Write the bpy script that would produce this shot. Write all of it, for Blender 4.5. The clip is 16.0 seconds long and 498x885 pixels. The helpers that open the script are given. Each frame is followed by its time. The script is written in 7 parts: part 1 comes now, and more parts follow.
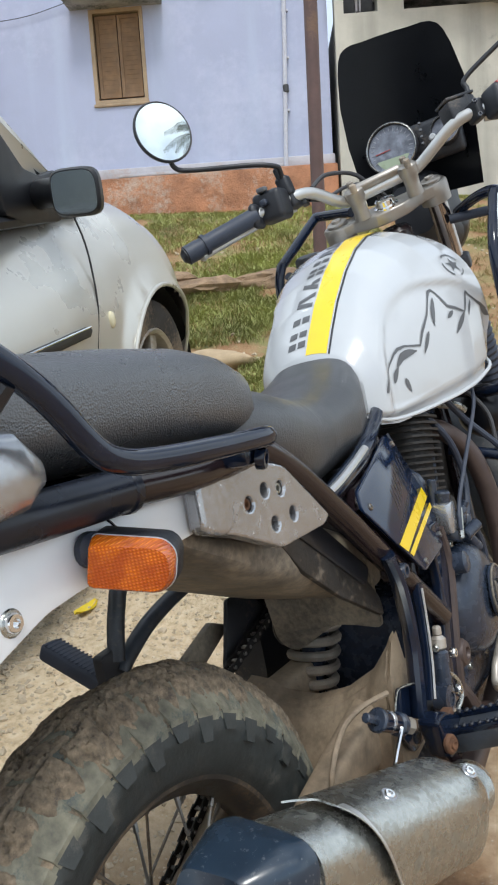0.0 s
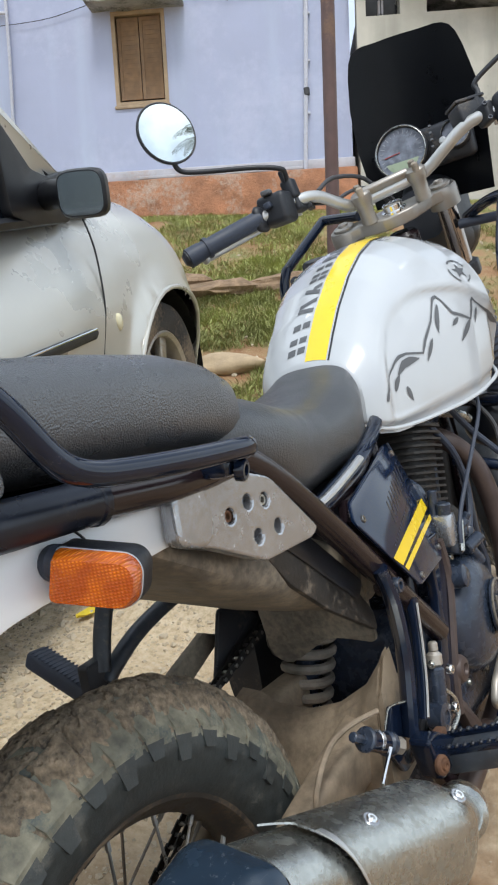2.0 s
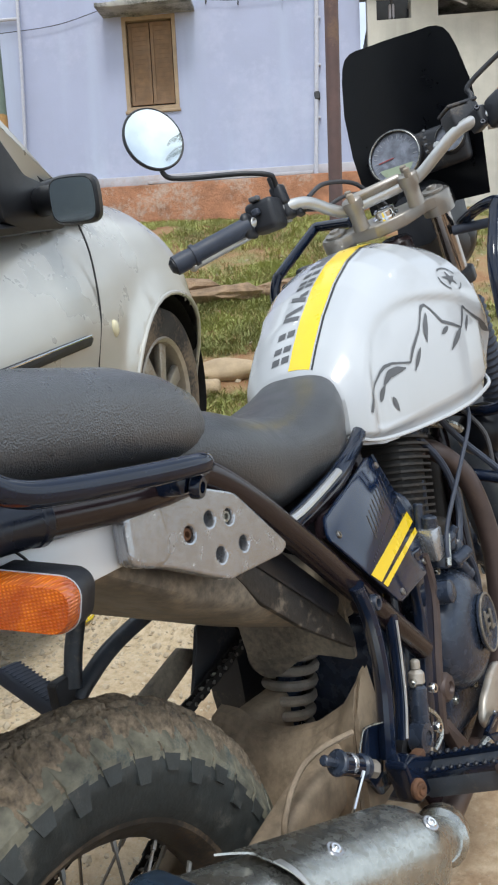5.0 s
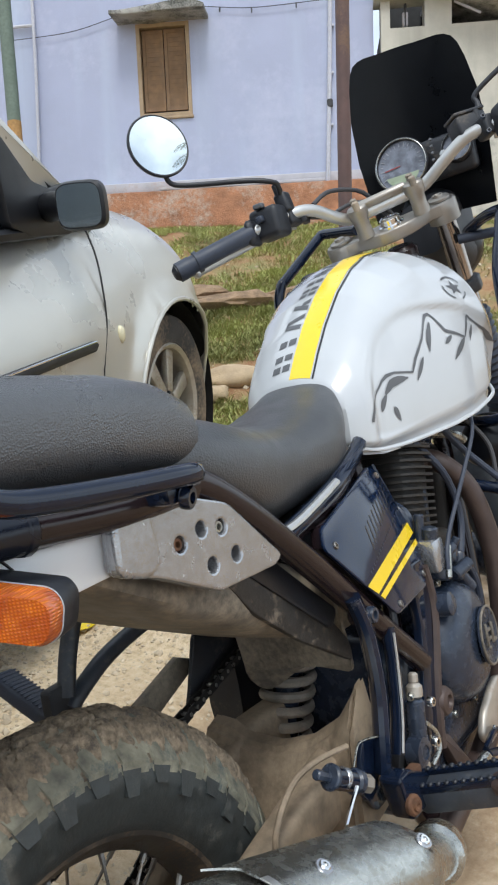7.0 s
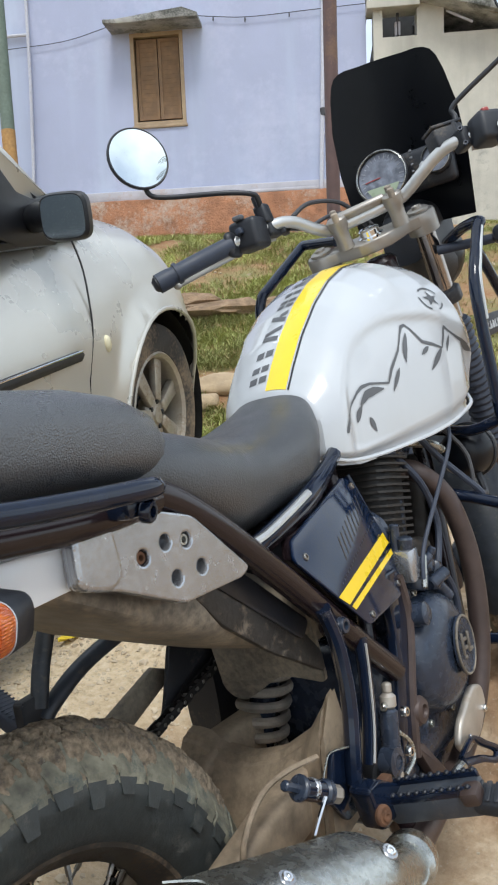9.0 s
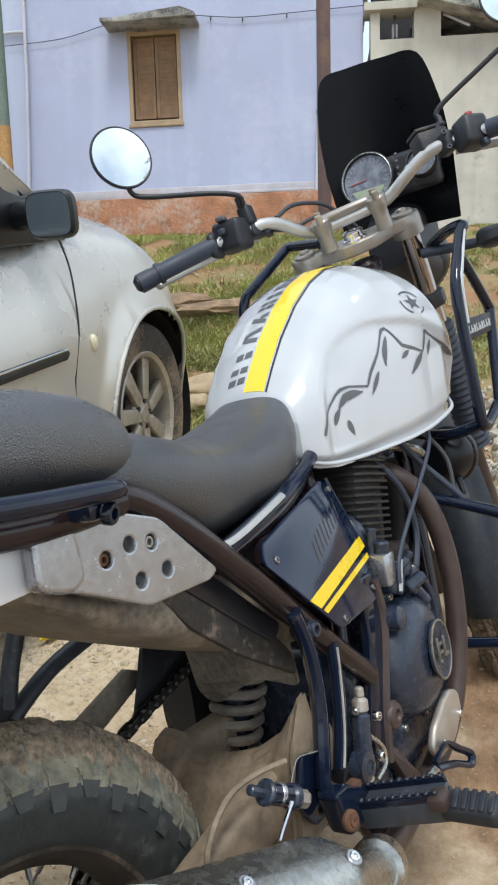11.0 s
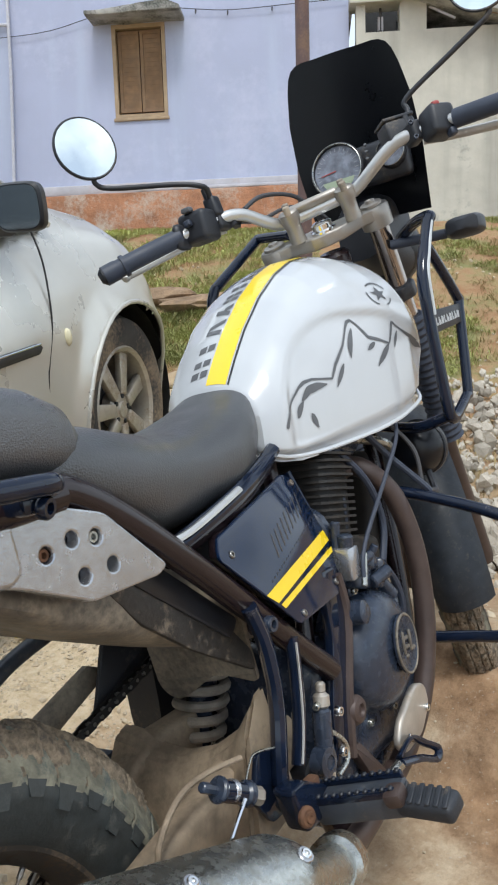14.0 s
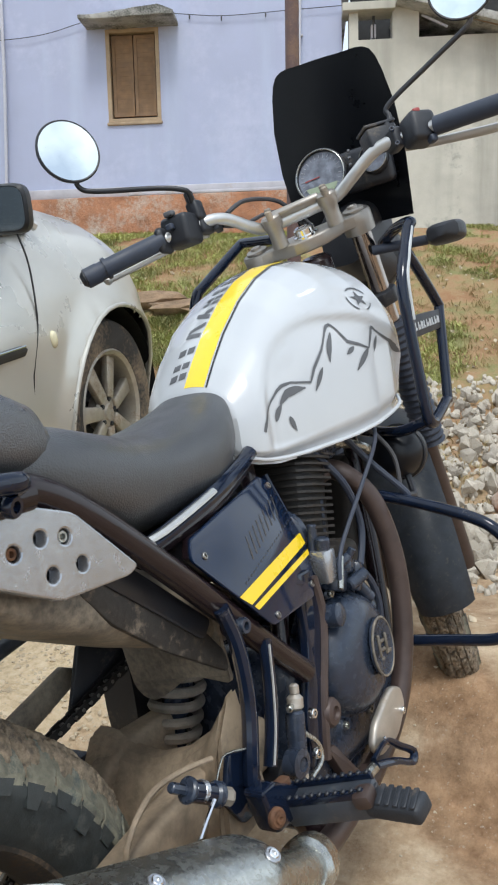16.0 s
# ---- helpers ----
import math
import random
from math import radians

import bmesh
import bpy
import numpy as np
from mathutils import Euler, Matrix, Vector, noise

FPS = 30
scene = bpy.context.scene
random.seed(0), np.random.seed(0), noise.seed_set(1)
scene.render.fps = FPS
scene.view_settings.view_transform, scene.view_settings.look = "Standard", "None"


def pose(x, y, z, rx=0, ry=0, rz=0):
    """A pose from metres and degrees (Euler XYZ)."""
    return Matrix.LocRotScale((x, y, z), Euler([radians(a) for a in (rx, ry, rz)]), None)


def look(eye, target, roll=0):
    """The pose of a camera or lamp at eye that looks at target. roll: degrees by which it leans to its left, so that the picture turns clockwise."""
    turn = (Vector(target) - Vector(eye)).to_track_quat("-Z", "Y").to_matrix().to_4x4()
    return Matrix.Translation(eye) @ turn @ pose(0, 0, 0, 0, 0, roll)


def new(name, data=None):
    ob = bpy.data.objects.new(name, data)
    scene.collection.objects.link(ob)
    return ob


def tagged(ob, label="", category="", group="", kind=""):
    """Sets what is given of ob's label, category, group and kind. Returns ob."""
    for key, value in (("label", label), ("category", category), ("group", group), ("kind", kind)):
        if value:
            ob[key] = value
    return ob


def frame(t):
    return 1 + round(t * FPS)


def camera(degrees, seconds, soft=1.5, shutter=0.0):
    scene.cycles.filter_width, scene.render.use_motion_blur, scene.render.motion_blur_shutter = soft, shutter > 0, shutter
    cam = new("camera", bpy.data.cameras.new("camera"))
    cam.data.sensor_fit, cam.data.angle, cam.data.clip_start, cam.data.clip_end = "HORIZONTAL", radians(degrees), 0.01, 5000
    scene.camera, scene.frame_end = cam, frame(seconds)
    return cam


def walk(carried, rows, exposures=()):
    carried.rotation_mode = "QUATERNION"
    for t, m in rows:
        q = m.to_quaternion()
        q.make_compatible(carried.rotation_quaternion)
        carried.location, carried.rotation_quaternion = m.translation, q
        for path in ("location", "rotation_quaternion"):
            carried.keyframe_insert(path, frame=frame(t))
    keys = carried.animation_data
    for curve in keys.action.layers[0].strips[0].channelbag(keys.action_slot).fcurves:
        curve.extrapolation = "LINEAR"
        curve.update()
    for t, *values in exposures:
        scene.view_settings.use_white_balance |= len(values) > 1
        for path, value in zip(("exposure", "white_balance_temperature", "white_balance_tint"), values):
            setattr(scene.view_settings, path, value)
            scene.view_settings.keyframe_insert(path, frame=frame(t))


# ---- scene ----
cam = camera(34.55, 16.0, 2.1)
# seconds, eye, turn in degrees
ROWS = [
    (0, -0.5063, -0.4358, 0.9533, 80.732, 3.600, -58.414),
    (0.5, -0.4966, -0.4403, 0.9546, 80.726, 3.106, -58.030),
    (1, -0.4860, -0.4445, 0.9548, 80.870, 2.862, -57.579),
    (1.5, -0.4767, -0.4495, 0.9557, 80.926, 2.835, -57.187),
    (2, -0.4662, -0.4529, 0.9550, 80.984, 2.922, -56.928),
    (2.5, -0.4554, -0.4580, 0.9549, 81.068, 2.981, -56.640),
    (3, -0.4456, -0.4645, 0.9572, 81.118, 2.968, -56.386),
    (3.5, -0.4362, -0.4704, 0.9586, 81.164, 2.985, -56.223),
    (4, -0.4285, -0.4760, 0.9598, 81.240, 3.011, -56.101),
    (6.5, -0.4041, -0.4872, 0.9602, 81.531, 2.443, -55.249),
    (7, -0.4005, -0.4917, 0.9619, 81.770, 2.357, -54.988),
    (7.5, -0.3982, -0.4985, 0.9644, 81.956, 2.430, -54.843),
    (8, -0.3949, -0.5068, 0.9658, 82.090, 2.540, -54.833),
    (8.5, -0.3911, -0.5150, 0.9672, 82.162, 2.589, -54.974),
    (9, -0.3863, -0.5228, 0.9685, 82.217, 2.452, -55.155),
    (11.5, -0.3622, -0.5470, 0.9694, 82.145, 1.578, -55.419),
    (12, -0.3575, -0.5513, 0.9694, 82.032, 1.546, -55.502),
    (12.5, -0.3515, -0.5575, 0.9688, 81.947, 1.698, -55.566),
    (13, -0.3450, -0.5626, 0.9678, 81.915, 1.828, -55.736),
    (13.5, -0.3379, -0.5683, 0.9658, 81.903, 1.927, -55.851),
    (14, -0.3302, -0.5739, 0.9636, 81.859, 1.938, -55.956),
    (14.5, -0.3252, -0.5794, 0.9618, 81.898, 1.700, -56.046),
    (15, -0.3205, -0.5857, 0.9592, 81.969, 1.540, -56.114),
    (15.5, -0.3204, -0.5924, 0.9589, 82.080, 1.548, -56.231),
    (16, -0.3222, -0.5965, 0.9604, 82.195, 1.434, -56.392),
]
walk(cam, [(t, pose(x, y, z, rx, ry, rz)) for t, x, y, z, rx, ry, rz in ROWS])

# ---- light ----
world = bpy.data.worlds.new("sky")
scene.world = world
world.use_nodes = True
wn, wl = world.node_tree.nodes, world.node_tree.links
sky = wn.new("ShaderNodeTexSky")
sky.sky_type, sky.sun_disc = "NISHITA", False
sky.sun_elevation, sky.sun_rotation = radians(61), radians(235)
sky.air_density, sky.dust_density, sky.ozone_density = 1.0, 1.5, 1.5
cloud_at = wn.new("ShaderNodeTexCoord")
cloud = wn.new("ShaderNodeTexNoise")
cloud.inputs["Scale"].default_value, cloud.inputs["Detail"].default_value = 2.2, 6
cloud_ramp = wn.new("ShaderNodeValToRGB")
cloud_ramp.color_ramp.elements[0].position, cloud_ramp.color_ramp.elements[1].position = 0.43, 0.64
cloud_ramp.color_ramp.elements[0].color = (0.30, 0.30, 0.30, 1)
cloud_ramp.color_ramp.elements[1].color = (0.96, 0.96, 0.96, 1)
cloud_mix = wn.new("ShaderNodeMix")
cloud_mix.data_type = "RGBA"
cloud_mix.inputs[7].default_value = (9.9, 10.9, 11.6, 1)
wl.new(cloud_at.outputs["Generated"], cloud.inputs["Vector"])
wl.new(cloud.outputs["Fac"], cloud_ramp.inputs["Fac"])
wl.new(cloud_ramp.outputs["Color"], cloud_mix.inputs[0])
wl.new(sky.outputs["Color"], cloud_mix.inputs[6])
wl.new(cloud_mix.outputs[2], wn["Background"].inputs["Color"])
wn["Background"].inputs["Strength"].default_value = 0.158

sun_data = bpy.data.lights.new("sun", "SUN")
sun_data.energy, sun_data.angle, sun_data.color = 2.1, radians(14), (0.98, 0.985, 0.95)
sun = new("sun", sun_data)
sun.matrix_world = look((0, 0, 20), (7.6, 5.6, 3.0))


# ---- materials ----
def mat(name, base, rough=0.6, metal=0.0, var=0.15, scale=40.0, bump=0.1, bump_scale=200.0, coat=0.0, dust=None, dust_amount=0.4,
        dust_scale=9.0, dust_rough=0.9, spec=0.5, alpha=1.0, transmission=0.0, cells=0.0, bump_distance=0.002, rand=0.0, emit=None):
    """A surface with grain at two scales, optional dirt patches and relief, in object metres."""
    m = bpy.data.materials.new(name)
    m.use_nodes = True
    n, l = m.node_tree.nodes, m.node_tree.links
    b = n["Principled BSDF"]
    b.inputs["Metallic"].default_value = metal
    b.inputs["Coat Weight"].default_value = coat
    b.inputs["Coat Roughness"].default_value = 0.06
    b.inputs["Specular IOR Level"].default_value = spec
    b.inputs["Transmission Weight"].default_value = transmission
    at = n.new("ShaderNodeTexCoord")

    def noise_at(s, detail=5.0, rough_=0.55):
        t = n.new("ShaderNodeTexNoise")
        t.inputs["Scale"].default_value, t.inputs["Detail"].default_value, t.inputs["Roughness"].default_value = s, detail, rough_
        l.new(at.outputs["Object"], t.inputs["Vector"])
        return t.outputs["Fac"]

    def ranged(socket, lo, hi, a, c):
        r = n.new("ShaderNodeMapRange")
        r.inputs["From Min"].default_value, r.inputs["From Max"].default_value = lo, hi
        r.inputs["To Min"].default_value, r.inputs["To Max"].default_value = a, c
        l.new(socket, r.inputs["Value"])
        return r.outputs["Result"]

    def mixed(fac, a, c):
        x = n.new("ShaderNodeMix")
        x.data_type = "RGBA"
        for socket, v in ((x.inputs[0], fac), (x.inputs[6], a), (x.inputs[7], c)):
            if isinstance(v, (int, float)):
                socket.default_value = v
            elif isinstance(v, tuple):
                socket.default_value = (*v[:3], 1)
            else:
                l.new(v, socket)
        return x.outputs[2]

    dark = tuple(v * (1 - var) for v in base)
    light = tuple(min(1.0, v * (1 + var)) for v in base)
    colour = mixed(ranged(noise_at(scale), 0.3, 0.7, 0, 1), dark, light)
    colour = mixed(ranged(noise_at(scale * 0.12, 3), 0.35, 0.7, 0, 0.5), colour, tuple(v * (1 - 1.3 * var) for v in base))
    if rand:
        info = n.new("ShaderNodeObjectInfo")
        hue = n.new("ShaderNodeHueSaturation")
        l.new(ranged(info.outputs["Random"], 0, 1, 1 - rand, 1 + rand), hue.inputs["Value"])
        l.new(colour, hue.inputs["Color"])
        colour = hue.outputs["Color"]
    rough_socket = ranged(noise_at(scale * 0.5), 0.3, 0.7, max(0.02, rough * 0.8), min(1.0, rough * 1.2))
    if dust:
        both = n.new("ShaderNodeMath")
        both.operation = "ADD"
        l.new(noise_at(dust_scale, 4), both.inputs[0])
        l.new(ranged(noise_at(dust_scale * 14, 6, 0.7), 0, 1, -0.25, 0.25), both.inputs[1])
        mask = ranged(both.outputs[0], 0.72 - 0.5 * dust_amount, 0.86 - 0.36 * dust_amount, 0, 1)
        colour = mixed(mask, colour, dust)
        r2 = n.new("ShaderNodeMix")
        l.new(mask, r2.inputs[0])
        l.new(rough_socket, r2.inputs[2])
        r2.inputs[3].default_value = dust_rough
        rough_socket = r2.outputs[0]
    l.new(colour, b.inputs["Base Color"])
    l.new(rough_socket, b.inputs["Roughness"])
    if bump:
        bn = n.new("ShaderNodeBump")
        bn.inputs["Strength"].default_value, bn.inputs["Distance"].default_value = bump, bump_distance
        if cells:
            v = n.new("ShaderNodeTexVoronoi")
            v.inputs["Scale"].default_value = cells
            l.new(at.outputs["Object"], v.inputs["Vector"])
            l.new(v.outputs["Distance"], bn.inputs["Height"])
        else:
            l.new(noise_at(bump_scale, 6, 0.65), bn.inputs["Height"])
        l.new(bn.outputs["Normal"], b.inputs["Normal"])
    if emit:
        b.inputs["Emission Color"].default_value, b.inputs["Emission Strength"].default_value = (*emit[:3], 1), emit[3]
    return m


DUST = (0.27, 0.205, 0.145)
M = dict(
    tank=mat("white_paint", (0.485, 0.508, 0.535), 0.2, var=0.02, scale=8, bump=0.0, coat=0.8),
    tail=mat("white_plastic", (0.76, 0.79, 0.83), 0.3, var=0.04, scale=12, bump=0.0, coat=0.3, dust=(0.55, 0.52, 0.47), dust_amount=0.10),
    yellow=mat("yellow_vinyl", (0.86, 0.60, 0.015), 0.3, var=0.03, bump=0.0, coat=0.4),
    decal=mat("charcoal_vinyl", (0.10, 0.105, 0.115), 0.4, var=0.1, bump=0.0),
    black_line=mat("black_vinyl", (0.015, 0.016, 0.02), 0.35, var=0.1, bump=0.0),
    seat=mat("grained_vinyl", (0.062, 0.066, 0.073), 0.30, var=0.05, scale=60, bump=0.55, cells=520, bump_distance=0.0010, spec=0.85),
    seat_smooth=mat("worn_vinyl", (0.043, 0.046, 0.051), 0.36, var=0.05, scale=50, bump=0.45, cells=420, bump_distance=0.0009, spec=0.75),
    # black with reflected sky blue mixed into its base colour
    gloss=mat("gloss_black_tube", (0.006, 0.011, 0.026), 0.09, var=0.2, bump=0.02, bump_scale=60, coat=0.12, spec=0.35, dust=(0.05, 0.048, 0.05), dust_amount=0.05, dust_scale=30),
    frame=mat("dusty_black_frame", (0.015, 0.0095, 0.0115), 0.20, var=0.12, bump=0.02, coat=0.1, spec=0.38, dust=(0.045, 0.027, 0.023), dust_amount=0.06, dust_scale=14, dust_rough=0.4),
    fin=mat("dark_iron_fin", (0.018, 0.0155, 0.014), 0.65, var=0.35, scale=60, bump=0.2, bump_scale=200, dust=(0.042, 0.033, 0.026), dust_amount=0.35, dust_scale=22),
    satin=mat("satin_black_tube", (0.007, 0.010, 0.019), 0.30, var=0.2, bump=0.05, bump_scale=120, spec=0.4, dust=(0.06, 0.055, 0.05), dust_amount=0.12, dust_scale=40),
    plastic=mat("black_plastic", (0.016, 0.018, 0.024), 0.45, var=0.2, bump=0.15, bump_scale=400, dust=(0.13, 0.11, 0.09), dust_amount=0.15),
    tray=mat("muddy_plastic", (0.14, 0.122, 0.100), 0.5, var=0.4, scale=90, bump=0.25, bump_scale=160, dust=(0.35, 0.295, 0.225), dust_amount=0.62, dust_scale=6),
    splash=mat("speckled_black_plastic", (0.030, 0.027, 0.025), 0.5, var=0.4, scale=120, bump=0.4, bump_scale=200, dust=(0.17, 0.138, 0.105), dust_amount=0.30, dust_scale=70),
    swing=mat("mud_coated_steel", (0.225, 0.172, 0.120), 0.7, var=0.35, scale=50, bump=0.35, bump_scale=140, dust=(0.32, 0.25, 0.175), dust_amount=0.5, dust_scale=7),
    engine=mat("dusty_engine_black", (0.026, 0.036, 0.058), 0.26, var=0.3, scale=90, bump=0.12, bump_scale=250, dust=(0.12, 0.11, 0.10), dust_amount=0.12, dust_scale=110, dust_rough=0.7),
    alloy=mat("cast_aluminium", (0.41, 0.42, 0.445), 0.24, metal=0.78, var=0.12, scale=90, bump=0.10, bump_scale=350, dust=(0.30, 0.295, 0.29), dust_amount=0.04, dust_scale=40),
    yoke=mat("satin_silver_alloy", (0.36, 0.335, 0.305), 0.42, metal=0.75, var=0.1, bump=0.06, bump_scale=400),
    bar=mat("silver_bar", (0.56, 0.56, 0.55), 0.42, metal=0.9, var=0.06, bump=0.03),
    chrome=mat("chrome", (0.75, 0.75, 0.75), 0.08, metal=1.0, var=0.04, bump=0.0),
    mirror=mat("mirror_glass", (0.70, 0.765, 0.775), 0.02, metal=1.0, var=0.0, bump=0.0),
    tinted_mirror=mat("tinted_mirror_glass", (0.72, 0.80, 0.82), 0.12, metal=1.0, var=0.0, bump=0.0),
    steel=mat("brushed_dusty_steel", (0.43, 0.44, 0.42), 0.25, metal=0.92, var=0.16, scale=120, bump=0.16, bump_scale=300, dust=(0.32, 0.32, 0.285), dust_amount=0.36, dust_scale=75, dust_rough=0.6),
    endcap=mat("dusty_black_enamel", (0.016, 0.030, 0.050), 0.24, var=0.2, bump=0.10, bump_scale=200, coat=0.25, dust=(0.15, 0.155, 0.155), dust_amount=0.12, dust_scale=160),
    header=mat("burnt_brown_pipe", (0.062, 0.042, 0.037), 0.45, metal=0.2, var=0.25, scale=30, bump=0.08, dust=(0.105, 0.072, 0.055), dust_amount=0.18, dust_scale=40),
    shield=mat("pale_heat_shield", (0.46, 0.42, 0.37), 0.4, metal=0.6, var=0.15, bump=0.1, dust=(0.35, 0.29, 0.22), dust_amount=0.35),
    rubber=mat("dusty_tyre_rubber", (0.032, 0.037, 0.037), 0.5, var=0.3, scale=70, bump=0.4, bump_scale=160, dust=(0.095, 0.092, 0.080), dust_amount=0.30, dust_scale=40),
    tread=mat("muddy_tread", (0.195, 0.185, 0.138), 0.75, var=0.5, scale=70, bump=0.6, bump_scale=150, dust=(0.075, 0.092, 0.090), dust_amount=0.40, dust_scale=30, bump_distance=0.003),
    clod=mat("dried_mud", (0.225, 0.175, 0.122), 0.95, var=0.6, scale=130, bump=1.0, bump_scale=200, bump_distance=0.004, dust=(0.085, 0.072, 0.060), dust_amount=0.32, dust_scale=48),
    guard_plastic=mat("dusty_blue_black_plastic", (0.044, 0.052, 0.066), 0.36, var=0.25, bump=0.10, bump_scale=300, dust=(0.115, 0.11, 0.10), dust_amount=0.26, dust_scale=110),
    rim=mat("dark_rim", (0.035, 0.031, 0.028), 0.4, var=0.2, bump=0.1, dust=(0.20, 0.14, 0.09), dust_amount=0.45, dust_scale=10),
    spoke=mat("spoke_steel", (0.26, 0.25, 0.235), 0.3, metal=0.9, var=0.15, bump=0.0, dust=DUST, dust_amount=0.35, dust_scale=30),
    chain=mat("oily_chain", (0.018, 0.017, 0.017), 0.5, metal=0.2, var=0.3, bump=0.2),
    amber=mat("amber_lens", (0.86, 0.17, 0.002), 0.22, var=0.14, scale=25, bump=0.0, spec=0.2, transmission=0.12),
    smoke=mat("dark_tinted_screen", (0.006, 0.007, 0.010), 0.32, var=0.1, bump=0.0, spec=0.3),
    dial=mat("dial_face", (0.16, 0.175, 0.215), 0.25, var=0.5, scale=55, bump=0.0),
    dial_light=mat("pale_print", (0.42, 0.44, 0.46), 0.4, var=0.05, bump=0.0),
    lcd=mat("green_lcd", (0.30, 0.36, 0.25), 0.3, var=0.08, bump=0.0),
    red=mat("red_plastic", (0.30, 0.05, 0.045), 0.4, var=0.1, bump=0.0),
    tick=mat("dial_tick_print", (0.30, 0.31, 0.34), 0.4, var=0.3, scale=60, bump=0.0),
    fork=mat("worn_fork_chrome", (0.36, 0.315, 0.29), 0.16, metal=0.95, var=0.12, bump=0.0, dust=(0.22, 0.16, 0.12), dust_amount=0.18, dust_scale=30),
    spring=mat("dusty_spring", (0.24, 0.21, 0.175), 0.6, metal=0.1, var=0.25, bump=0.2, dust=(0.38, 0.32, 0.25), dust_amount=0.5, dust_scale=20),
    panel=mat("gloss_side_panel", (0.004, 0.012, 0.036), 0.10, var=0.15, scale=20, bump=0.03, bump_scale=14, coat=0.0, spec=0.5, dust=(0.075, 0.052, 0.038), dust_amount=0.16, dust_scale=7, dust_rough=0.3),
    panel_print=mat("faded_print", (0.035, 0.03, 0.028), 0.3, var=0.2, bump=0.0),
    dirty_rubber=mat("dirty_rubber", (0.022, 0.026, 0.034), 0.6, var=0.25, bump=0.3, bump_scale=300, dust=(0.12, 0.10, 0.08), dust_amount=0.32, dust_scale=40),
    rubber_grip=mat("grip_rubber", (0.028, 0.037, 0.060), 0.5, var=0.15, bump=0.25, bump_scale=500),
    rust=mat("rust", (0.15, 0.072, 0.038), 0.8, metal=0.2, var=0.4, scale=90, bump=0.4, bump_scale=300),
    car=mat("silver_beige_paint", (0.53, 0.52, 0.48), 0.30, metal=0.45, var=0.03, scale=10, bump=0.0, coat=0.7),
    car_dark=mat("car_black_trim", (0.010, 0.011, 0.014), 0.42, var=0.15, bump=0.1),
    car_glass=mat("car_glass", (0.010, 0.014, 0.022), 0.08, var=0.05, bump=0.0, spec=0.25),
    car_gap=mat("seam_dark", (0.012, 0.012, 0.012), 0.8, bump=0.0),
    car_wheel=mat("dusty_alloy_wheel", (0.40, 0.36, 0.30), 0.42, metal=0.5, var=0.15, scale=40, bump=0.08, dust=(0.30, 0.23, 0.16), dust_amount=0.35),
    car_tyre=mat("dusty_car_tyre", (0.036, 0.032, 0.029), 0.85, var=0.25, bump=0.3, dust=(0.24, 0.175, 0.115), dust_amount=0.50, dust_scale=5),
    cream=mat("cream_lens", (0.68, 0.62, 0.42), 0.25, var=0.05, bump=0.0, coat=0.3),
    lavender=mat("lavender_wash", (0.385, 0.42, 0.575), 0.9, var=0.07, scale=2.2, bump=0.25, bump_scale=40, dust=(0.45, 0.48, 0.63), dust_amount=0.4, dust_scale=0.9, bump_distance=0.004),
    skirting=mat("stained_plaster", (0.44, 0.43, 0.47), 0.9, var=0.2, scale=6, bump=0.3, bump_scale=40, dust=(0.40, 0.29, 0.23), dust_amount=0.35, dust_scale=2.0),
    red_plinth=mat("red_earth_plinth", (0.38, 0.175, 0.095), 0.95, var=0.4, scale=7, bump=0.8, bump_scale=30, bump_distance=0.02, dust=(0.44, 0.37, 0.31), dust_amount=0.46, dust_scale=2.2),
    grey_wall=mat("weathered_cement", (0.48, 0.46, 0.405), 0.95, var=0.12, scale=5, bump=0.35, bump_scale=35, bump_distance=0.004, dust=(0.24, 0.24, 0.22), dust_amount=0.22, dust_scale=1.4),
    concrete=mat("mossy_concrete", (0.36, 0.35, 0.33), 0.95, var=0.25, scale=12, bump=0.5, bump_scale=60, bump_distance=0.006, dust=(0.065, 0.068, 0.060), dust_amount=0.55, dust_scale=5),
    wood=mat("weathered_shutter_wood", (0.215, 0.130, 0.072), 0.75, var=0.25, scale=18, bump=0.3, bump_scale=90),
    wood_frame=mat("pale_window_frame", (0.36, 0.265, 0.175), 0.8, var=0.2, scale=15, bump=0.2),
    # near-black colour standing in for the shade inside the grey house
    interior=mat("unlit_interior_black", (0.03, 0.03, 0.03), 0.9, bump=0.0),
    pole=mat("brown_steel_pole", (0.10, 0.055, 0.048), 0.55, var=0.2, scale=30, bump=0.15, dust=(0.16, 0.10, 0.07), dust_amount=0.25),
    green_pole=mat("green_painted_pole", (0.12, 0.16, 0.13), 0.6, var=0.2, bump=0.1),
    ochre=mat("ochre_paint", (0.36, 0.20, 0.07), 0.7, var=0.25, bump=0.1),
    pvc=mat("white_pvc_pipe", (0.50, 0.51, 0.58), 0.5, var=0.1, bump=0.0),
    cable=mat("wire_black", (0.05, 0.05, 0.055), 0.6, bump=0.0),
    stone=mat("broken_granite", (0.44, 0.395, 0.33), 0.85, var=0.22, scale=30, bump=0.5, bump_scale=90, bump_distance=0.004, rand=0.3, dust=(0.34, 0.25, 0.17), dust_amount=0.3),
    slab=mat("buff_kerb_stone", (0.44, 0.33, 0.21), 0.9, var=0.2, scale=20, bump=0.5, bump_scale=60, bump_distance=0.006),
    bank=mat("brown_bank_earth", (0.27, 0.18, 0.11), 0.95, var=0.35, scale=18, bump=0.9, bump_scale=40, bump_distance=0.012, dust=(0.16, 0.10, 0.06), dust_amount=0.4, dust_scale=8),
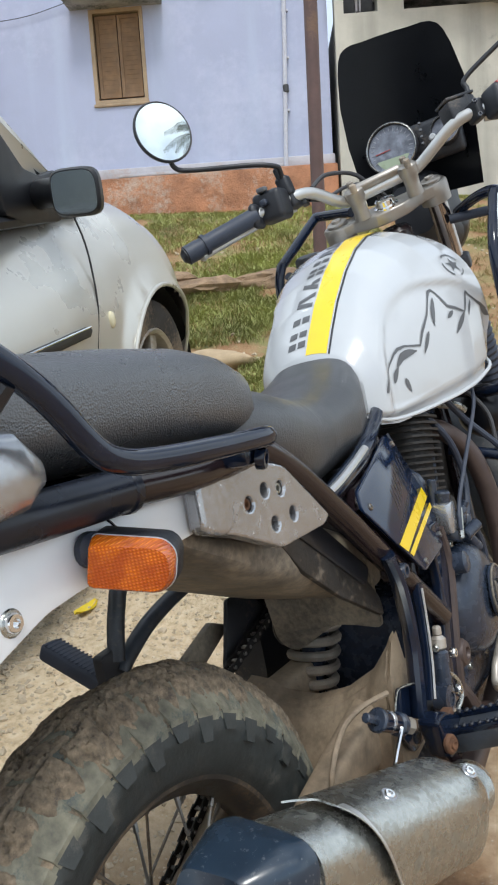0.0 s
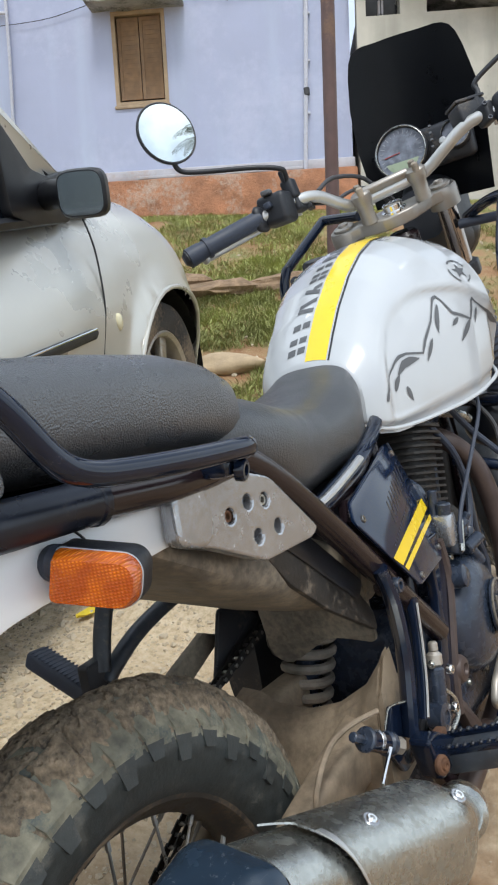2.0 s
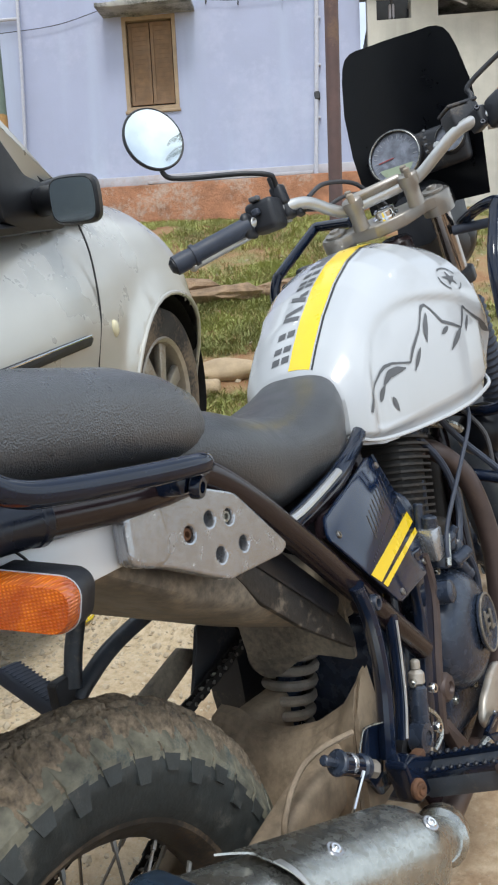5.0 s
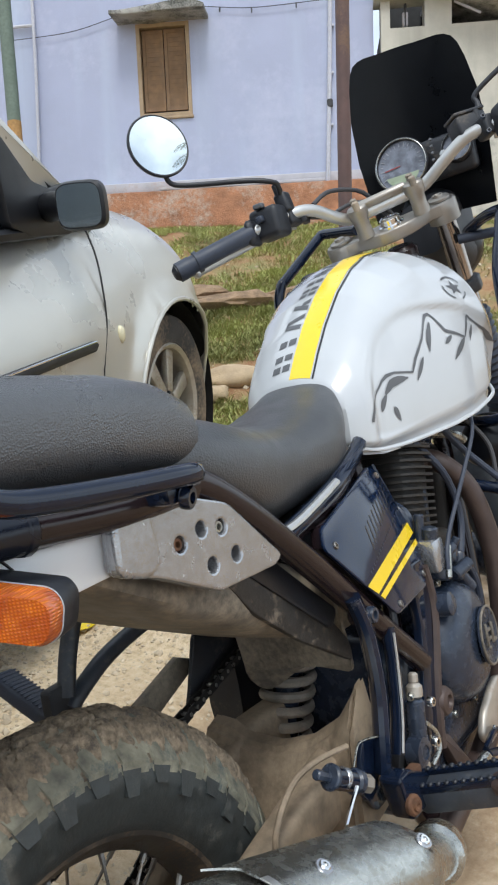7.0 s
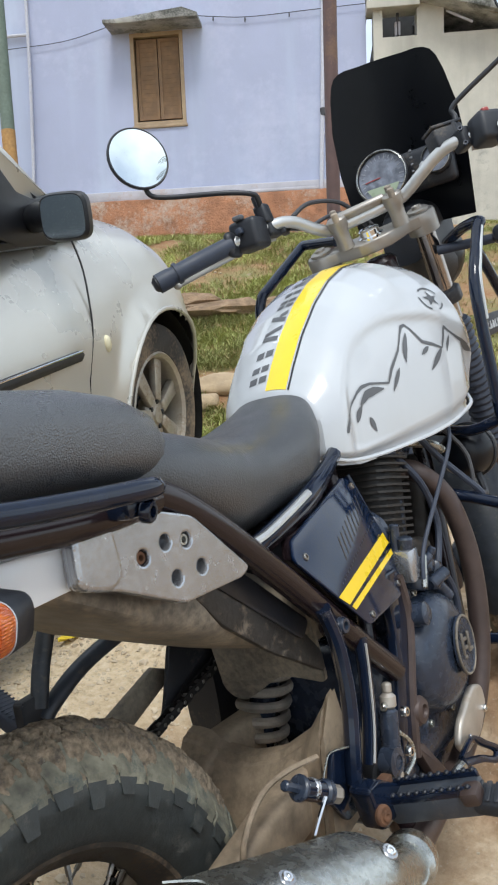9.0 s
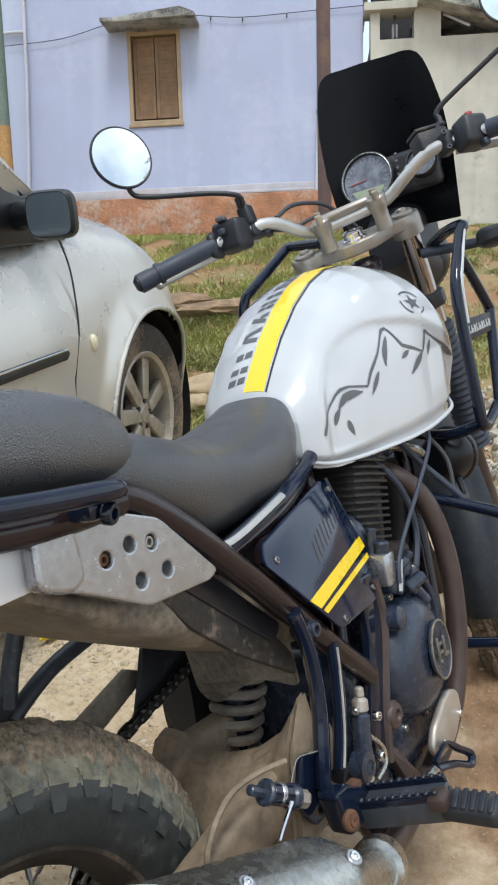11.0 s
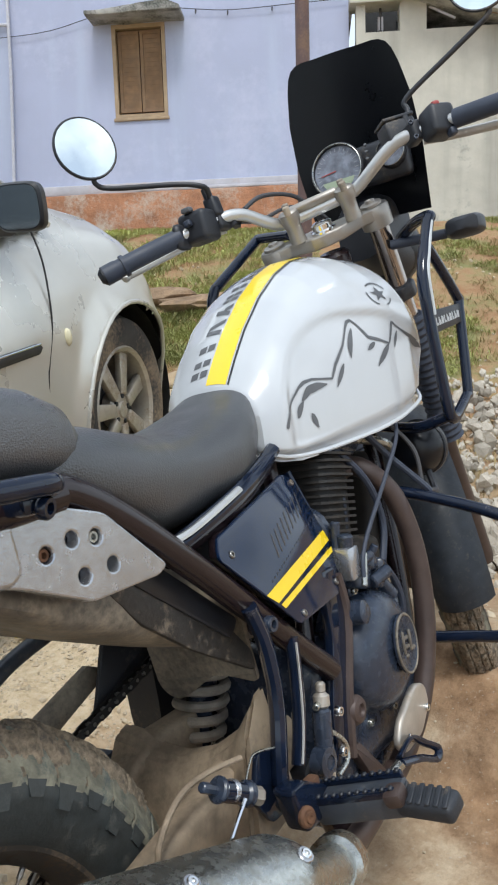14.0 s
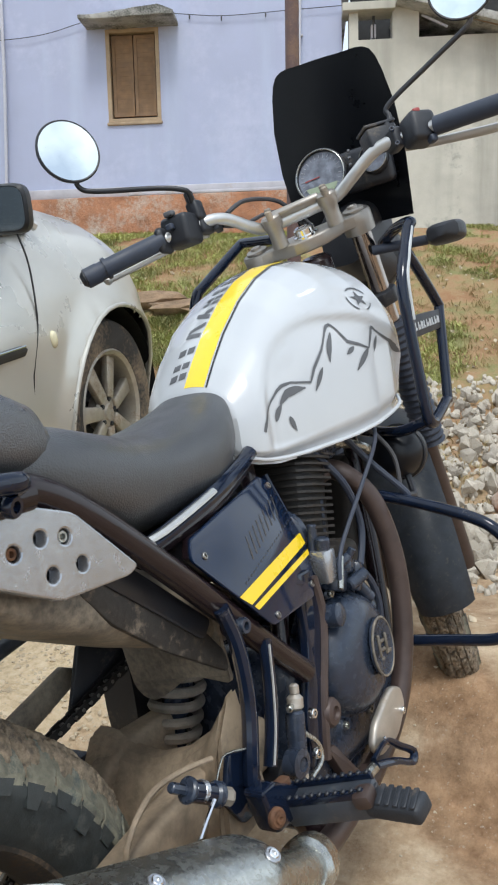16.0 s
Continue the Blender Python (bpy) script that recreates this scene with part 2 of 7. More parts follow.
    pebble=mat("pale_gravel", (0.54, 0.45, 0.33), 0.9, var=0.3, scale=25, bump=0.3),
    grass=mat("dry_grass", (0.37, 0.385, 0.13), 0.7, var=0.5, scale=3.0, bump=0.0),
    straw=mat("straw", (0.38, 0.29, 0.13), 0.8, var=0.3, scale=4.0, bump=0.0),
    palm_leaf=mat("palm_green", (0.055, 0.085, 0.03), 0.45, var=0.35, scale=5.0, bump=0.0),
    palm_bark=mat("grey_palm_bark", (0.20, 0.18, 0.15), 0.9, var=0.3, scale=6.0, bump=0.6, bump_scale=30, bump_distance=0.01),
    leaf=mat("yellow_leaf", (0.82, 0.62, 0.03), 0.5, var=0.1, bump=0.1),
)


def ground_material():
    """Trodden earth: sandy gravel, brown mud and red soil in patches."""
    m = bpy.data.materials.new("trodden_earth")
    m.use_nodes = True
    n, l = m.node_tree.nodes, m.node_tree.links
    b = n["Principled BSDF"]
    b.inputs["Roughness"].default_value = 0.95
    b.inputs["Specular IOR Level"].default_value = 0.25
    at = n.new("ShaderNodeTexCoord")

    def tex(s, d=6, r=0.6):
        t = n.new("ShaderNodeTexNoise")
        t.inputs["Scale"].default_value, t.inputs["Detail"].default_value, t.inputs["Roughness"].default_value = s, d, r
        l.new(at.outputs["Object"], t.inputs["Vector"])
        return t.outputs["Fac"]

    def ramp(socket, stops):
        r = n.new("ShaderNodeValToRGB")
        e = r.color_ramp.elements
        while len(e) < len(stops):
            e.new(0.5)
        for k, (pos, c) in enumerate(stops):
            e[k].position, e[k].color = pos, (*c, 1)
        l.new(socket, r.inputs["Fac"])
        return r.outputs["Color"]

    def mix(fac, a, c, how="MIX"):
        x = n.new("ShaderNodeMix")
        x.data_type, x.blend_type = "RGBA", how
        for socket, v in ((x.inputs[0], fac), (x.inputs[6], a), (x.inputs[7], c)):
            if isinstance(v, (int, float)):
                socket.default_value = v
            else:
                l.new(v, socket)
        return x.outputs[2]

    # side of the motorcycle: sandy gravel to its left, brown silt to its right, red soil uphill
    sep = n.new("ShaderNodeSeparateXYZ")
    l.new(at.outputs["Object"], sep.inputs[0])
    wob = n.new("ShaderNodeMath")
    wob.operation = "MULTIPLY_ADD"
    l.new(tex(1.6, 3), wob.inputs[0])
    wob.inputs[1].default_value = 0.9
    l.new(sep.outputs["Y"], wob.inputs[2])
    side = n.new("ShaderNodeMapRange")
    side.inputs["From Min"].default_value, side.inputs["From Max"].default_value = 0.75, 1.25
    l.new(wob.outputs[0], side.inputs["Value"])
    sand = ramp(tex(38, 6, 0.7), [(0.3, (0.42, 0.32, 0.20)), (0.5, (0.66, 0.53, 0.36)), (0.72, (0.75, 0.65, 0.50))])
    silt = ramp(tex(7, 6, 0.65), [(0.32, (0.25, 0.145, 0.075)), (0.5, (0.47, 0.335, 0.21)), (0.66, (0.72, 0.585, 0.42))])
    silt = mix(0.35, silt, ramp(tex(90, 4, 0.7), [(0.3, (0.24, 0.165, 0.105)), (0.7, (0.52, 0.40, 0.28))]))
    stain = n.new("ShaderNodeMapRange")
    stain.inputs["From Min"].default_value, stain.inputs["From Max"].default_value, stain.inputs["To Max"].default_value = 0.46, 0.58, 0.85
    l.new(tex(2.6, 5, 0.6), stain.inputs["Value"])
    silt = mix(stain.outputs["Result"], silt, ramp(tex(14, 6, 0.7), [(0.35, (0.17, 0.095, 0.05)), (0.65, (0.42, 0.255, 0.145))]))
    near = mix(side.outputs["Result"], silt, sand)
    soil = ramp(tex(3.2, 6, 0.65), [(0.34, (0.26, 0.125, 0.062)), (0.5, (0.32, 0.205, 0.11)), (0.62, (0.21, 0.205, 0.085))])
    high = n.new("ShaderNodeMapRange")
    high.inputs["From Min"].default_value, high.inputs["From Max"].default_value = 0.32, 0.62
    l.new(sep.outputs["Z"], high.inputs["Value"])
    colour = mix(high.outputs["Result"], near, soil)
    speck = n.new("ShaderNodeMapRange")
    speck.inputs["From Min"].default_value, speck.inputs["From Max"].default_value = 0.62, 0.72
    l.new(tex(150, 3, 0.5), speck.inputs["Value"])
    half = n.new("ShaderNodeMath")
    half.operation, half.inputs[1].default_value = "MULTIPLY", 0.45
    l.new(speck.outputs["Result"], half.inputs[0])
    colour = mix(half.outputs[0], colour, ramp(tex(60), [(0.4, (0.30, 0.26, 0.21)), (0.6, (0.6, 0.55, 0.46))]))
    l.new(colour, b.inputs["Base Color"])
    bump = n.new("ShaderNodeBump")
    bump.inputs["Strength"].default_value, bump.inputs["Distance"].default_value = 0.8, 0.012
    l.new(tex(55, 8, 0.7), bump.inputs["Height"])
    l.new(bump.outputs["Normal"], b.inputs["Normal"])
    return m


M["ground"] = ground_material()


def ribbed_lens(m):
    """Moulded squares in an amber lens: two crossed waves as relief and tint."""
    n, l = m.node_tree.nodes, m.node_tree.links
    b = n["Principled BSDF"]
    at, times, bump, tint = (n.new("ShaderNode" + k) for k in ("TexCoord", "Math", "Bump", "Mix"))
    times.operation = "MULTIPLY"
    for k, axis in enumerate("YZ"):
        w = n.new("ShaderNodeTexWave")
        w.bands_direction = axis
        w.inputs["Scale"].default_value = 125.0
        l.new(at.outputs["Object"], w.inputs["Vector"])
        l.new(w.outputs["Fac"], times.inputs[k])
    bump.inputs["Strength"].default_value, bump.inputs["Distance"].default_value = 0.6, 0.0012
    l.new(times.outputs[0], bump.inputs["Height"])
    l.new(bump.outputs["Normal"], b.inputs["Normal"])
    tint.data_type = "RGBA"
    tint.inputs[6].default_value, tint.inputs[7].default_value = (0.55, 0.105, 0.003, 1), (0.90, 0.26, 0.008, 1)
    l.new(times.outputs[0], tint.inputs[0])
    # deeper red patches at random over the tint
    mottle, depth, deep = (n.new("ShaderNode" + k) for k in ("TexNoise", "MapRange", "Mix"))
    mottle.inputs["Scale"].default_value, mottle.inputs["Detail"].default_value = 38.0, 2
    depth.inputs["From Min"].default_value, depth.inputs["From Max"].default_value, depth.inputs["To Max"].default_value = 0.44, 0.62, 0.9
    deep.data_type = "RGBA"
    deep.inputs[7].default_value = (0.36, 0.055, 0.002, 1)
    l.new(at.outputs["Object"], mottle.inputs["Vector"])
    l.new(mottle.outputs["Fac"], depth.inputs["Value"])
    l.new(depth.outputs["Result"], deep.inputs[0])
    l.new(tint.outputs[2], deep.inputs[6])
    l.new(deep.outputs[2], b.inputs["Base Color"])


ribbed_lens(M["amber"])
M["car"].node_tree.nodes["Principled BSDF"].inputs["Coat Roughness"].default_value = 0.16


def streaked(m, colour, amount, across):
    """Rain streaks that run down a wall, over its wash."""
    n, l = m.node_tree.nodes, m.node_tree.links
    b = n["Principled BSDF"]
    old = b.inputs["Base Color"].links[0].from_socket
    at, mp, t, r, x = (n.new("ShaderNode" + k) for k in ("TexCoord", "Mapping", "TexNoise", "MapRange", "Mix"))
    mp.inputs["Scale"].default_value = (across, across, 0.35)
    t.inputs["Scale"].default_value, t.inputs["Detail"].default_value = 1.0, 6
    r.inputs["From Min"].default_value, r.inputs["From Max"].default_value, r.inputs["To Max"].default_value = 0.50, 0.72, amount
    x.data_type = "RGBA"
    x.inputs[7].default_value = (*colour, 1)
    l.new(at.outputs["Object"], mp.inputs["Vector"])
    l.new(mp.outputs["Vector"], t.inputs["Vector"])
    l.new(t.outputs["Fac"], r.inputs["Value"])
    l.new(r.outputs["Result"], x.inputs[0])
    l.new(old, x.inputs[6])
    l.new(x.outputs[2], b.inputs["Base Color"])


streaked(M["lavender"], (0.44, 0.51, 0.65), 0.7, 3.5)
streaked(M["grey_wall"], (0.20, 0.195, 0.17), 0.55, 4.0)


# ---- mesh helpers ----
def part(name, bm, material, parent=None, label="", smooth=True):
    """One mesh object of a bmesh, under a thing or a part."""
    me = bpy.data.meshes.new(name)
    if smooth:
        for f in bm.faces:
            f.smooth = True
    bm.to_mesh(me)
    bm.free()
    if smooth:
        me.set_sharp_from_angle(angle=radians(38))
    for m in material if isinstance(material, list) else [material]:
        me.materials.append(m)
    ob = new(name, me)
    if parent is not None:
        ob.parent = parent
    if label:
        ob["label"] = label
    return ob


def thing(name, label, category, m=None, group="", kind=""):
    ob = new(name)
    ob.empty_display_size = 0.1
    if m is not None:
        ob.matrix_world = m
    return tagged(ob, label, category, group, kind)


def glide(pts, k=6):
    """A smooth run of points through pts."""
    p = [Vector(q) for q in pts]
    if len(p) < 3:
        return p
    out = []
    for i in range(len(p) - 1):
        a, b, c, d = p[max(i - 1, 0)], p[i], p[i + 1], p[min(i + 2, len(p) - 1)]
        for j in range(k):
            t = j / k
            out.append(0.5 * (2 * b + (c - a) * t + (2 * a - 5 * b + 4 * c - d) * t * t + (3 * b - a - 3 * c + d) * t ** 3))
    return out + [p[-1]]


def lerp_list(xs, ys, x):
    return float(np.interp(x, xs, ys))


def add_rings(bm, rings, cap=True, closed=False):
    vs = [[bm.verts.new(q) for q in ring] for ring in rings]
    n = len(vs[0])
    pairs = list(zip(vs, vs[1:])) + ([(vs[-1], vs[0])] if closed else [])
    for a, b in pairs:
        for j in range(n):
            bm.faces.new((a[j], a[(j + 1) % n], b[(j + 1) % n], b[j]))
    if cap and not closed:
        bm.faces.new(vs[0][::-1])
        bm.faces.new(vs[-1])
    return bm


def tube(pts, r, n=10, k=6, bm=None, cap=True, flat=1.0):
    """A round (or flattened) bar along pts; r a radius or one for each end."""
    bm = bm or bmesh.new()
    p = glide(pts, k)
    rs = [r if isinstance(r, (int, float)) else r[0] + (r[1] - r[0]) * i / (len(p) - 1) for i in range(len(p))]
    side, rings = None, []
    for i, q in enumerate(p):
        way = (p[min(i + 1, len(p) - 1)] - p[max(i - 1, 0)]).normalized()
        side = (way.orthogonal() if side is None else side - way * side.dot(way)).normalized()
        up = way.cross(side)
        rings.append([q + rs[i] * (math.cos(2 * math.pi * j / n) * side + flat * math.sin(2 * math.pi * j / n) * up) for j in range(n)])
    return add_rings(bm, rings, cap)


def lathe(profile, m=None, n=28, bm=None, cap=True):
    """Turns (radius, height) pairs about z, then places by m."""
    bm = bm or bmesh.new()
    m = m or Matrix()
    return add_rings(bm, [[m @ Vector((r * math.cos(2 * math.pi * j / n), r * math.sin(2 * math.pi * j / n), h)) for j in range(n)] for r, h in profile], cap)


def axis_to(origin, way):
    """A pose at origin whose z points along way."""
    return Matrix.Translation(origin) @ Vector(way).to_track_quat("Z", "Y").to_matrix().to_4x4()


def rod(a, b, r, n=12, chamfer=0.12, bm=None):
    """A straight round bar with slightly broken edges."""
    a, b = Vector(a), Vector(b)
    h, c = (b - a).length, min(r * chamfer * 2, (b - a).length * 0.3)
    return lathe([(r - c, 0), (r, c), (r, h - c), (r - c, h)], axis_to(a, b - a), n, bm)


def rbox(size, m=None, bevel=0.004, bm=None, segments=2):
    """A box with rounded edges."""
    one = bmesh.new()
    bmesh.ops.create_cube(one, size=1.0, matrix=Matrix.Diagonal((*size, 1)))
    if bevel:
        bmesh.ops.bevel(one, geom=list(one.edges), offset=bevel, segments=segments, affect="EDGES", profile=0.5)
    bmesh.ops.transform(one, matrix=m or Matrix(), verts=list(one.verts))
    return merge(bm, one)


def merge(bm, one):
    if bm is None:
        return one
    me = bpy.data.meshes.new("join")
    one.to_mesh(me)
    one.free()
    bm.from_mesh(me)
    bpy.data.meshes.remove(me)
    return bm


def slab(poly, y0, y1, bevel=0.002, bm=None, segments=2):
    """A plate of the outline poly in (x, z), from y0 to y1, with rounded edges."""
    one = bmesh.new()
    f = one.faces.new([one.verts.new((x, y0, z)) for x, z in poly])
    r = bmesh.ops.extrude_face_region(one, geom=[f])
    bmesh.ops.translate(one, vec=(0, y1 - y0, 0), verts=[v for v in r["geom"] if isinstance(v, bmesh.types.BMVert)])
    bmesh.ops.recalc_face_normals(one, faces=list(one.faces))
    if bevel:
        bmesh.ops.bevel(one, geom=list(one.edges), offset=bevel, segments=segments, affect="EDGES", profile=0.5)
    return merge(bm, one)


def rounded(poly, r, k=4):
    """The outline poly with its corners rounded."""
    out, n = [], len(poly)
    for i in range(n):
        a, b, c = (Vector(poly[(i + j) % n]) for j in (-1, 0, 1))
        u, v = a - b, c - b
        d = min(r, u.length * 0.45, v.length * 0.45)
        p, q = b + u.normalized() * d, b + v.normalized() * d
        out += [tuple((1 - t) ** 2 * p + 2 * t * (1 - t) * b + t * t * q) for t in [j / k for j in range(k + 1)]]
    return out


def loft(sections, n=28, power=2.6, cap=True):
    """Closed rings across x: (x, y centre, half width, bottom, top)."""
    rings = []
    for x, yc, w, zb, zt in sections:
        ring, zc, h = [], (zb + zt) / 2, (zt - zb) / 2
        for j in range(n):
            a = 2 * math.pi * j / n
            c, s = math.cos(a), math.sin(a)
            ring.append(Vector((x, yc + w * math.copysign(abs(c) ** (2 / power), c), zc + h * math.copysign(abs(s) ** (2 / power), s))))
        rings.append(ring)
    return add_rings(bmesh.new(), rings, cap)


def bolt(place, way, r=0.007, h=0.005):
    """A socket-head screw."""
    return lathe([(r, 0), (r, h * 0.7), (r * 0.85, h), (r * 0.5, h), (r * 0.45, h * 0.35), (0.0005, h * 0.35)], axis_to(place, way), 12)


def rock(seed, size, detail=2, rough=0.35):
    bm = bmesh.new()
    bmesh.ops.create_icosphere(bm, subdivisions=detail, radius=1.0)
    for v in bm.verts:
        k = 1 + rough * noise.noise(v.co * 1.1 + Vector((seed * 7.1, seed * 3.3, 0))) + 0.4 * rough * noise.noise(v.co * 3 + Vector((0, seed * 5.1, 2)))
        v.co = Vector((v.co.x * size[0], v.co.y * size[1], v.co.z * size[2])) * k
    return bm

# ---- the ground ----
AHEAD, ASIDE, FOOT = Vector((0.855, 0.518, 0)), Vector((0.518, -0.855, 0)), Vector((-0.506, -0.436, 0))


def terrain(x, y):
    """Level where the motorcycle stands, then a bank that climbs to the house."""
    p = Vector((x, y, 0)) - FOOT
    d, s = p.dot(AHEAD), p.dot(ASIDE)
    climb = 0.38 * max(0.0, math.log(1 + math.exp((min(d, 30) - 1.86) * 9)) / 9)
    cap = 1.76 + 0.02 * max(0, d - 7)
    z = climb if climb < cap - 0.1 else cap - 0.1 * math.exp(-(climb - cap + 0.1) / 0.1)
    big = noise.noise(Vector((x * 0.9, y * 0.9, 3.1)))
    fine = noise.noise(Vector((x * 5, y * 5, 1.7)))
    z += (0.05 * big + 0.012 * fine) * min(1.0, max(0.0, (d - 2.0) / 1.0))
    z += 0.006 * noise.noise(Vector((x * 9, y * 9, 0.3))) + 0.003 * noise.noise(Vector((x * 26, y * 26, 0.3)))
    rise = min(1.0, max(0.0, (x - 0.98) / 0.42))
    z += 0.198 * rise * rise * (3 - 2 * rise) * min(1.0, max(0.0, 1.0 - (d - 1.95) / 0.45))
    side, along = min(1.0, max(0.0, (y - 0.35) / 0.55)), min(1.0, max(0.0, (x - 0.0) / 0.5))
    z += 0.13 * side * side * (3 - 2 * side) * along * along * (3 - 2 * along) * min(1.0, max(0.0, 1.0 - (d - 1.8) / 0.5))
    z -= 0.052 * math.exp(-((x - 0.036) / 0.24) ** 2 - (y / 0.17) ** 2)
    return z - 0.004


def ground():
    near = lambda lo, hi, step: list(np.arange(lo, hi, step))  # noqa: E731
    far = [12.5, 16, 24, 40, 80, 160, 400]
    xs = [-v for v in far[::-1]] + near(-10, -1, 0.5) + near(-1, 4.2, 0.045) + near(4.2, 11, 0.25) + far
    ys = [-v for v in far[::-1]] + near(-10, -1.2, 0.5) + near(-1.2, 3.6, 0.045) + near(3.6, 11, 0.25) + far
    verts = [(x, y, terrain(x, y)) for x in xs for y in ys]
    n = len(ys)
    faces = [(i * n + j, (i + 1) * n + j, (i + 1) * n + j + 1, i * n + j + 1) for i in range(len(xs) - 1) for j in range(n - 1)]
    me = bpy.data.meshes.new("ground")
    me.from_pydata(verts, [], faces)
    for f in me.polygons:
        f.use_smooth = True
    me.materials.append(M["ground"])
    tagged(new("ground", me), "trodden sandy earth with brown silt, climbing a bank to the house", "ground", kind="structure")


ground()

# ---- the houses ----
H0, HR, HN = Vector((5.7, 4.36, 0)), Vector((0.49, -0.872, 0)).normalized(), Vector((-0.872, -0.49, 0)).normalized()
WALL = Matrix.Translation(H0) @ Matrix((HR, -HN, Vector((0, 0, 1)))).transposed().to_4x4()
# in the wall's own frame: x along it, y into it, z up


def box_between(bm, x0, x1, y0, y1, z0, z1, bevel=0.0):
    return rbox((x1 - x0, y1 - y0, z1 - z0), Matrix.Translation(((x0 + x1) / 2, (y0 + y1) / 2, (z0 + z1) / 2)), bevel, bm)


def wall_with_hole(x0, x1, z0, z1, hole, y0, y1):
    a, b, c, d = hole
    bm = box_between(None, x0, a, y0, y1, z0, z1)
    box_between(bm, b, x1, y0, y1, z0, z1)
    box_between(bm, a, b, y0, y1, z0, c)
    box_between(bm, a, b, y0, y1, d, z1)
    return bm


def lavender_house():
    house = thing("house", "lavender lime-washed house with a shuttered window and stained plinth", "house", WALL)
    part("wall", wall_with_hole(-5.2, 1.70, 2.345, 4.9, (-0.445, 0.02, 2.95, 3.72), 0.0, 0.22), M["lavender"], house, smooth=False)
    part("side_wall", box_between(None, 1.48, 1.70, 0.22, 6.0, 1.6, 4.9), M["lavender"], house, smooth=False)
    part("side_wall", box_between(None, -5.2, -4.98, 0.22, 6.0, 1.6, 4.9), M["lavender"], house, smooth=False)
    part("back_wall", box_between(None, -4.98, 1.48, 5.8, 6.0, 1.6, 4.9), M["lavender"], house, smooth=False)
    part("roof", box_between(None, -5.4, 1.9, -0.2, 6.2, 4.9, 5.05, 0.01), M["concrete"], house, "flat concrete roof slab", smooth=False)
    part("skirting", box_between(None, -5.2, 1.72, -0.02, 0.2, 2.255, 2.345, 0.010), M["skirting"], house, "pale stained plaster band")
    part("ledge", box_between(None, -0.3, 1.24, -0.06, -0.022, 2.255, 2.285, 0.008), M["skirting"], house, "thin projecting plaster ledge")
    plinth = box_between(None, -5.25, 1.74, -0.08, 0.2, 1.3, 2.253, 0.02)
    bmesh.ops.subdivide_edges(plinth, edges=[e for e in plinth.edges if e.calc_length() > 1], cuts=60)
    for v in plinth.verts:
        v.co.y += 0.04 * noise.noise(v.co * 2.3)
    part("plinth", plinth, M["red_plinth"], house, "rough red laterite plinth")
    window = part("window", wall_with_hole(-0.46, 0.035, 2.93, 3.745, (-0.425, 0.0, 2.96, 3.71), -0.008, 0.10), M["wood_frame"], house, "pale brown wooden window frame", smooth=False)
    for k, (a, b) in enumerate(((-0.413, -0.216), (-0.208, -0.012))):
        part("shutter", wall_with_hole(a, b, 2.984, 3.698, (a + 0.03, b - 0.025, 3.02, 3.665), 0.03, 0.06), M["wood"], window, "closed brown wooden shutter", smooth=False)
    for a, b in ((-0.386, -0.24), (-0.18, -0.036)):
        bm = None
        for j in range(16):
            z = 3.022 + j * 0.0403
            bm = rbox((b - a, 0.012, 0.0405), Matrix.Translation(((a + b) / 2, 0.044, z + 0.02)) @ pose(0, 0, 0, 8), 0.002, bm, 1)
        part("louvre", bm, M["wood"], window, smooth=False)
    part("sill", box_between(None, -0.475, 0.045, -0.02, 0.03, 2.90, 2.928, 0.008), M["wood_frame"], house, "worn projecting window sill")
    shade = box_between(None, -0.63, 0.22, -0.30, 0.02, 3.745, 3.785, 0.006)
    bmesh.ops.subdivide_edges(shade, edges=[e for e in shade.edges if e.calc_length() > 0.3], cuts=12)
    for v in shade.verts:
        v.co.z += 0.018 * noise.noise(v.co * 6) + ((0.035 + 0.05 * noise.noise(v.co * 11)) if v.co.z > 3.78 and -0.3 < v.co.x < 0.2 else 0)
        v.co.y += 0.012 * noise.noise(v.co * 9 + Vector((3, 0, 0)))
    part("sunshade", shade, M["concrete"], house, "crumbling mossy concrete sunshade")
    part("drain_pipe", tube([(-1.40, -0.03, 4.6), (-1.42, -0.03, 3.4), (-1.47, -0.03, 2.3)], 0.016, 8, 2), M["pvc"], house, "white pipe up the wall")
    part("branch_pipe", tube([(-1.41, -0.03, 3.80), (-1.62, -0.03, 3.80), (-1.9, -0.03, 3.76)], 0.016, 8, 2), M["pvc"], house)
    part("drain_pipe", tube([(1.34, -0.03, 4.6), (1.31, -0.03, 3.4), (1.26, -0.03, 2.2)], 0.020, 8, 2), M["pvc"], house, "white pipe up the wall")
    part("pipe_joint", rod((1.30, -0.03, 2.9), (1.297, -0.03, 2.97), 0.027), M["cable"], house)
    for z in (2.75, 3.2, 3.6):
        part("pipe_clip", rbox((0.06, 0.03, 0.02), Matrix.Translation((1.28 + (z - 2.2) * 0.03, -0.02, z)), 0.004), M["pvc"], house)
    wire = [(-2.6, -0.03, 3.63), (-1.76, -0.03, 3.68), (-1.1, -0.03, 3.715), (-0.7, -0.03, 3.80), (-0.3, -0.03, 3.90), (0.3, -0.03, 3.83), (0.66, -0.03, 3.80), (1.2, -0.03, 3.815), (1.7, -0.03, 3.83)]
    part("wire", tube(wire, 0.0035, 6), M["cable"], house, "sagging wire along the wall")
    for x, z in ((0.33, 3.82), (0.62, 3.79), (1.02, 3.80)):
        part("wire_hook", tube([(x, 0, z), (x, -0.035, z), (x, -0.04, z - 0.035)], 0.006, 6), M["cable"], house)


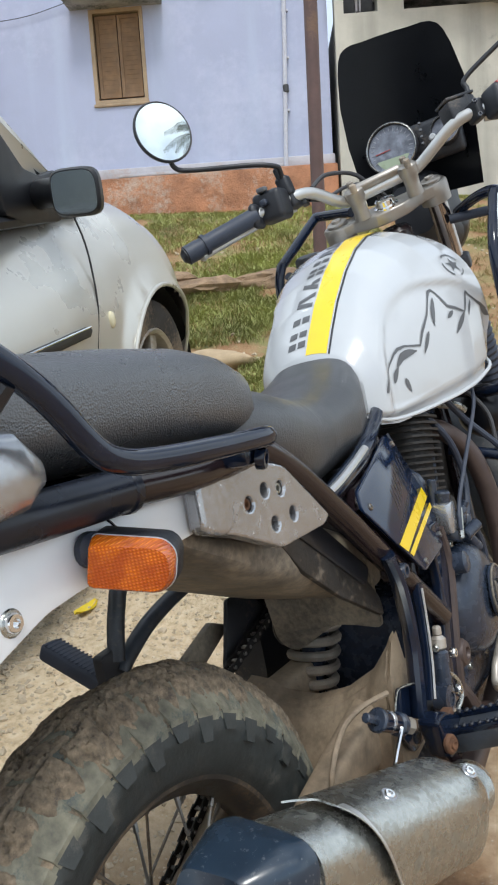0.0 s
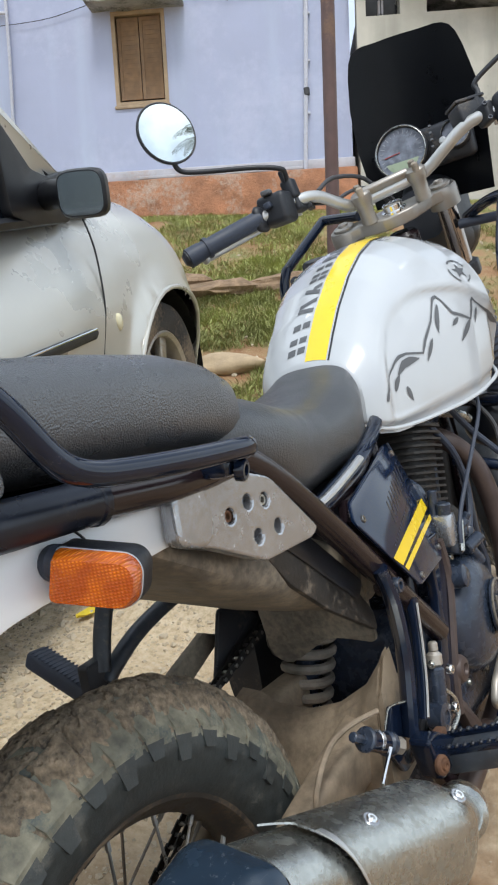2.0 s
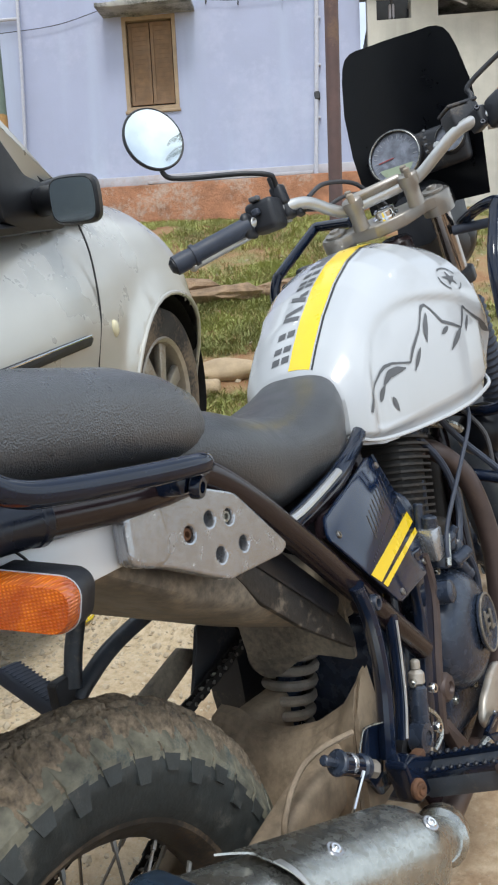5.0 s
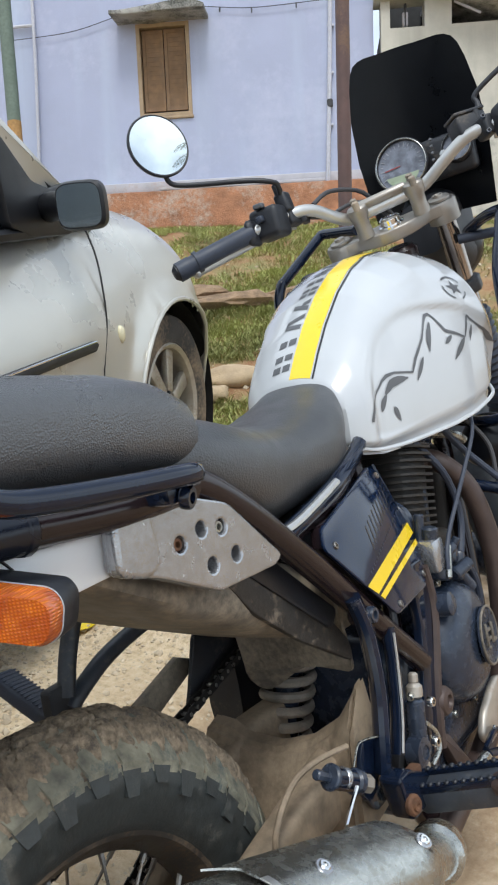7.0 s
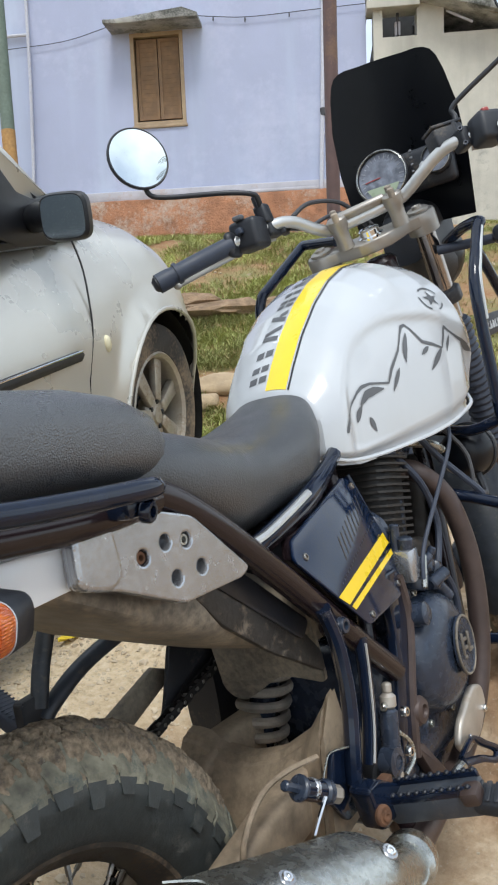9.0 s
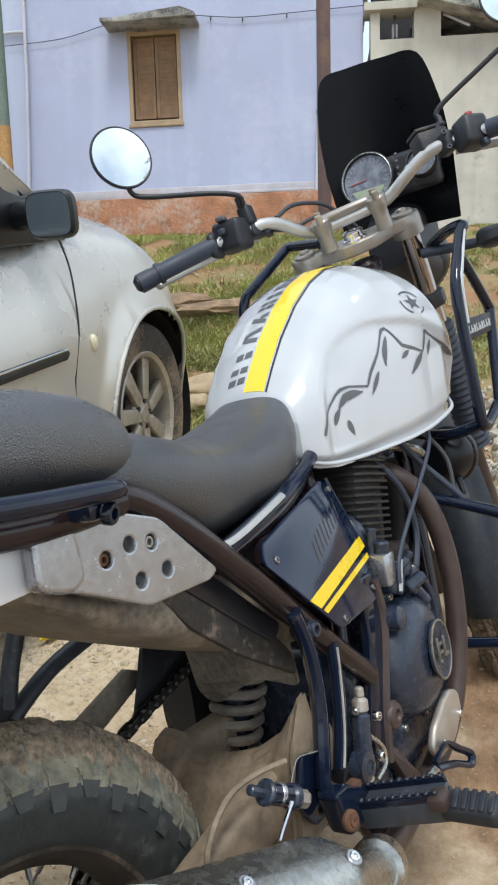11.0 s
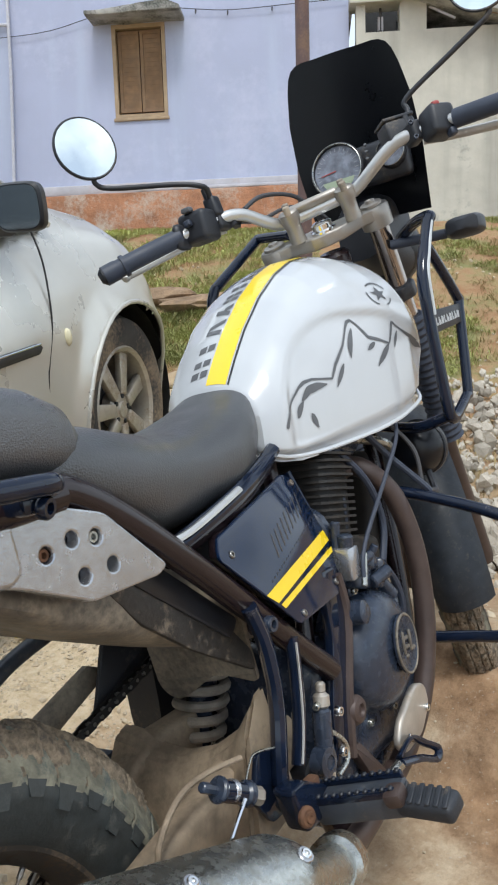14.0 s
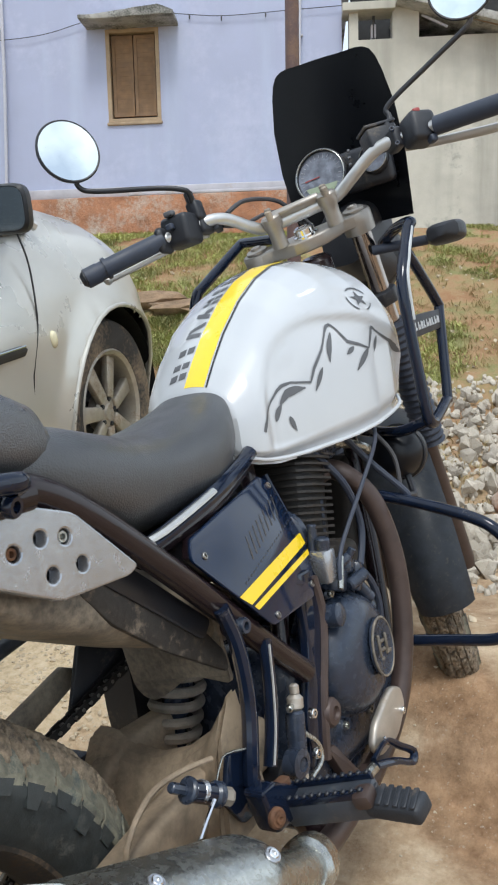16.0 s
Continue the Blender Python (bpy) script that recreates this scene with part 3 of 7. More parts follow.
def grey_house():
    y0 = -0.12
    house = thing("house", "weathered grey cement building with open vents under its eaves", "house", WALL)
    part("wall", box_between(None, 1.76, 6.0, y0, y0 + 0.2, 1.2, 3.50), M["grey_wall"], house, smooth=False)
    part("plinth", box_between(None, 1.74, 6.0, y0 - 0.05, y0, 1.2, 1.66, 0.01), M["skirting"], house, "stained lower band of the wall")
    part("side_wall", box_between(None, 5.8, 6.0, y0 + 0.2, 4.0, 1.2, 3.6), M["grey_wall"], house, smooth=False)
    part("side_wall", box_between(None, 1.76, 1.96, y0 + 0.2, 4.0, 1.2, 3.5), M["grey_wall"], house, smooth=False)
    # unseen back wall, painted near-black for indoor shade
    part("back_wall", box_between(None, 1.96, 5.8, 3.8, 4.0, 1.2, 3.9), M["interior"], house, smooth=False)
    part("pier", box_between(None, 1.76, 1.84, y0, y0 + 0.2, 3.50, 3.73), M["grey_wall"], house, smooth=False)
    part("pier", box_between(None, 2.14, 2.37, y0, y0 + 0.2, 3.50, 3.92), M["grey_wall"], house, smooth=False)
    part("lintel", box_between(None, 1.70, 2.16, y0 - 0.06, y0 + 0.2, 3.73, 3.80, 0.006), M["grey_wall"], house, smooth=False)
    part("vent_post", rod((1.98, y0 + 0.1, 3.5), (1.98, y0 + 0.1, 3.73), 0.012), M["cable"], house)
    part("vent_block", rbox((0.05, 0.06, 0.12), Matrix.Translation((1.98, y0 + 0.12, 3.60)), 0.01), M["skirting"], house)
    # added backing sheet: hides the sky and paints the vents' shade
    part("loft_wall", box_between(None, 1.80, 3.6, y0 + 0.55, y0 + 0.60, 3.2, 4.2), M["interior"], house, "near-black backing added behind the vents for their shade", smooth=False)
    # sloping roof edge, falling away from the lavender house
    roof = rbox((3.9, 4.2, 0.07), Matrix.Translation((4.05, y0 + 1.9, 3.28)) @ pose(0, 0, 0, 0, 15.5, 0), 0.01)
    part("roof", roof, M["concrete"], house, "sloping dark weathered roof")
    part("rafter", tube([(2.2, y0 - 0.12, 3.80), (4.0, y0 - 0.12, 3.27)], 0.035, 6, 2), M["wood"], house, "dark roof rafter")
    part("rafter", tube([(2.40, y0 + 0.05, 3.70), (2.62, y0 + 0.02, 3.58)], 0.012, 6, 2), M["pvc"], house)


lavender_house()
grey_house()

# ---- poles ----
def pole_of(name, label, foot, top, r, material, band=None):
    p = thing(name, label, "pole")
    f, t = Vector(foot), Vector(top)
    f.z = terrain(f.x, f.y) - 0.1
    part("shaft", rod(f, t, r, 14, 0.05), material, p)
    part("cap", rod(t, t + Vector((0, 0, 0.02)), r * 1.1, 14), material, p)
    part("base_plate", rbox((r * 5, r * 5, 0.016), Matrix.Translation((f.x, f.y, f.z + 0.115)), 0.003), material, p)
    if band:
        a, b = f.lerp(t, band[0]), f.lerp(t, band[1])
        part("painted_band", rod(a, b, r * 1.03, 14, 0.02), M["ochre"], p, "ochre painted lower band")
    return p


pole_of("steel_pole", "slim brown painted steel pole", (2.475, 1.048, 0.5), (2.54, 1.055, 3.6), 0.027, M["pole"])
pole_of("utility_pole", "dark green pole with an ochre painted foot", (4.14, 4.93, 1.9), (4.31, 5.17, 5.0), 0.055, M["green_pole"], (0.0, 0.32))

# ---- stones, grass and litter on the bank ----
rng = random.Random(5)
FACETS = []
for k in range(6):
    bm = rock(k + 1, (1, 0.75 + 0.1 * (k % 3), 0.55 + 0.08 * (k % 4)), 1, 0.75)
    me = bpy.data.meshes.new("stone")
    bm.to_mesh(me)
    bm.free()
    me.materials.append(M["stone"])
    FACETS.append(me)


def spot(d, s):
    p = FOOT + AHEAD * d + ASIDE * s
    return p.x, p.y


def stone_heap():
    heap = thing("stone_heap", "loose heap of pale broken granite stones on the bank", "stones")
    n = 0
    while n < 298:
        d, s = rng.uniform(2.35, 3.6), rng.uniform(0.62, 1.25)
        edge = 0.62 + 0.10 * math.sin(d * 5) + max(0, 2.75 - d) * 0.5
        if s < edge or rng.random() < 0.10 + 0.3 * max(0, d - 3.3):
            continue
        x, y = spot(d, s)
        r = rng.choice((0.018, 0.022, 0.026, 0.031, 0.040))
        ob = new("stone", FACETS[rng.randrange(6)])
        ob.parent = heap
        ob.matrix_basis = Matrix.Translation((x, y, terrain(x, y) + r * 0.35 + rng.uniform(0, 0.03))) @ pose(0, 0, 0, rng.uniform(0, 360), rng.uniform(0, 360), rng.uniform(0, 360)) @ Matrix.Diagonal((r, r, r, 1))
        n += 1


stone_heap()


def stone_chips():
    """The small chips between the stones of the heap, joined."""
    g = random.Random(17)
    bm = bmesh.new()
    n = 0
    while n < 1900:
        d, s = g.uniform(2.3, 3.8), g.uniform(0.60, 1.8)
        if s < 0.62 + 0.10 * math.sin(d * 5) + max(0, 2.75 - d) * 0.5:
            continue
        x, y = spot(d, s)
        r = g.uniform(0.008, 0.024)
        k = len(bm.verts)
        bm.from_mesh(FACETS[g.randrange(6)])
        bm.verts.ensure_lookup_table()
        bmesh.ops.transform(bm, matrix=Matrix.Translation((x, y, terrain(x, y) + r * 0.3)) @ pose(0, 0, 0, g.uniform(0, 360), g.uniform(0, 360), 0) @ Matrix.Diagonal((r, r, r, 1)), verts=bm.verts[k:])
        n += 1
    tagged(part("stone_chips", bm, M["stone"], None, "", False), "small pale granite chips between the heaped stones", "stones", kind="stuff")


stone_chips()


def big_stone(d, s, size, turn, material, label, seed, rough=0.28):
    x, y = spot(d, s)
    bm = rock(seed, size, 3, rough)
    bmesh.ops.transform(bm, matrix=Matrix.Translation((x, y, terrain(x, y) + size[2] * 0.35)) @ pose(0, 0, 0, 0, 0, turn), verts=list(bm.verts))
    tagged(part("stone", bm, material, None), label, "stone")


big_stone(3.74, -0.22, (0.22, 0.075, 0.06), -60, M["slab"], "long buff kerb stone lying in the grass", 3)
big_stone(3.60, -0.30, (0.10, 0.06, 0.04), 10, M["slab"], "buff kerb stone lying beside another in the grass", 4)
for k, (d, s) in enumerate(((4.75, -0.95), (4.8, -0.62), (4.72, -0.28), (4.82, 0.05), (4.7, 0.4))):
    big_stone(d, s, (0.25, 0.10, 0.055), -58 + 6 * k, M["bank"], "rough brown stone along a low grassy terrace edge", 9 + k, 0.6)
big_stone(2.78, 0.98, (0.055, 0.05, 0.045), 20, M["red_plinth"], "reddish brick lump on the stone heap", 21)


def grass(name, label, spots, material, blades, height, seed):
    """Tufts of thin bent blades in one mesh."""
    g = random.Random(seed)
    verts, faces = [], []
    for x, y in spots:
        z = terrain(x, y) - 0.004
        for _ in range(blades):
            a, r = g.uniform(0, 6.283), abs(g.gauss(0, 0.03))
            bx, by = x + r * math.cos(a), y + r * math.sin(a)
            h, w, lean = height * g.uniform(0.35, 1.2), g.uniform(0.0010, 0.0026), g.uniform(0.3, 2.0)
            t = g.uniform(0, 6.283)
            dx, dy, px_, py_ = math.cos(t) * h * lean, math.sin(t) * h * lean, -math.sin(t) * w, math.cos(t) * w
            k = len(verts)
            verts += [(bx - px_, by - py_, z), (bx + px_, by + py_, z), (bx + dx * 0.35 + px_, by + dy * 0.35 + py_, z + h * 0.6), (bx + dx * 0.35 - px_, by + dy * 0.35 - py_, z + h * 0.6), (bx + dx, by + dy, z + h * 0.95)]
            faces += [(k, k + 1, k + 2, k + 3), (k + 3, k + 2, k + 4)]
    me = bpy.data.meshes.new(name)
    me.from_pydata(verts, [], faces)
    me.materials.append(material)
    tagged(new(name, me), label, "grass", kind="stuff")


def patch(n, d0, d1, s0, s1, keep, seed):
    g, out = random.Random(seed), []
    while len(out) < n:
        d, s = g.uniform(d0, d1), g.uniform(s0, s1)
        x, y = spot(d, s)
        if noise.noise(Vector((x * 1.7, y * 1.7, seed))) + 0.5 * noise.noise(Vector((x * 5, y * 5, seed))) > keep:
            out.append((x, y))
    return out


grass("grass", "patchy short green grass on the bank", patch(8000, 2.75, 5.3, -1.5, 0.55, -0.12, 2), M["grass"], 12, 0.040, 3)
grass("grass", "patchy short green grass by the grey house", patch(3600, 3.8, 7.2, 0.5, 3.0, 0.26, 4), M["grass"], 10, 0.026, 5)
grass("grass", "thin grass on the terrace below the house", patch(6500, 4.9, 7.5, -2.3, 0.9, -0.2, 8), M["grass"], 10, 0.042, 9)
grass("dry_grass", "dry straw-coloured grass and stalks", patch(4200, 2.75, 5.8, -1.5, 2.6, -0.2, 6), M["straw"], 7, 0.034, 7)


def gravel():
    """Small stones strewn over the level ground."""
    g = random.Random(11)
    base = [(0, 0, 1), (1, 0, 0.1), (0.3, 0.95, 0), (-0.8, 0.55, 0.1), (-0.8, -0.6, 0), (0.3, -0.95, 0.15), (0, 0, -0.7)]
    tri = [(0, 1, 2), (0, 2, 3), (0, 3, 4), (0, 4, 5), (0, 5, 1), (6, 2, 1), (6, 3, 2), (6, 4, 3), (6, 5, 4), (6, 1, 5)]
    verts, faces = [], []

    def add(x, y, r):
        turn = Euler((g.uniform(0, 6), g.uniform(0, 6), g.uniform(0, 6))).to_matrix()
        z, k = terrain(x, y), len(verts)
        for q in base:
            p = turn @ (Vector(q) * r * g.uniform(0.75, 1.2))
            verts.append((x + p.x, y + p.y, z + p.z * 0.7 + r * 0.15))
        faces.extend(tuple(k + j for j in f) for f in tri)

    for _ in range(14000):
        add(g.uniform(-0.6, 2.2), g.uniform(0.35, 1.9), g.choice((0.0025, 0.003, 0.004, 0.005, 0.007)))
    for _ in range(500):
        add(g.uniform(0.2, 1.6), g.uniform(0.4, 1.7), g.uniform(0.008, 0.015))
    for _ in range(900):
        add(g.uniform(-0.6, 2.6), g.uniform(-1.2, 0.4), g.choice((0.002, 0.003, 0.005)))
    for _ in range(900):
        x, y = spot(g.uniform(2.0, 5.5), g.uniform(-1.2, 2.2))
        add(x, y, g.uniform(0.005, 0.02))
    me = bpy.data.meshes.new("gravel")
    me.from_pydata(verts, [], faces)
    me.materials.append(M["pebble"])
    tagged(new("gravel", me), "pale gravel and chips strewn over the earth", "gravel", kind="stuff")


gravel()


def fallen_leaf():
    x, y = 1.045, 1.121
    bm = bmesh.new()
    rows = []
    for i in range(9):
        t = i / 8
        w = 0.016 * math.sin(math.pi * (0.06 + 0.9 * t)) ** 0.8
        c = Vector((0.012 * math.sin(t * 2.4), t * 0.11 - 0.055, 0.010 + 0.02 * (t - 0.5) ** 2))
        rows.append([bm.verts.new(c + Vector((k * w, 0, 0.006 * abs(k) + dz))) for k, dz in ((-1, 0), (0, -0.002), (1, 0), (0, -0.004))])
    for a, b in zip(rows, rows[1:]):
        for j in range(4):
            bm.faces.new((a[j], a[(j + 1) % 4], b[(j + 1) % 4], b[j]))
    bmesh.ops.transform(bm, matrix=Matrix.Translation((x, y, terrain(x, y) + 0.002)) @ pose(0, 0, 0, 0, 12, -75), verts=list(bm.verts))
    tagged(part("fallen_leaf", bm, M["leaf"], None), "bright yellow fallen leaf curled on the gravel", "leaf")


fallen_leaf()


def palm(x, y, height):
    """A coconut palm: a leaning ringed trunk and a crown of drooping feathered fronds."""
    g = random.Random(31)
    tree = thing("palm_tree", "tall green coconut palm with drooping feathered fronds", "tree")
    foot, top = Vector((x + 0.5, y - 0.4, terrain(x + 0.5, y - 0.4) - 0.1)), Vector((x, y, height))
    line = [foot.lerp(top, t) + Vector((0.25 * math.sin(math.pi * t), 0, 0)) for t in (0, 0.2, 0.4, 0.6, 0.8, 1)]
    part("trunk", tube(line, (0.17, 0.09), 14, 8), M["palm_bark"], tree, "grey ringed palm trunk")
    for k in range(20):
        a, rise, length = 2.399 * k + g.uniform(-0.2, 0.2), g.uniform(0.15, 1.1), g.uniform(1.7, 2.3)
        way, across = Vector((math.cos(a), math.sin(a), 0)), Vector((-math.sin(a), math.cos(a), 0))
        rib = [top + way * length * t * (1 - 0.12 * t) + Vector((0, 0, rise * t - (0.75 + 0.7 * rise) * t * t)) for t in [j / 10 for j in range(11)]]
        bm = tube(rib, (0.018, 0.004), 6, 2)
        for j in range(4, 44):
            t = j / 44
            i = min(9, int(t * 10))
            q = rib[i].lerp(rib[i + 1], t * 10 - i)
            ahead = (rib[i + 1] - rib[i]).normalized()
            for s in (-1, 1):
                l = 0.42 * math.sin(math.pi * (0.12 + 0.80 * t)) * g.uniform(0.85, 1.1)
                tip = q + across * (s * l * 0.72) + ahead * (l * 0.62) + Vector((0, 0, -l * g.uniform(0.25, 0.5)))
                mid = q.lerp(tip, 0.5) + Vector((0, 0, 0.03))
                bm.faces.new([bm.verts.new(v) for v in (q, mid + ahead * 0.014, tip, mid - ahead * 0.014)])
        part("frond", bm, M["palm_leaf"], tree)


palm(2.75, -6.9, 6.4)

# ---- the parked car ----
PITCH = radians(9)
CU = Vector((0.955 * math.cos(PITCH), 0.296 * math.cos(PITCH), math.sin(PITCH))).normalized()
CV = Vector((-0.296, 0.955, 0)).normalized()
CW = CU.cross(CV)
CAR = Matrix.Translation((1.254, 1.106, 0.952)) @ Matrix((CU, CV, CW)).transposed().to_4x4()
# in the car's own frame: x to its nose, y to its left from the near flank, z up
HUB, HUB_Z, WHEEL_R, CAR_W = 0.385, -0.308, 0.318, 1.62
TOP_U = [-3.3, -3.15, -2.9, -0.5, -0.28, -0.1, 0.1, 0.3, 0.5, 0.65, 0.76, 0.84, 0.88, 0.90]
TOP_W = [0.05, 0.20, 0.28, 0.295, 0.325, 0.368, 0.385, 0.370, 0.328, 0.268, 0.185, 0.075, -0.03, -0.11]
INSET_U = [-3.3, -3.1, -2.6, 0.55, 0.64, 0.72, 0.80, 0.86, 0.90]
INSET_V = [0.30, 0.10, 0.0, 0.0, 0.012, 0.045, 0.12, 0.22, 0.36]


def flank(u, w):
    """How far in the body's side lies."""
    bulge = 0.05 * ((w + 0.05) / 0.32) ** 2 if w > -0.05 else 0.07 * ((w + 0.05) / 0.45) ** 2
    flare = -0.022 * math.exp(-((math.hypot(u - HUB, w - HUB_Z) - 0.36) / 0.035) ** 2)
    return lerp_list(INSET_U, INSET_V, u) + bulge + flare


def car_body():
    us = list(np.arange(-3.3, 0.891, 0.02)) + [0.90]
    ws = list(np.arange(-0.46, 0.0, 0.02)) + list(np.arange(0.0, 1.0001, 0.0625))
    bm = bmesh.new()
    rings = []
    for u in us:
        top, half = lerp_list(TOP_U, TOP_W, u), []
        for w in ws:
            if w < 0:
                k = (w + 0.46) / 0.46
                zz = -0.46 + k * min(0.46, max(0.05, top + 0.46 - 0.10))
                half.append((flank(u, zz), zz))
            else:
                z0 = -0.46 + min(0.46, max(0.05, top + 0.46 - 0.10))
                a = w * math.pi / 2
                zz = z0 + (top - z0) * math.sin(a)
                half.append((flank(u, zz) + (0.15 * (1 - math.cos(a))), zz))
        y_in = half[-1][0]
        for j in range(1, 6):
            t = j / 5
            half.append((y_in + (CAR_W / 2 - y_in) * t, half[len(ws) - 1][1] + 0.05 * math.sin(t * math.pi / 2)))
        ring = [Vector((u, y, z)) for y, z in half] + [Vector((u, CAR_W - y, z)) for y, z in half[-2::-1]]
        rings.append(ring)
    vs = [[bm.verts.new(q) for q in r] for r in rings]
    arches = ((HUB, HUB_Z), (HUB - 2.45, HUB_Z))
    for r in vs:
        for v in r:
            for au, aw in arches:
                d = math.hypot(v.co.x - au, v.co.z - aw)
                if abs(d - 0.355) < 0.016 and (v.co.y < 0.3 or v.co.y > CAR_W - 0.3):
                    k = 0.355 / d
                    v.co.x, v.co.z = au + (v.co.x - au) * k, aw + (v.co.z - aw) * k
    for a, b in zip(vs, vs[1:]):
        for j in range(len(a) - 1):
            q = (a[j], b[j], b[j + 1], a[j + 1])
            c = sum((v.co for v in q), Vector()) / 4
            if any(math.hypot(c.x - au, c.z - aw) < 0.35 for au, aw in arches) and (c.y < 0.3 or c.y > CAR_W - 0.3):
                continue
            if -2.9 < c.x < -0.35 and 0.3 < c.y < CAR_W - 0.3:
                continue
            bm.faces.new(q)
    bm.faces.new([v for v in vs[0]])
    bm.faces.new([v for v in vs[-1]][::-1])
    loose = [v for v in bm.verts if not v.link_faces]
    bmesh.ops.delete(bm, geom=loose, context="VERTS")
    return bm


def car_wheel(car, u, near):
    y0, s = (0.032, 1) if near else (CAR_W - 0.032, -1)
    at = axis_to((u, y0 + s * 0.19, HUB_Z), (0, -s, 0))
    tyre = part("wheel", lathe([(0.205, 0.0), (0.27, -0.005), (0.30, 0.01), (WHEEL_R, 0.05), (WHEEL_R, 0.15), (0.302, 0.185), (0.27, 0.197), (0.215, 0.185), (0.205, 0.17)], at, 48, cap=False), M["car_tyre"], car, "dusty black car tyre on an alloy rim")
    part("rim", lathe([(0.206, 0.02), (0.206, 0.165), (0.213, 0.183), (0.207, 0.188), (0.195, 0.178), (0.188, 0.14), (0.186, 0.04), (0.186, 0.02)], at, 48, cap=False), M["car_wheel"], tyre, "dusty alloy rim")
    part("brake_disc", lathe([(0.02, 0.07), (0.14, 0.07), (0.14, 0.085), (0.02, 0.085)], at, 32), M["car_dark"], tyre)
    part("wheel_well", lathe([(0.19, 0.05), (0.001, 0.055)], at, 24, cap=False), M["car_gap"], tyre)
    part("hub_cap", lathe([(0.062, 0.12), (0.062, 0.15), (0.052, 0.162), (0.03, 0.166), (0.026, 0.172), (0.001, 0.173)], at, 24), M["car_wheel"], tyre)
    for j in range(7):
        a = 2 * math.pi * j / 7 + 0.28
        bm = rbox((0.15, 0.058, 0.026), Matrix.Translation((0.125, 0, 0)), 0.008)
        for v in bm.verts:
            v.co.y *= 0.75 + 2.2 * (v.co.x - 0.05)
            v.co.z += 0.012 * (1 - (v.co.x / 0.2) ** 2)
        bmesh.ops.transform(bm, matrix=at @ Matrix.Translation((0, 0, 0.148)) @ Matrix.Rotation(a, 4, "Z"), verts=list(bm.verts))
        part("spoke", bm, M["car_wheel"], tyre)
    for j in range(5):
        a = 2 * math.pi * j / 5
        p = at @ Vector((0.045 * math.cos(a), 0.045 * math.sin(a), 0.158))
        part("wheel_nut", rod(p, p + Vector((0, -s * 0.012, 0)), 0.009, 6), M["car_dark"], tyre)


def parked_car():
    car = thing("car", "silver-beige hatchback with mud-dusted flank, parked on the bank", "car", CAR)
    part("body", car_body(), M["car"], car)
    part("underbody", rbox((3.9, 1.40, 0.20), Matrix.Translation((-1.25, CAR_W / 2, -0.36)), 0.03), M["car_dark"], car)
    for u in (HUB, HUB - 2.45):
        for near in (True, False):
            car_wheel(car, u, near)
            y0, y1 = (0.05, 0.34) if near else (CAR_W - 0.34, CAR_W - 0.05)
            liner = lathe([(0.36, y0 - 0.02), (0.37, y0), (0.37, y1), (0.05, y1)], axis_to((u, 0, HUB_Z), (0, 1, 0)), 40, cap=False)
            part("wheel_arch_liner", liner, M["car_gap"], car)
            rim = []
            for j in range(25):
                a = radians(-28 + 236 * j / 24)
                q = (u + 0.355 * math.cos(a), HUB_Z + 0.355 * math.sin(a))
                yy = flank(q[0], q[1]) if u == HUB else flank(q[0], q[1]) - 0.01
                rim.append((q[0], yy if near else CAR_W - yy, q[1]))
            part("arch_lip", tube(rim, 0.008, 8, 1), M["car"], car)
    # shut lines, moulding and lamp on the near flank
    seam = [(-0.020, 0.33), (-0.013, 0.298), (-0.014, 0.229), (-0.032, 0.154), (-0.063, 0.050), (-0.114, -0.049), (-0.131, -0.10), (-0.14, -0.30)]
    part("door_seam", tube([(u, flank(u, w) + 0.0015, w) for u, w in seam], 0.0028, 6), M["car_gap"], car, "dark shut line of the front door")
    mould = slab(rounded([(-1.25, -0.006), (-0.168, -0.012), (-0.150, 0.004), (-0.168, 0.016), (-1.25, 0.024)], 0.006), 0, 0.014, 0.003)
    bmesh.ops.transform(mould, matrix=Matrix.Translation((0, flank(-0.4, 0) - 0.012, 0)), verts=list(mould.verts))
    part("moulding", mould, M["car_dark"], car, "black rubber door moulding")
    part("moulding_strip", tube([(-1.25, flank(-0.5, 0.0) - 0.013, 0.021), (-0.165, flank(-0.3, 0) - 0.013, 0.014)], 0.003, 6), M["chrome"], car)
    lamp = lathe([(0.019, -0.006), (0.019, 0.003), (0.016, 0.008), (0.009, 0.011), (0.001, 0.012)], axis_to((0, flank(0, 0.0), 0.003), (0, -1, 0)), 24)
    bmesh.ops.scale(lamp, vec=(0.72, 1, 1.30), verts=list(lamp.verts))
    part("side_repeater", lamp, M["cream"], car, "cream oval side repeater lamp")
    head = rbox((0.06, 0.16, 0.07), Matrix.Translation((0.80, 0.17, -0.02)) @ pose(0, 0, 0, 0, 20, -52), 0.02, None, 3)
    part("headlamp", head, M["car_glass"], car)
    part("bumper", tube([(0.735, 0.085, -0.24), (0.80, 0.16, -0.24), (0.88, 0.45, -0.24), (0.88, CAR_W - 0.45, -0.24), (0.80, CAR_W - 0.16, -0.24), (0.735, CAR_W - 0.085, -0.24)], 0.055, 10, 4), M["car"], car)
    # cabin
    base, roof = 0.295, 0.81
    ring_lo = [(0.12, 0.10), (-3.0, 0.10), (-3.0, CAR_W - 0.10), (0.12, CAR_W - 0.10)]
    ring_hi = [(-0.60, 0.24), (-2.6, 0.24), (-2.6, CAR_W - 0.24), (-0.60, CAR_W - 0.24)]
    bm = bmesh.new()
    lo = [bm.verts.new((x, y, base)) for x, y in ring_lo]
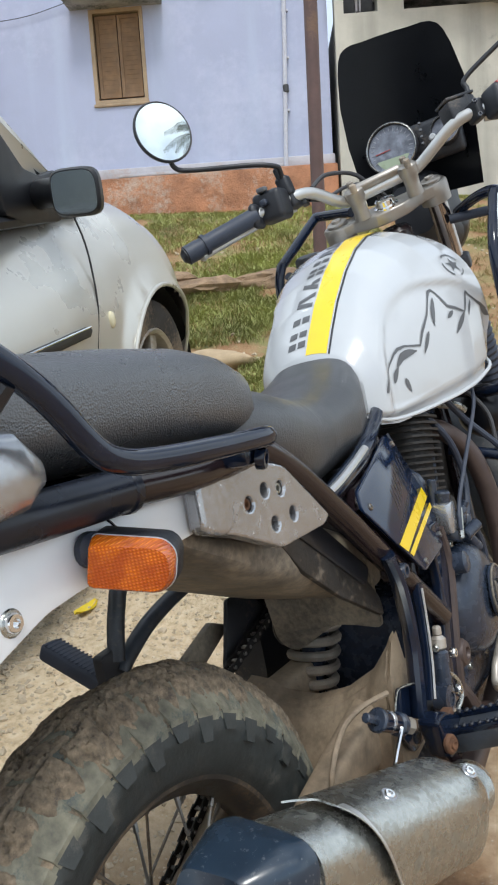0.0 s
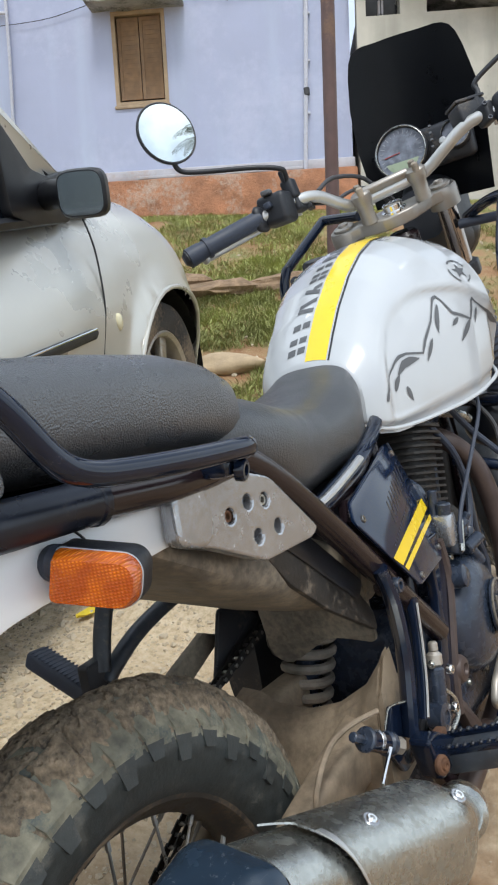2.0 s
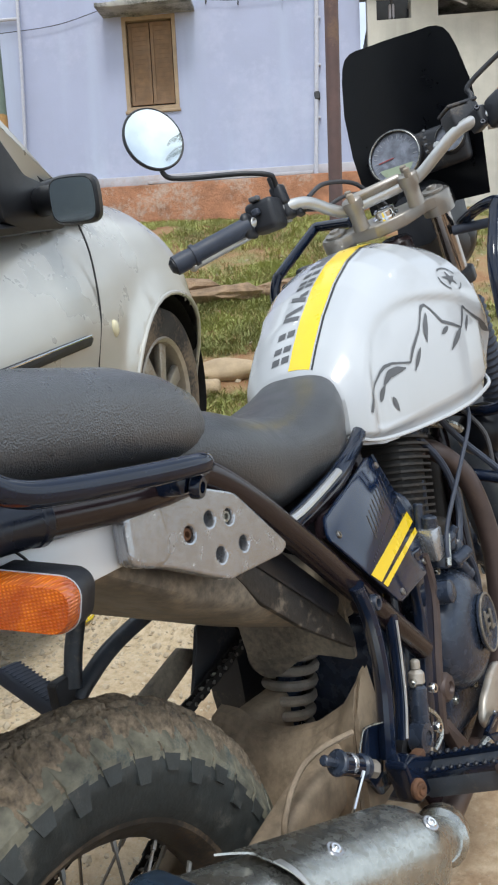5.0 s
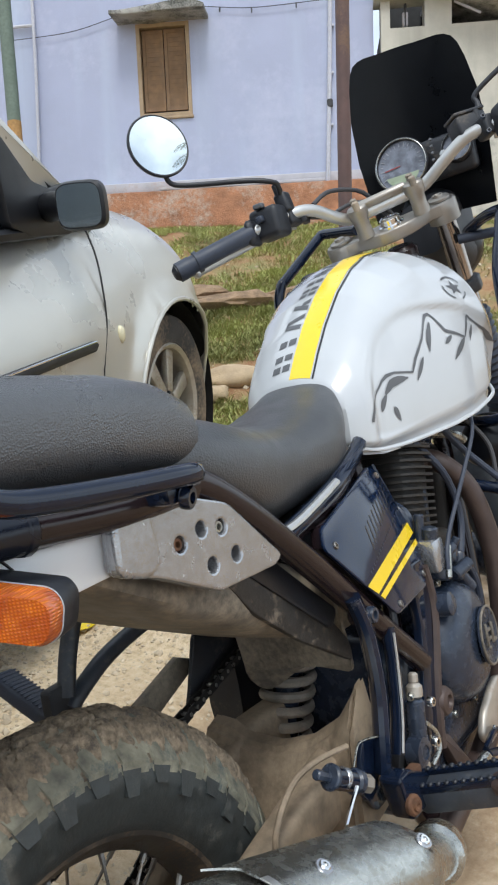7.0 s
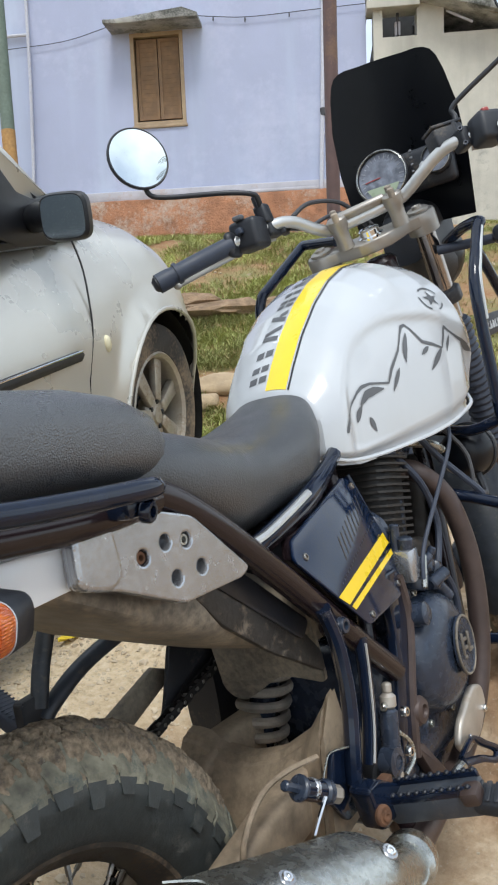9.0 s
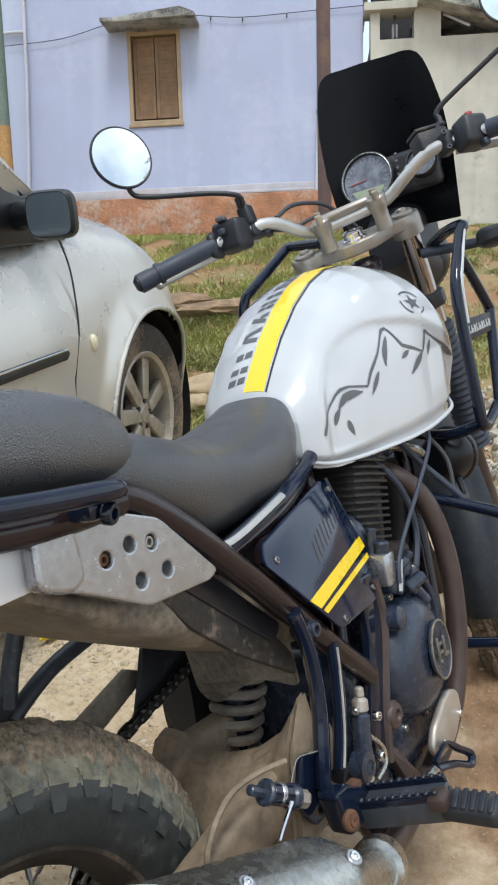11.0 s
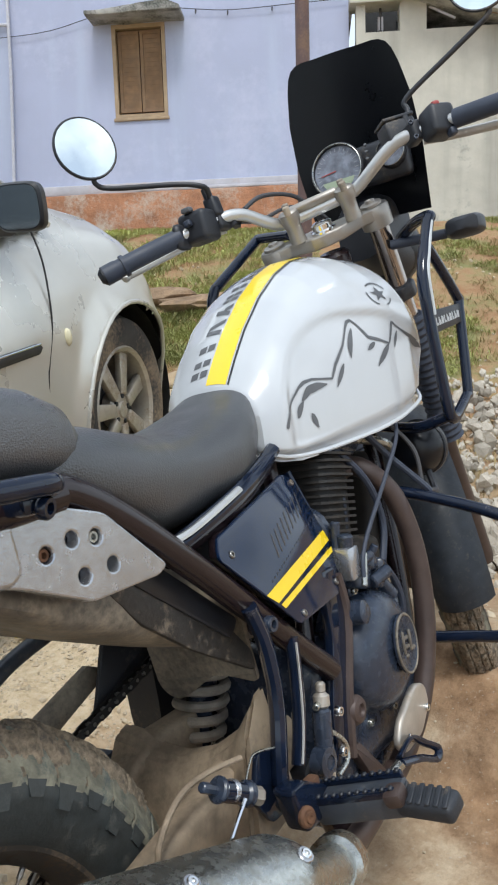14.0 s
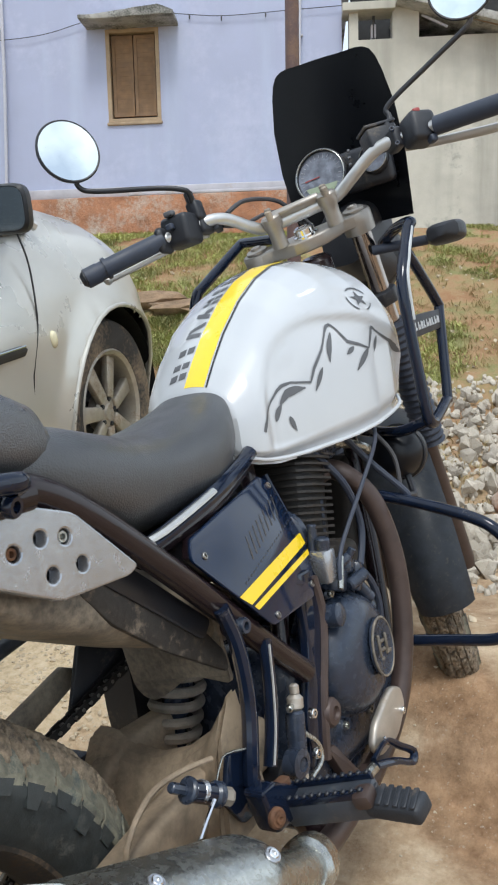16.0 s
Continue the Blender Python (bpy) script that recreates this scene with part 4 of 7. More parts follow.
    hi = [bm.verts.new((x, y, roof)) for x, y in ring_hi]
    for j in range(4):
        bm.faces.new((lo[j], lo[(j + 1) % 4], hi[(j + 1) % 4], hi[j]))
    bm.faces.new(hi)
    part("window_glass", bm, M["car_glass"], car, "dark window glass", smooth=False)
    part("roof", rbox((2.05, CAR_W - 0.42, 0.06), Matrix.Translation((-1.60, CAR_W / 2, roof + 0.01)), 0.028, None, 3), M["car"], car)
    for y0, y1 in ((0.092, 0.235), (CAR_W - 0.092, CAR_W - 0.235)):
        part("pillar", tube([(0.13, y0, 0.315), (-0.012, (y0 * 1.6 + y1 * 0.4) / 2, 0.405), (-0.235, (y0 * 1.1 + y1 * 0.9) / 2, 0.555), (-0.60, y1, roof)], 0.026, 8, 4, flat=0.6), M["car"], car)
        part("window_rubber", tube([(0.04, y0 - 0.005, base + 0.02), (-0.29, (y0 * 1.1 + y1 * 0.9) / 2 - 0.008, 0.535), (-0.66, y1 - 0.004, roof - 0.03)], 0.018, 6, 4), M["car_dark"], car)
        part("pillar", tube([(-1.55, y0, base), (-1.62, y1, roof)], 0.03, 8, 2), M["car_dark"], car)
        part("pillar", tube([(-3.0, y0, base), (-2.6, y1, roof)], 0.05, 8, 2), M["car"], car)
        part("window_ledge", tube([(-0.06, y0 - 0.005, base + 0.006), (-2.95, y0 - 0.005, base + 0.004)], 0.016, 6, 2), M["car_dark"], car)
    part("door_frame", slab(rounded([(-0.02, 0.405), (-0.10, 0.393), (-0.215, 0.420), (-0.275, 0.495), (-0.40, 0.62), (-0.37, 0.63), (-0.20, 0.525)], 0.008), 0.098, 0.125, 0.004), M["car"], car, "silver door frame beside the windscreen pillar")
    part("mirror_sail", slab(rounded([(-0.045, 0.300), (-0.075, 0.286), (-0.25, 0.290), (-0.345, 0.320), (-0.36, 0.50), (-0.33, 0.53), (-0.222, 0.424), (-0.14, 0.404), (-0.05, 0.418)], 0.012), 0.070, 0.10, 0.006), M["car_dark"], car, "black triangular mirror mount")
    mirror = part("door_mirror", loft([(-0.305, -0.092, 0.058, 0.303, 0.405), (-0.297, -0.092, 0.063, 0.298, 0.410), (-0.272, -0.090, 0.061, 0.297, 0.410), (-0.245, -0.083, 0.050, 0.31, 0.40), (-0.232, -0.075, 0.032, 0.33, 0.38)], 28, 4.0), M["car_dark"], car, "black plastic door mirror")
    part("mirror_arm", tube([(-0.15, 0.09, 0.355), (-0.20, 0.03, 0.360), (-0.245, -0.04, 0.357)], 0.036, 12, 3), M["car_dark"], mirror)
    part("mirror_glass", loft([(-0.3045, -0.092, 0.0565, 0.305, 0.403), (-0.3056, -0.092, 0.0562, 0.3053, 0.4027)], 28, 4.0), M["tinted_mirror"], mirror, "dark tinted mirror glass")


parked_car()

# ---- the motorcycle ----
# Its own frame: x to the front wheel, y to its left, z up, from the rear tyre's foot; it leans on its side stand.
bike = thing("motorcycle", "dusty white and black adventure motorcycle leaning on its side stand", "motorcycle", pose(0, 0, 0, -10, 0, 0))


def both(make):
    """Builds a part on the right flank and its mirror image on the left."""
    for s in (1, -1):
        make(s)


def flip(pts, s):
    return [(x, y * s, z) for x, y, z in pts]


def add(name, bm, material, parent=None, label="", smooth=True):
    return part(name, bm, M[material], parent or bike, label, smooth)


# -- fuel tank --
TX = [0.650, 0.68, 0.72, 0.78, 0.84, 0.90, 0.96, 1.01, 1.05, 1.08, 1.10]
TZT = [0.890, 0.9286, 0.9738, 1.0271, 1.0664, 1.0917, 1.103, 1.1008, 1.082, 1.0506, 1.0047]
TZB = [0.782, 0.772, 0.768, 0.772, 0.778, 0.786, 0.80, 0.818, 0.83, 0.85, 0.88]
TW = [0.072, 0.094, 0.110, 0.127, 0.141, 0.1575, 0.1739, 0.1825, 0.1736, 0.144, 0.0923]
TANK_TILT = 0.098


def step(a, b, x):
    t = min(1.0, max(0.0, (x - a) / (b - a)))
    return t * t * (3 - 2 * t)


def tank_point(x, s, off=0.0):
    """On the tank's skin: s runs from -1 (right lower edge) over the crown to 1."""
    w, zt, zb = (lerp_list(TX, t, x) for t in (TW, TZT, TZB))
    zm, a = zb + 0.42 * (zt - zb), abs(s)
    if a < 0.68:
        p = a / 0.68 * math.pi / 2
        y, z = w * math.sin(p) ** 0.9185, zm + (zt - zm) * max(0.0, math.cos(p)) ** 0.9185
        ny, nz = math.sin(p), math.cos(p)
    else:
        k = (a - 0.68) / 0.32
        y, z = w * (1 - 0.03 * k * k) - 0.017 * min(1.0, max(0.0, (k - 0.79) / 0.15)), zm + (zb - zm) * k
        ny, nz = 1.0, 0.0
    # knee hollow with a soft arched edge
    reach = math.hypot((x - 0.87) / 0.172 if x < 0.87 else max(0.0, x - 0.91) / 0.15, max(0.0, z - 0.84) / 0.148)
    hollow = step(1.08, 0.92, reach) * step(zb - 0.01, zb + 0.03, z)
    y -= 0.0125 * hollow
    y = y * (1.0 + (0.352 - 0.21 * (x - 0.65)) * step(0.0, 0.35, s)) + off * ny
    y = math.copysign(y, s) if s else 0.0
    return Vector((x, y, z + off * nz + TANK_TILT * y))


def tank_side(x, z, off=0.0012):
    """On the right flank at a height."""
    lo, hi = 0.2, 1.0
    for _ in range(18):
        mid = (lo + hi) / 2
        lo, hi = (mid, hi) if tank_point(x, -mid, off).z > z else (lo, mid)
    return tank_point(x, -(lo + hi) / 2, off)


def tank_top(x, y, off=0.0012):
    lo, hi = 0.0, 0.68
    for _ in range(18):
        mid = (lo + hi) / 2
        if tank_point(x, mid).y < abs(y):
            lo = mid
        else:
            hi = mid
    return tank_point(x, math.copysign((lo + hi) / 2, y), off)


def build_tank():
    xs = [0.650 + 0.45 * j / 90 for j in range(91)]
    ss = [-1 + 0.32 * j / 26 for j in range(26)] + [-0.68 + 1.36 * j / 64 for j in range(65)] + [0.68 + 0.32 * j / 26 for j in range(1, 27)]
    rings = []
    for x in xs:
        ring = [tank_point(x, s) for s in ss]
        zb, w = lerp_list(TX, TZB, x), lerp_list(TX, TW, x)
        ring += [Vector((x, k * w, zb - 0.004 + TANK_TILT * k * w)) for k in (0.8, 0.0, -0.8)]
        rings.append(ring)
    nose, tail = rings[-1], rings[0]
    c = Vector((1.115, 0, 0.945))
    rings.append([q.lerp(c, 0.35) + Vector((0.008, 0, 0)) for q in nose])
    c = Vector((0.642, 0, 0.82))
    rings.insert(0, [q.lerp(c, 0.5) - Vector((0.004, 0, 0)) for q in tail])
    tank = add("fuel_tank", add_rings(bmesh.new(), rings), "tank", None, "glossy white painted steel fuel tank")
    for s in (1, -1):
        edge = [tank_point(x, s) + Vector((0, 0.009 * s, 0.003)) for x in np.arange(0.652, 1.085, 0.03)]
        add("lower_flange", tube(edge, 0.0036, 8, 2, flat=0.8), "tank", tank, "rolled lower seam")

    def ribbon(name, y0, y1, x0, x1, material, n=40, off=0.0012):
        bm, rows = bmesh.new(), []
        for i in range(n + 1):
            x = x0 + (x1 - x0) * i / n
            rows.append([bm.verts.new(tank_top(x, y0 + (y1 - y0) * j / 4, off)) for j in range(5)])
        for a, b in zip(rows, rows[1:]):
            for j in range(4):
                bm.faces.new((a[j], a[j + 1], b[j + 1], b[j]))
        return add(name, bm, material, tank)

    ribbon("yellow_stripe", 0.019, -0.0195, 0.652, 1.04, "yellow")
    ribbon("pinstripe", -0.0225, -0.0265, 0.652, 1.04, "black_line")

    def tile(x0, x1, y0, y1, material, skew=0.0):
        bm = bmesh.new()
        n = 3
        g = [[bm.verts.new(tank_top(x0 + (x1 - x0) * i / n + skew * j / n, y0 + (y1 - y0) * j / n, 0.0012)) for j in range(n + 1)] for i in range(n + 1)]
        for i in range(n):
            for j in range(n):
                bm.faces.new((g[i][j], g[i][j + 1], g[i + 1][j + 1], g[i + 1][j]))
        return add("stencil_bar", bm, material, tank)

    # row of plain stencilled bars beside the stripe
    lo, mid, hi = 0.0235, 0.0395, 0.0560
    for k in range(9):
        x = 0.664 + 0.0305 * k
        if k % 4 == 0:
            for y0, y1 in ((lo, mid - 0.002), (mid + 0.002, hi)):
                tile(x, x + 0.008, y0, y1, "decal"), tile(x + 0.0135, x + 0.0215, y0, y1, "decal")
        elif k % 4 == 1:
            tile(x + 0.003, x + 0.012, lo, mid - 0.002, "decal"), tile(x + 0.003, x + 0.012, mid + 0.002, hi, "decal")
        elif k % 4 == 2:
            tile(x - 0.006, x + 0.002, lo, hi, "decal", 0.006), tile(x + 0.014, x + 0.022, lo, hi, "decal", -0.006)
        else:
            tile(x - 0.002, x + 0.006, lo, hi, "decal", 0.010), tile(x + 0.012, x + 0.020, lo, mid, "decal", -0.004)

    # mountain line on the flank
    ridge = [(0.682, 0.808), (0.686, 0.818), (0.698, 0.838), (0.726, 0.866), (0.738, 0.873), (0.756, 0.876), (0.800, 0.872), (0.813, 0.893), (0.840, 0.922), (0.858, 0.950),
             (0.866, 0.960), (0.875, 0.963), (0.883, 0.956), (0.902, 0.931), (0.928, 0.924), (0.950, 0.916), (0.960, 0.936), (0.968, 0.952), (0.976, 0.946), (1.004, 0.928), (1.030, 0.914)]

    def stroke(line, width, material, name):
        bm, rows = bmesh.new(), []
        p = []
        for (x0, z0), (x1, z1) in zip(line, line[1:]):
            p += [(x0 + (x1 - x0) * j / 4, z0 + (z1 - z0) * j / 4) for j in range(4)]
        p.append(line[-1])
        for i, (x, z) in enumerate(p):
            ax, az = p[max(i - 1, 0)]
            bx, bz = p[min(i + 1, len(p) - 1)]
            l = math.hypot(bx - ax, bz - az) or 1
            nx, nz, w = -(bz - az) / l, (bx - ax) / l, width(i / (len(p) - 1)) / 2
            rows.append([bm.verts.new(tank_side(x + nx * w, z + nz * w, 0.0014)), bm.verts.new(tank_side(x - nx * w, z - nz * w, 0.0014))])
        for a, b in zip(rows, rows[1:]):
            bm.faces.new((a[0], a[1], b[1], b[0]))
        add(name, bm, material, tank)

    stroke(ridge, lambda t: 0.0045 + 0.0012 * math.sin(t * 40), "decal", "ridge_line")
    for line, w in (([(0.716, 0.820), (0.722, 0.834), (0.731, 0.845)], 0.010), ([(0.728, 0.845), (0.745, 0.860), (0.764, 0.864), (0.786, 0.8645)], 0.014), ([(0.744, 0.824), (0.748, 0.814), (0.755, 0.800)], 0.010),
                    ([(0.870, 0.949), (0.860, 0.930), (0.855, 0.916), (0.853, 0.900)], 0.011), ([(0.833, 0.893), (0.822, 0.876), (0.809, 0.857)], 0.009), ([(0.915, 0.921), (0.905, 0.915), (0.895, 0.909)], 0.009),
                    ([(0.948, 0.915), (0.934, 0.900), (0.914, 0.880)], 0.011), ([(0.977, 0.936), (0.968, 0.922), (0.962, 0.908)], 0.007), ([(1.010, 0.921), (1.030, 0.910), (1.046, 0.902)], 0.009)):
        stroke(line, lambda t, w=w: w * math.sin(math.pi * min(0.97, 0.03 + t)) ** 0.7, "decal", "rock_mark")
    # round star badge at the front shoulder
    cx, cz = 0.955, 1.003
    ring = [(cx + 0.026 * math.cos(a), cz + 0.021 * math.sin(a)) for a in [2 * math.pi * j / 28 for j in range(29)]]
    stroke(ring[2:11], lambda t: 0.0028, "decal", "badge_ring")
    stroke(ring[13:20], lambda t: 0.0028, "decal", "badge_ring")
    stroke(ring[22:27], lambda t: 0.0028, "decal", "badge_ring")
    bm = bmesh.new()
    hub = bm.verts.new(tank_side(cx, cz, 0.0014))
    tips = [bm.verts.new(tank_side(cx + r * 1.2 * math.cos(a), cz + r * math.sin(a), 0.0014)) for a, r in [(math.pi / 2 + math.pi * j / 5, 0.015 if j % 2 == 0 else 0.006) for j in range(10)]]
    for j in range(10):
        bm.faces.new((hub, tips[j], tips[(j + 1) % 10]))
    add("star_badge", bm, "decal", tank)


build_tank()

# -- seats --
add("pillion_seat", loft([(-0.335, 0, 0.05, 0.865, 0.90), (-0.33, 0, 0.09, 0.845, 0.915), (-0.29, 0, 0.118, 0.832, 0.932), (-0.20, 0, 0.132, 0.826, 0.937), (-0.08, 0, 0.141, 0.822, 0.936), (0.05, 0, 0.145, 0.815, 0.932),
                          (0.14, 0, 0.144, 0.808, 0.926), (0.19, 0, 0.141, 0.804, 0.916), (0.224, 0, 0.134, 0.803, 0.901), (0.243, 0, 0.122, 0.806, 0.880), (0.251, 0, 0.100, 0.812, 0.858), (0.253, 0, 0.08, 0.82, 0.845)], 56, 3.0), "seat", None, "grained black vinyl pillion seat")
add("rider_seat", loft([(0.16, 0, 0.11, 0.80, 0.85), (0.22, 0, 0.135, 0.775, 0.872), (0.28, -0.002, 0.144, 0.738, 0.868), (0.35, 0.000, 0.136, 0.716, 0.853), (0.42, 0.006, 0.122, 0.710, 0.8405), (0.48, 0.005, 0.110, 0.716, 0.8385),
                        (0.54, 0.000, 0.105, 0.714, 0.8515), (0.59, 0.002, 0.0965, 0.728, 0.8665), (0.635, 0.012, 0.086, 0.768, 0.8795), (0.668, 0.022, 0.068, 0.822, 0.8915), (0.688, 0.032, 0.054, 0.858, 0.895), (0.700, 0.034, 0.036, 0.872, 0.892)], 48, 2.7), "seat_smooth", None, "worn black vinyl rider seat")
# added only to keep the space below the seat dark and closed
add("airbox", rbox((0.17, 0.13, 0.12), Matrix.Translation((0.555, 0, 0.675)), 0.015, None, 2), "plastic", None, "dark filler box added under the seat")
both(lambda s: add("seat_rail", tube(flip([(0.345, -0.118, 0.706), (0.38, -0.122, 0.714), (0.50, -0.118, 0.744), (0.60, -0.098, 0.770), (0.65, -0.085, 0.785)], s), 0.011, 8, 4, flat=0.6), "gloss", None, "black metal seat rail"))
both(lambda s: add("rail_edge", tube(flip([(0.345, -0.1235, 0.714), (0.38, -0.129, 0.720), (0.44, -0.129, 0.7355), (0.495, -0.126, 0.750)], s), 0.0050, 6, 4, flat=0.5), "bar", None, "bright silver rail edge"))
both(lambda s: add("seat_rail", tube(flip([(0.35, -0.110, 0.694), (0.50, -0.108, 0.728), (0.64, -0.075, 0.765)], s), 0.012, 8, 4), "frame"))

# -- frame --
RAIL = [(0.10, -0.140, 0.800), (0.165, -0.140, 0.806), (0.205, -0.140, 0.797), (0.268, -0.140, 0.757), (0.367, -0.140, 0.677), (0.457, -0.140, 0.600), (0.529, -0.140, 0.536), (0.618, -0.136, 0.465)]
both(lambda s: add("frame_rail", tube(flip(RAIL, s), 0.0165, 14, 5), "frame", None, "dusty black diagonal frame tube"))
both(lambda s: add("frame_gusset", slab(rounded([(0.21, 0.775), (0.22, 0.735), (0.44, 0.570), (0.46, 0.590), (0.28, 0.735)], 0.01), -0.108 * s, -0.113 * s, 0.002), "plastic"))
both(lambda s: add("subframe_rail", tube(flip([(-0.34, -0.12, 0.83), (-0.24, -0.145, 0.812), (-0.149, -0.150, 0.806), (-0.02, -0.150, 0.803)], s), 0.019, 14, 4), "satin", None, "satin black subframe tube"))
both(lambda s: add("subframe_rail", tube(flip([(-0.022, -0.150, 0.803), (0.08, -0.149, 0.797), (0.18, -0.146, 0.80)], s), 0.0165, 14, 4), "frame"))
both(lambda s: add("weld_collar", rod((-0.030, -0.150 * s, 0.8033), (-0.014, -0.150 * s, 0.8027), 0.0205, 14), "satin"))


def grab_rail():
    right = [(0.130, -0.178, 0.812), (0.133, -0.195, 0.817), (0.118, -0.203, 0.8185), (0.05, -0.203, 0.821), (-0.03, -0.202, 0.826), (-0.072, -0.202, 0.832), (-0.098, -0.202, 0.846), (-0.130, -0.202, 0.884), (-0.162, -0.202, 0.912), (-0.20, -0.195, 0.938), (-0.245, -0.165, 0.952), (-0.262, -0.09, 0.956)]
    path = right + [(-0.266, 0, 0.957)] + [(x, -y, z) for x, y, z in right[::-1]]
    g = add("grab_rail", tube([(x, y, z - 0.0022) for x, y, z in path], 0.0102, 14, 5), "gloss", None, "gloss black tubular grab rail")
    for s in (1, -1):
        add("rail_bracket", rbox((0.03, 0.045, 0.022), Matrix.Translation((0.118, -0.168 * s, 0.803)), 0.006), "gloss", g)
        add("rail_bolt", bolt((0.122, -0.19 * s, 0.797), (0.25, -0.9 * s, -0.2), 0.011, 0.009), "gloss", g)
        add("rail_strut", tube(flip([(-0.155, -0.195, 0.90), (-0.17, -0.16, 0.86), (-0.16, -0.14, 0.82)], s), 0.016, 8, 4, flat=0.5), "plastic", g)


grab_rail()

# alloy pannier plate with its five holes
HOLES = [(0.148, 0.750), (0.181, 0.757), (0.2115, 0.7525), (0.228, 0.721), (0.189, 0.7195)]


def drilled(poly, holes, r, y0, y1):
    bm = bmesh.new()
    loops = [poly] + [[(x + r * math.cos(-2 * math.pi * j / 18), z + r * math.sin(-2 * math.pi * j / 18)) for j in range(18)] for x, z in holes]
    edges = []
    for loop in loops:
        v = [bm.verts.new((x, y0, z)) for x, z in loop]
        edges += [bm.edges.new((v[j], v[(j + 1) % len(v)])) for j in range(len(v))]
    bmesh.ops.triangle_fill(bm, edges=edges, use_beauty=True)
    r_ = bmesh.ops.extrude_face_region(bm, geom=list(bm.faces))
    bmesh.ops.translate(bm, vec=(0, y1 - y0, 0), verts=[v for v in r_["geom"] if isinstance(v, bmesh.types.BMVert)])
    bmesh.ops.recalc_face_normals(bm, faces=list(bm.faces))
    rim = [e for e in bm.edges if len(e.link_faces) == 2 and e.calc_face_angle(0) > 1.0 and (abs(e.verts[0].co.y - y1) < 1e-5 and abs(e.verts[1].co.y - y1) < 1e-5)]
    bmesh.ops.bevel(bm, geom=rim, offset=0.0025, segments=2, affect="EDGES", profile=0.5)
    return bm


def pannier_plate(s):
    outline = rounded([(0.068, 0.787), (0.066, 0.742), (0.115, 0.727), (0.195, 0.692), (0.292, 0.692), (0.307, 0.700), (0.228, 0.774), (0.178, 0.789)], 0.008)
    bm = drilled(outline, HOLES, 0.0078, -0.138, -0.153)
    bm = slab(rounded([(0.066, 0.789), (0.064, 0.742), (0.10, 0.730), (0.12, 0.74), (0.115, 0.789)], 0.01), -0.140, -0.156, 0.005, bm, 3)
    if s < 0:
        bmesh.ops.scale(bm, vec=(1, -1, 1), verts=list(bm.verts))
        bmesh.ops.reverse_faces(bm, faces=list(bm.faces))
    p = add("pannier_plate", bm, "alloy", None, "scuffed cast alloy pannier plate with five holes", smooth=False)
    add("plate_backing", slab([(0.085, 0.775), (0.09, 0.735), (0.20, 0.70), (0.28, 0.70), (0.22, 0.765)], -0.128 * s, -0.134 * s, 0), "alloy", p)
    for k, (x, z) in enumerate(HOLES):
        if k in (0, 2):
            add("plate_bolt", bolt((x, -0.1405 * s, z), (0, -s, 0), 0.0068, 0.009), "rust" if k == 0 else "steel", p, "rusty socket bolt" if k == 0 else "")


both(pannier_plate)

# -- tail --
TAIL = [(-0.44, 0.835), (-0.30, 0.810), (-0.136, 0.793), (-0.034, 0.783), (0.105, 0.782), (0.083, 0.741), (0.0, 0.735), (-0.068, 0.737), (-0.113, 0.731), (-0.16, 0.714), (-0.24, 0.68), (-0.34, 0.66), (-0.44, 0.70)]


def tail_panel(s):
    bm = slab(rounded(TAIL, 0.008), -0.124 * s, -0.134 * s, 0.003)
    p = add("tail_panel", bm, "tail", None, "white plastic tail side panel")
    add("panel_seam", tube([(-0.034, -0.1345 * s, 0.784), (-0.022, -0.1345 * s, 0.770), (-0.02, -0.1345 * s, 0.750), (-0.03, -0.1345 * s, 0.737)], 0.0012, 5, 4), "black_line", p)
    add("panel_screw", bolt((-0.147, -0.134 * s, 0.737), (0, -s, 0), 0.0075, 0.006), "chrome", p)
    add("screw_washer", rod((-0.147, -0.132 * s, 0.737), (-0.147, -0.136 * s, 0.737), 0.0105, 16), "steel", p)


both(tail_panel)
add("tail_unit", loft([(-0.44, 0, 0.06, 0.72, 0.83), (-0.36, 0, 0.115, 0.70, 0.835), (-0.2, 0, 0.12, 0.72, 0.82), (-0.02, 0, 0.12, 0.745, 0.80), (0.10, 0, 0.12, 0.745, 0.80)], 24, 3.5), "plastic")
both(lambda s: add("rack_foot", loft([(-0.235, -0.155 * s, 0.012, 0.815, 0.870), (-0.19, -0.158 * s, 0.020, 0.806, 0.872), (-0.14, -0.160 * s, 0.020, 0.812, 0.868), (-0.122, -0.160 * s, 0.015, 0.825, 0.848), (-0.114, -0.160 * s, 0.006, 0.83, 0.84)], 18, 3.0), "alloy", None, "silver rear rack foot"))


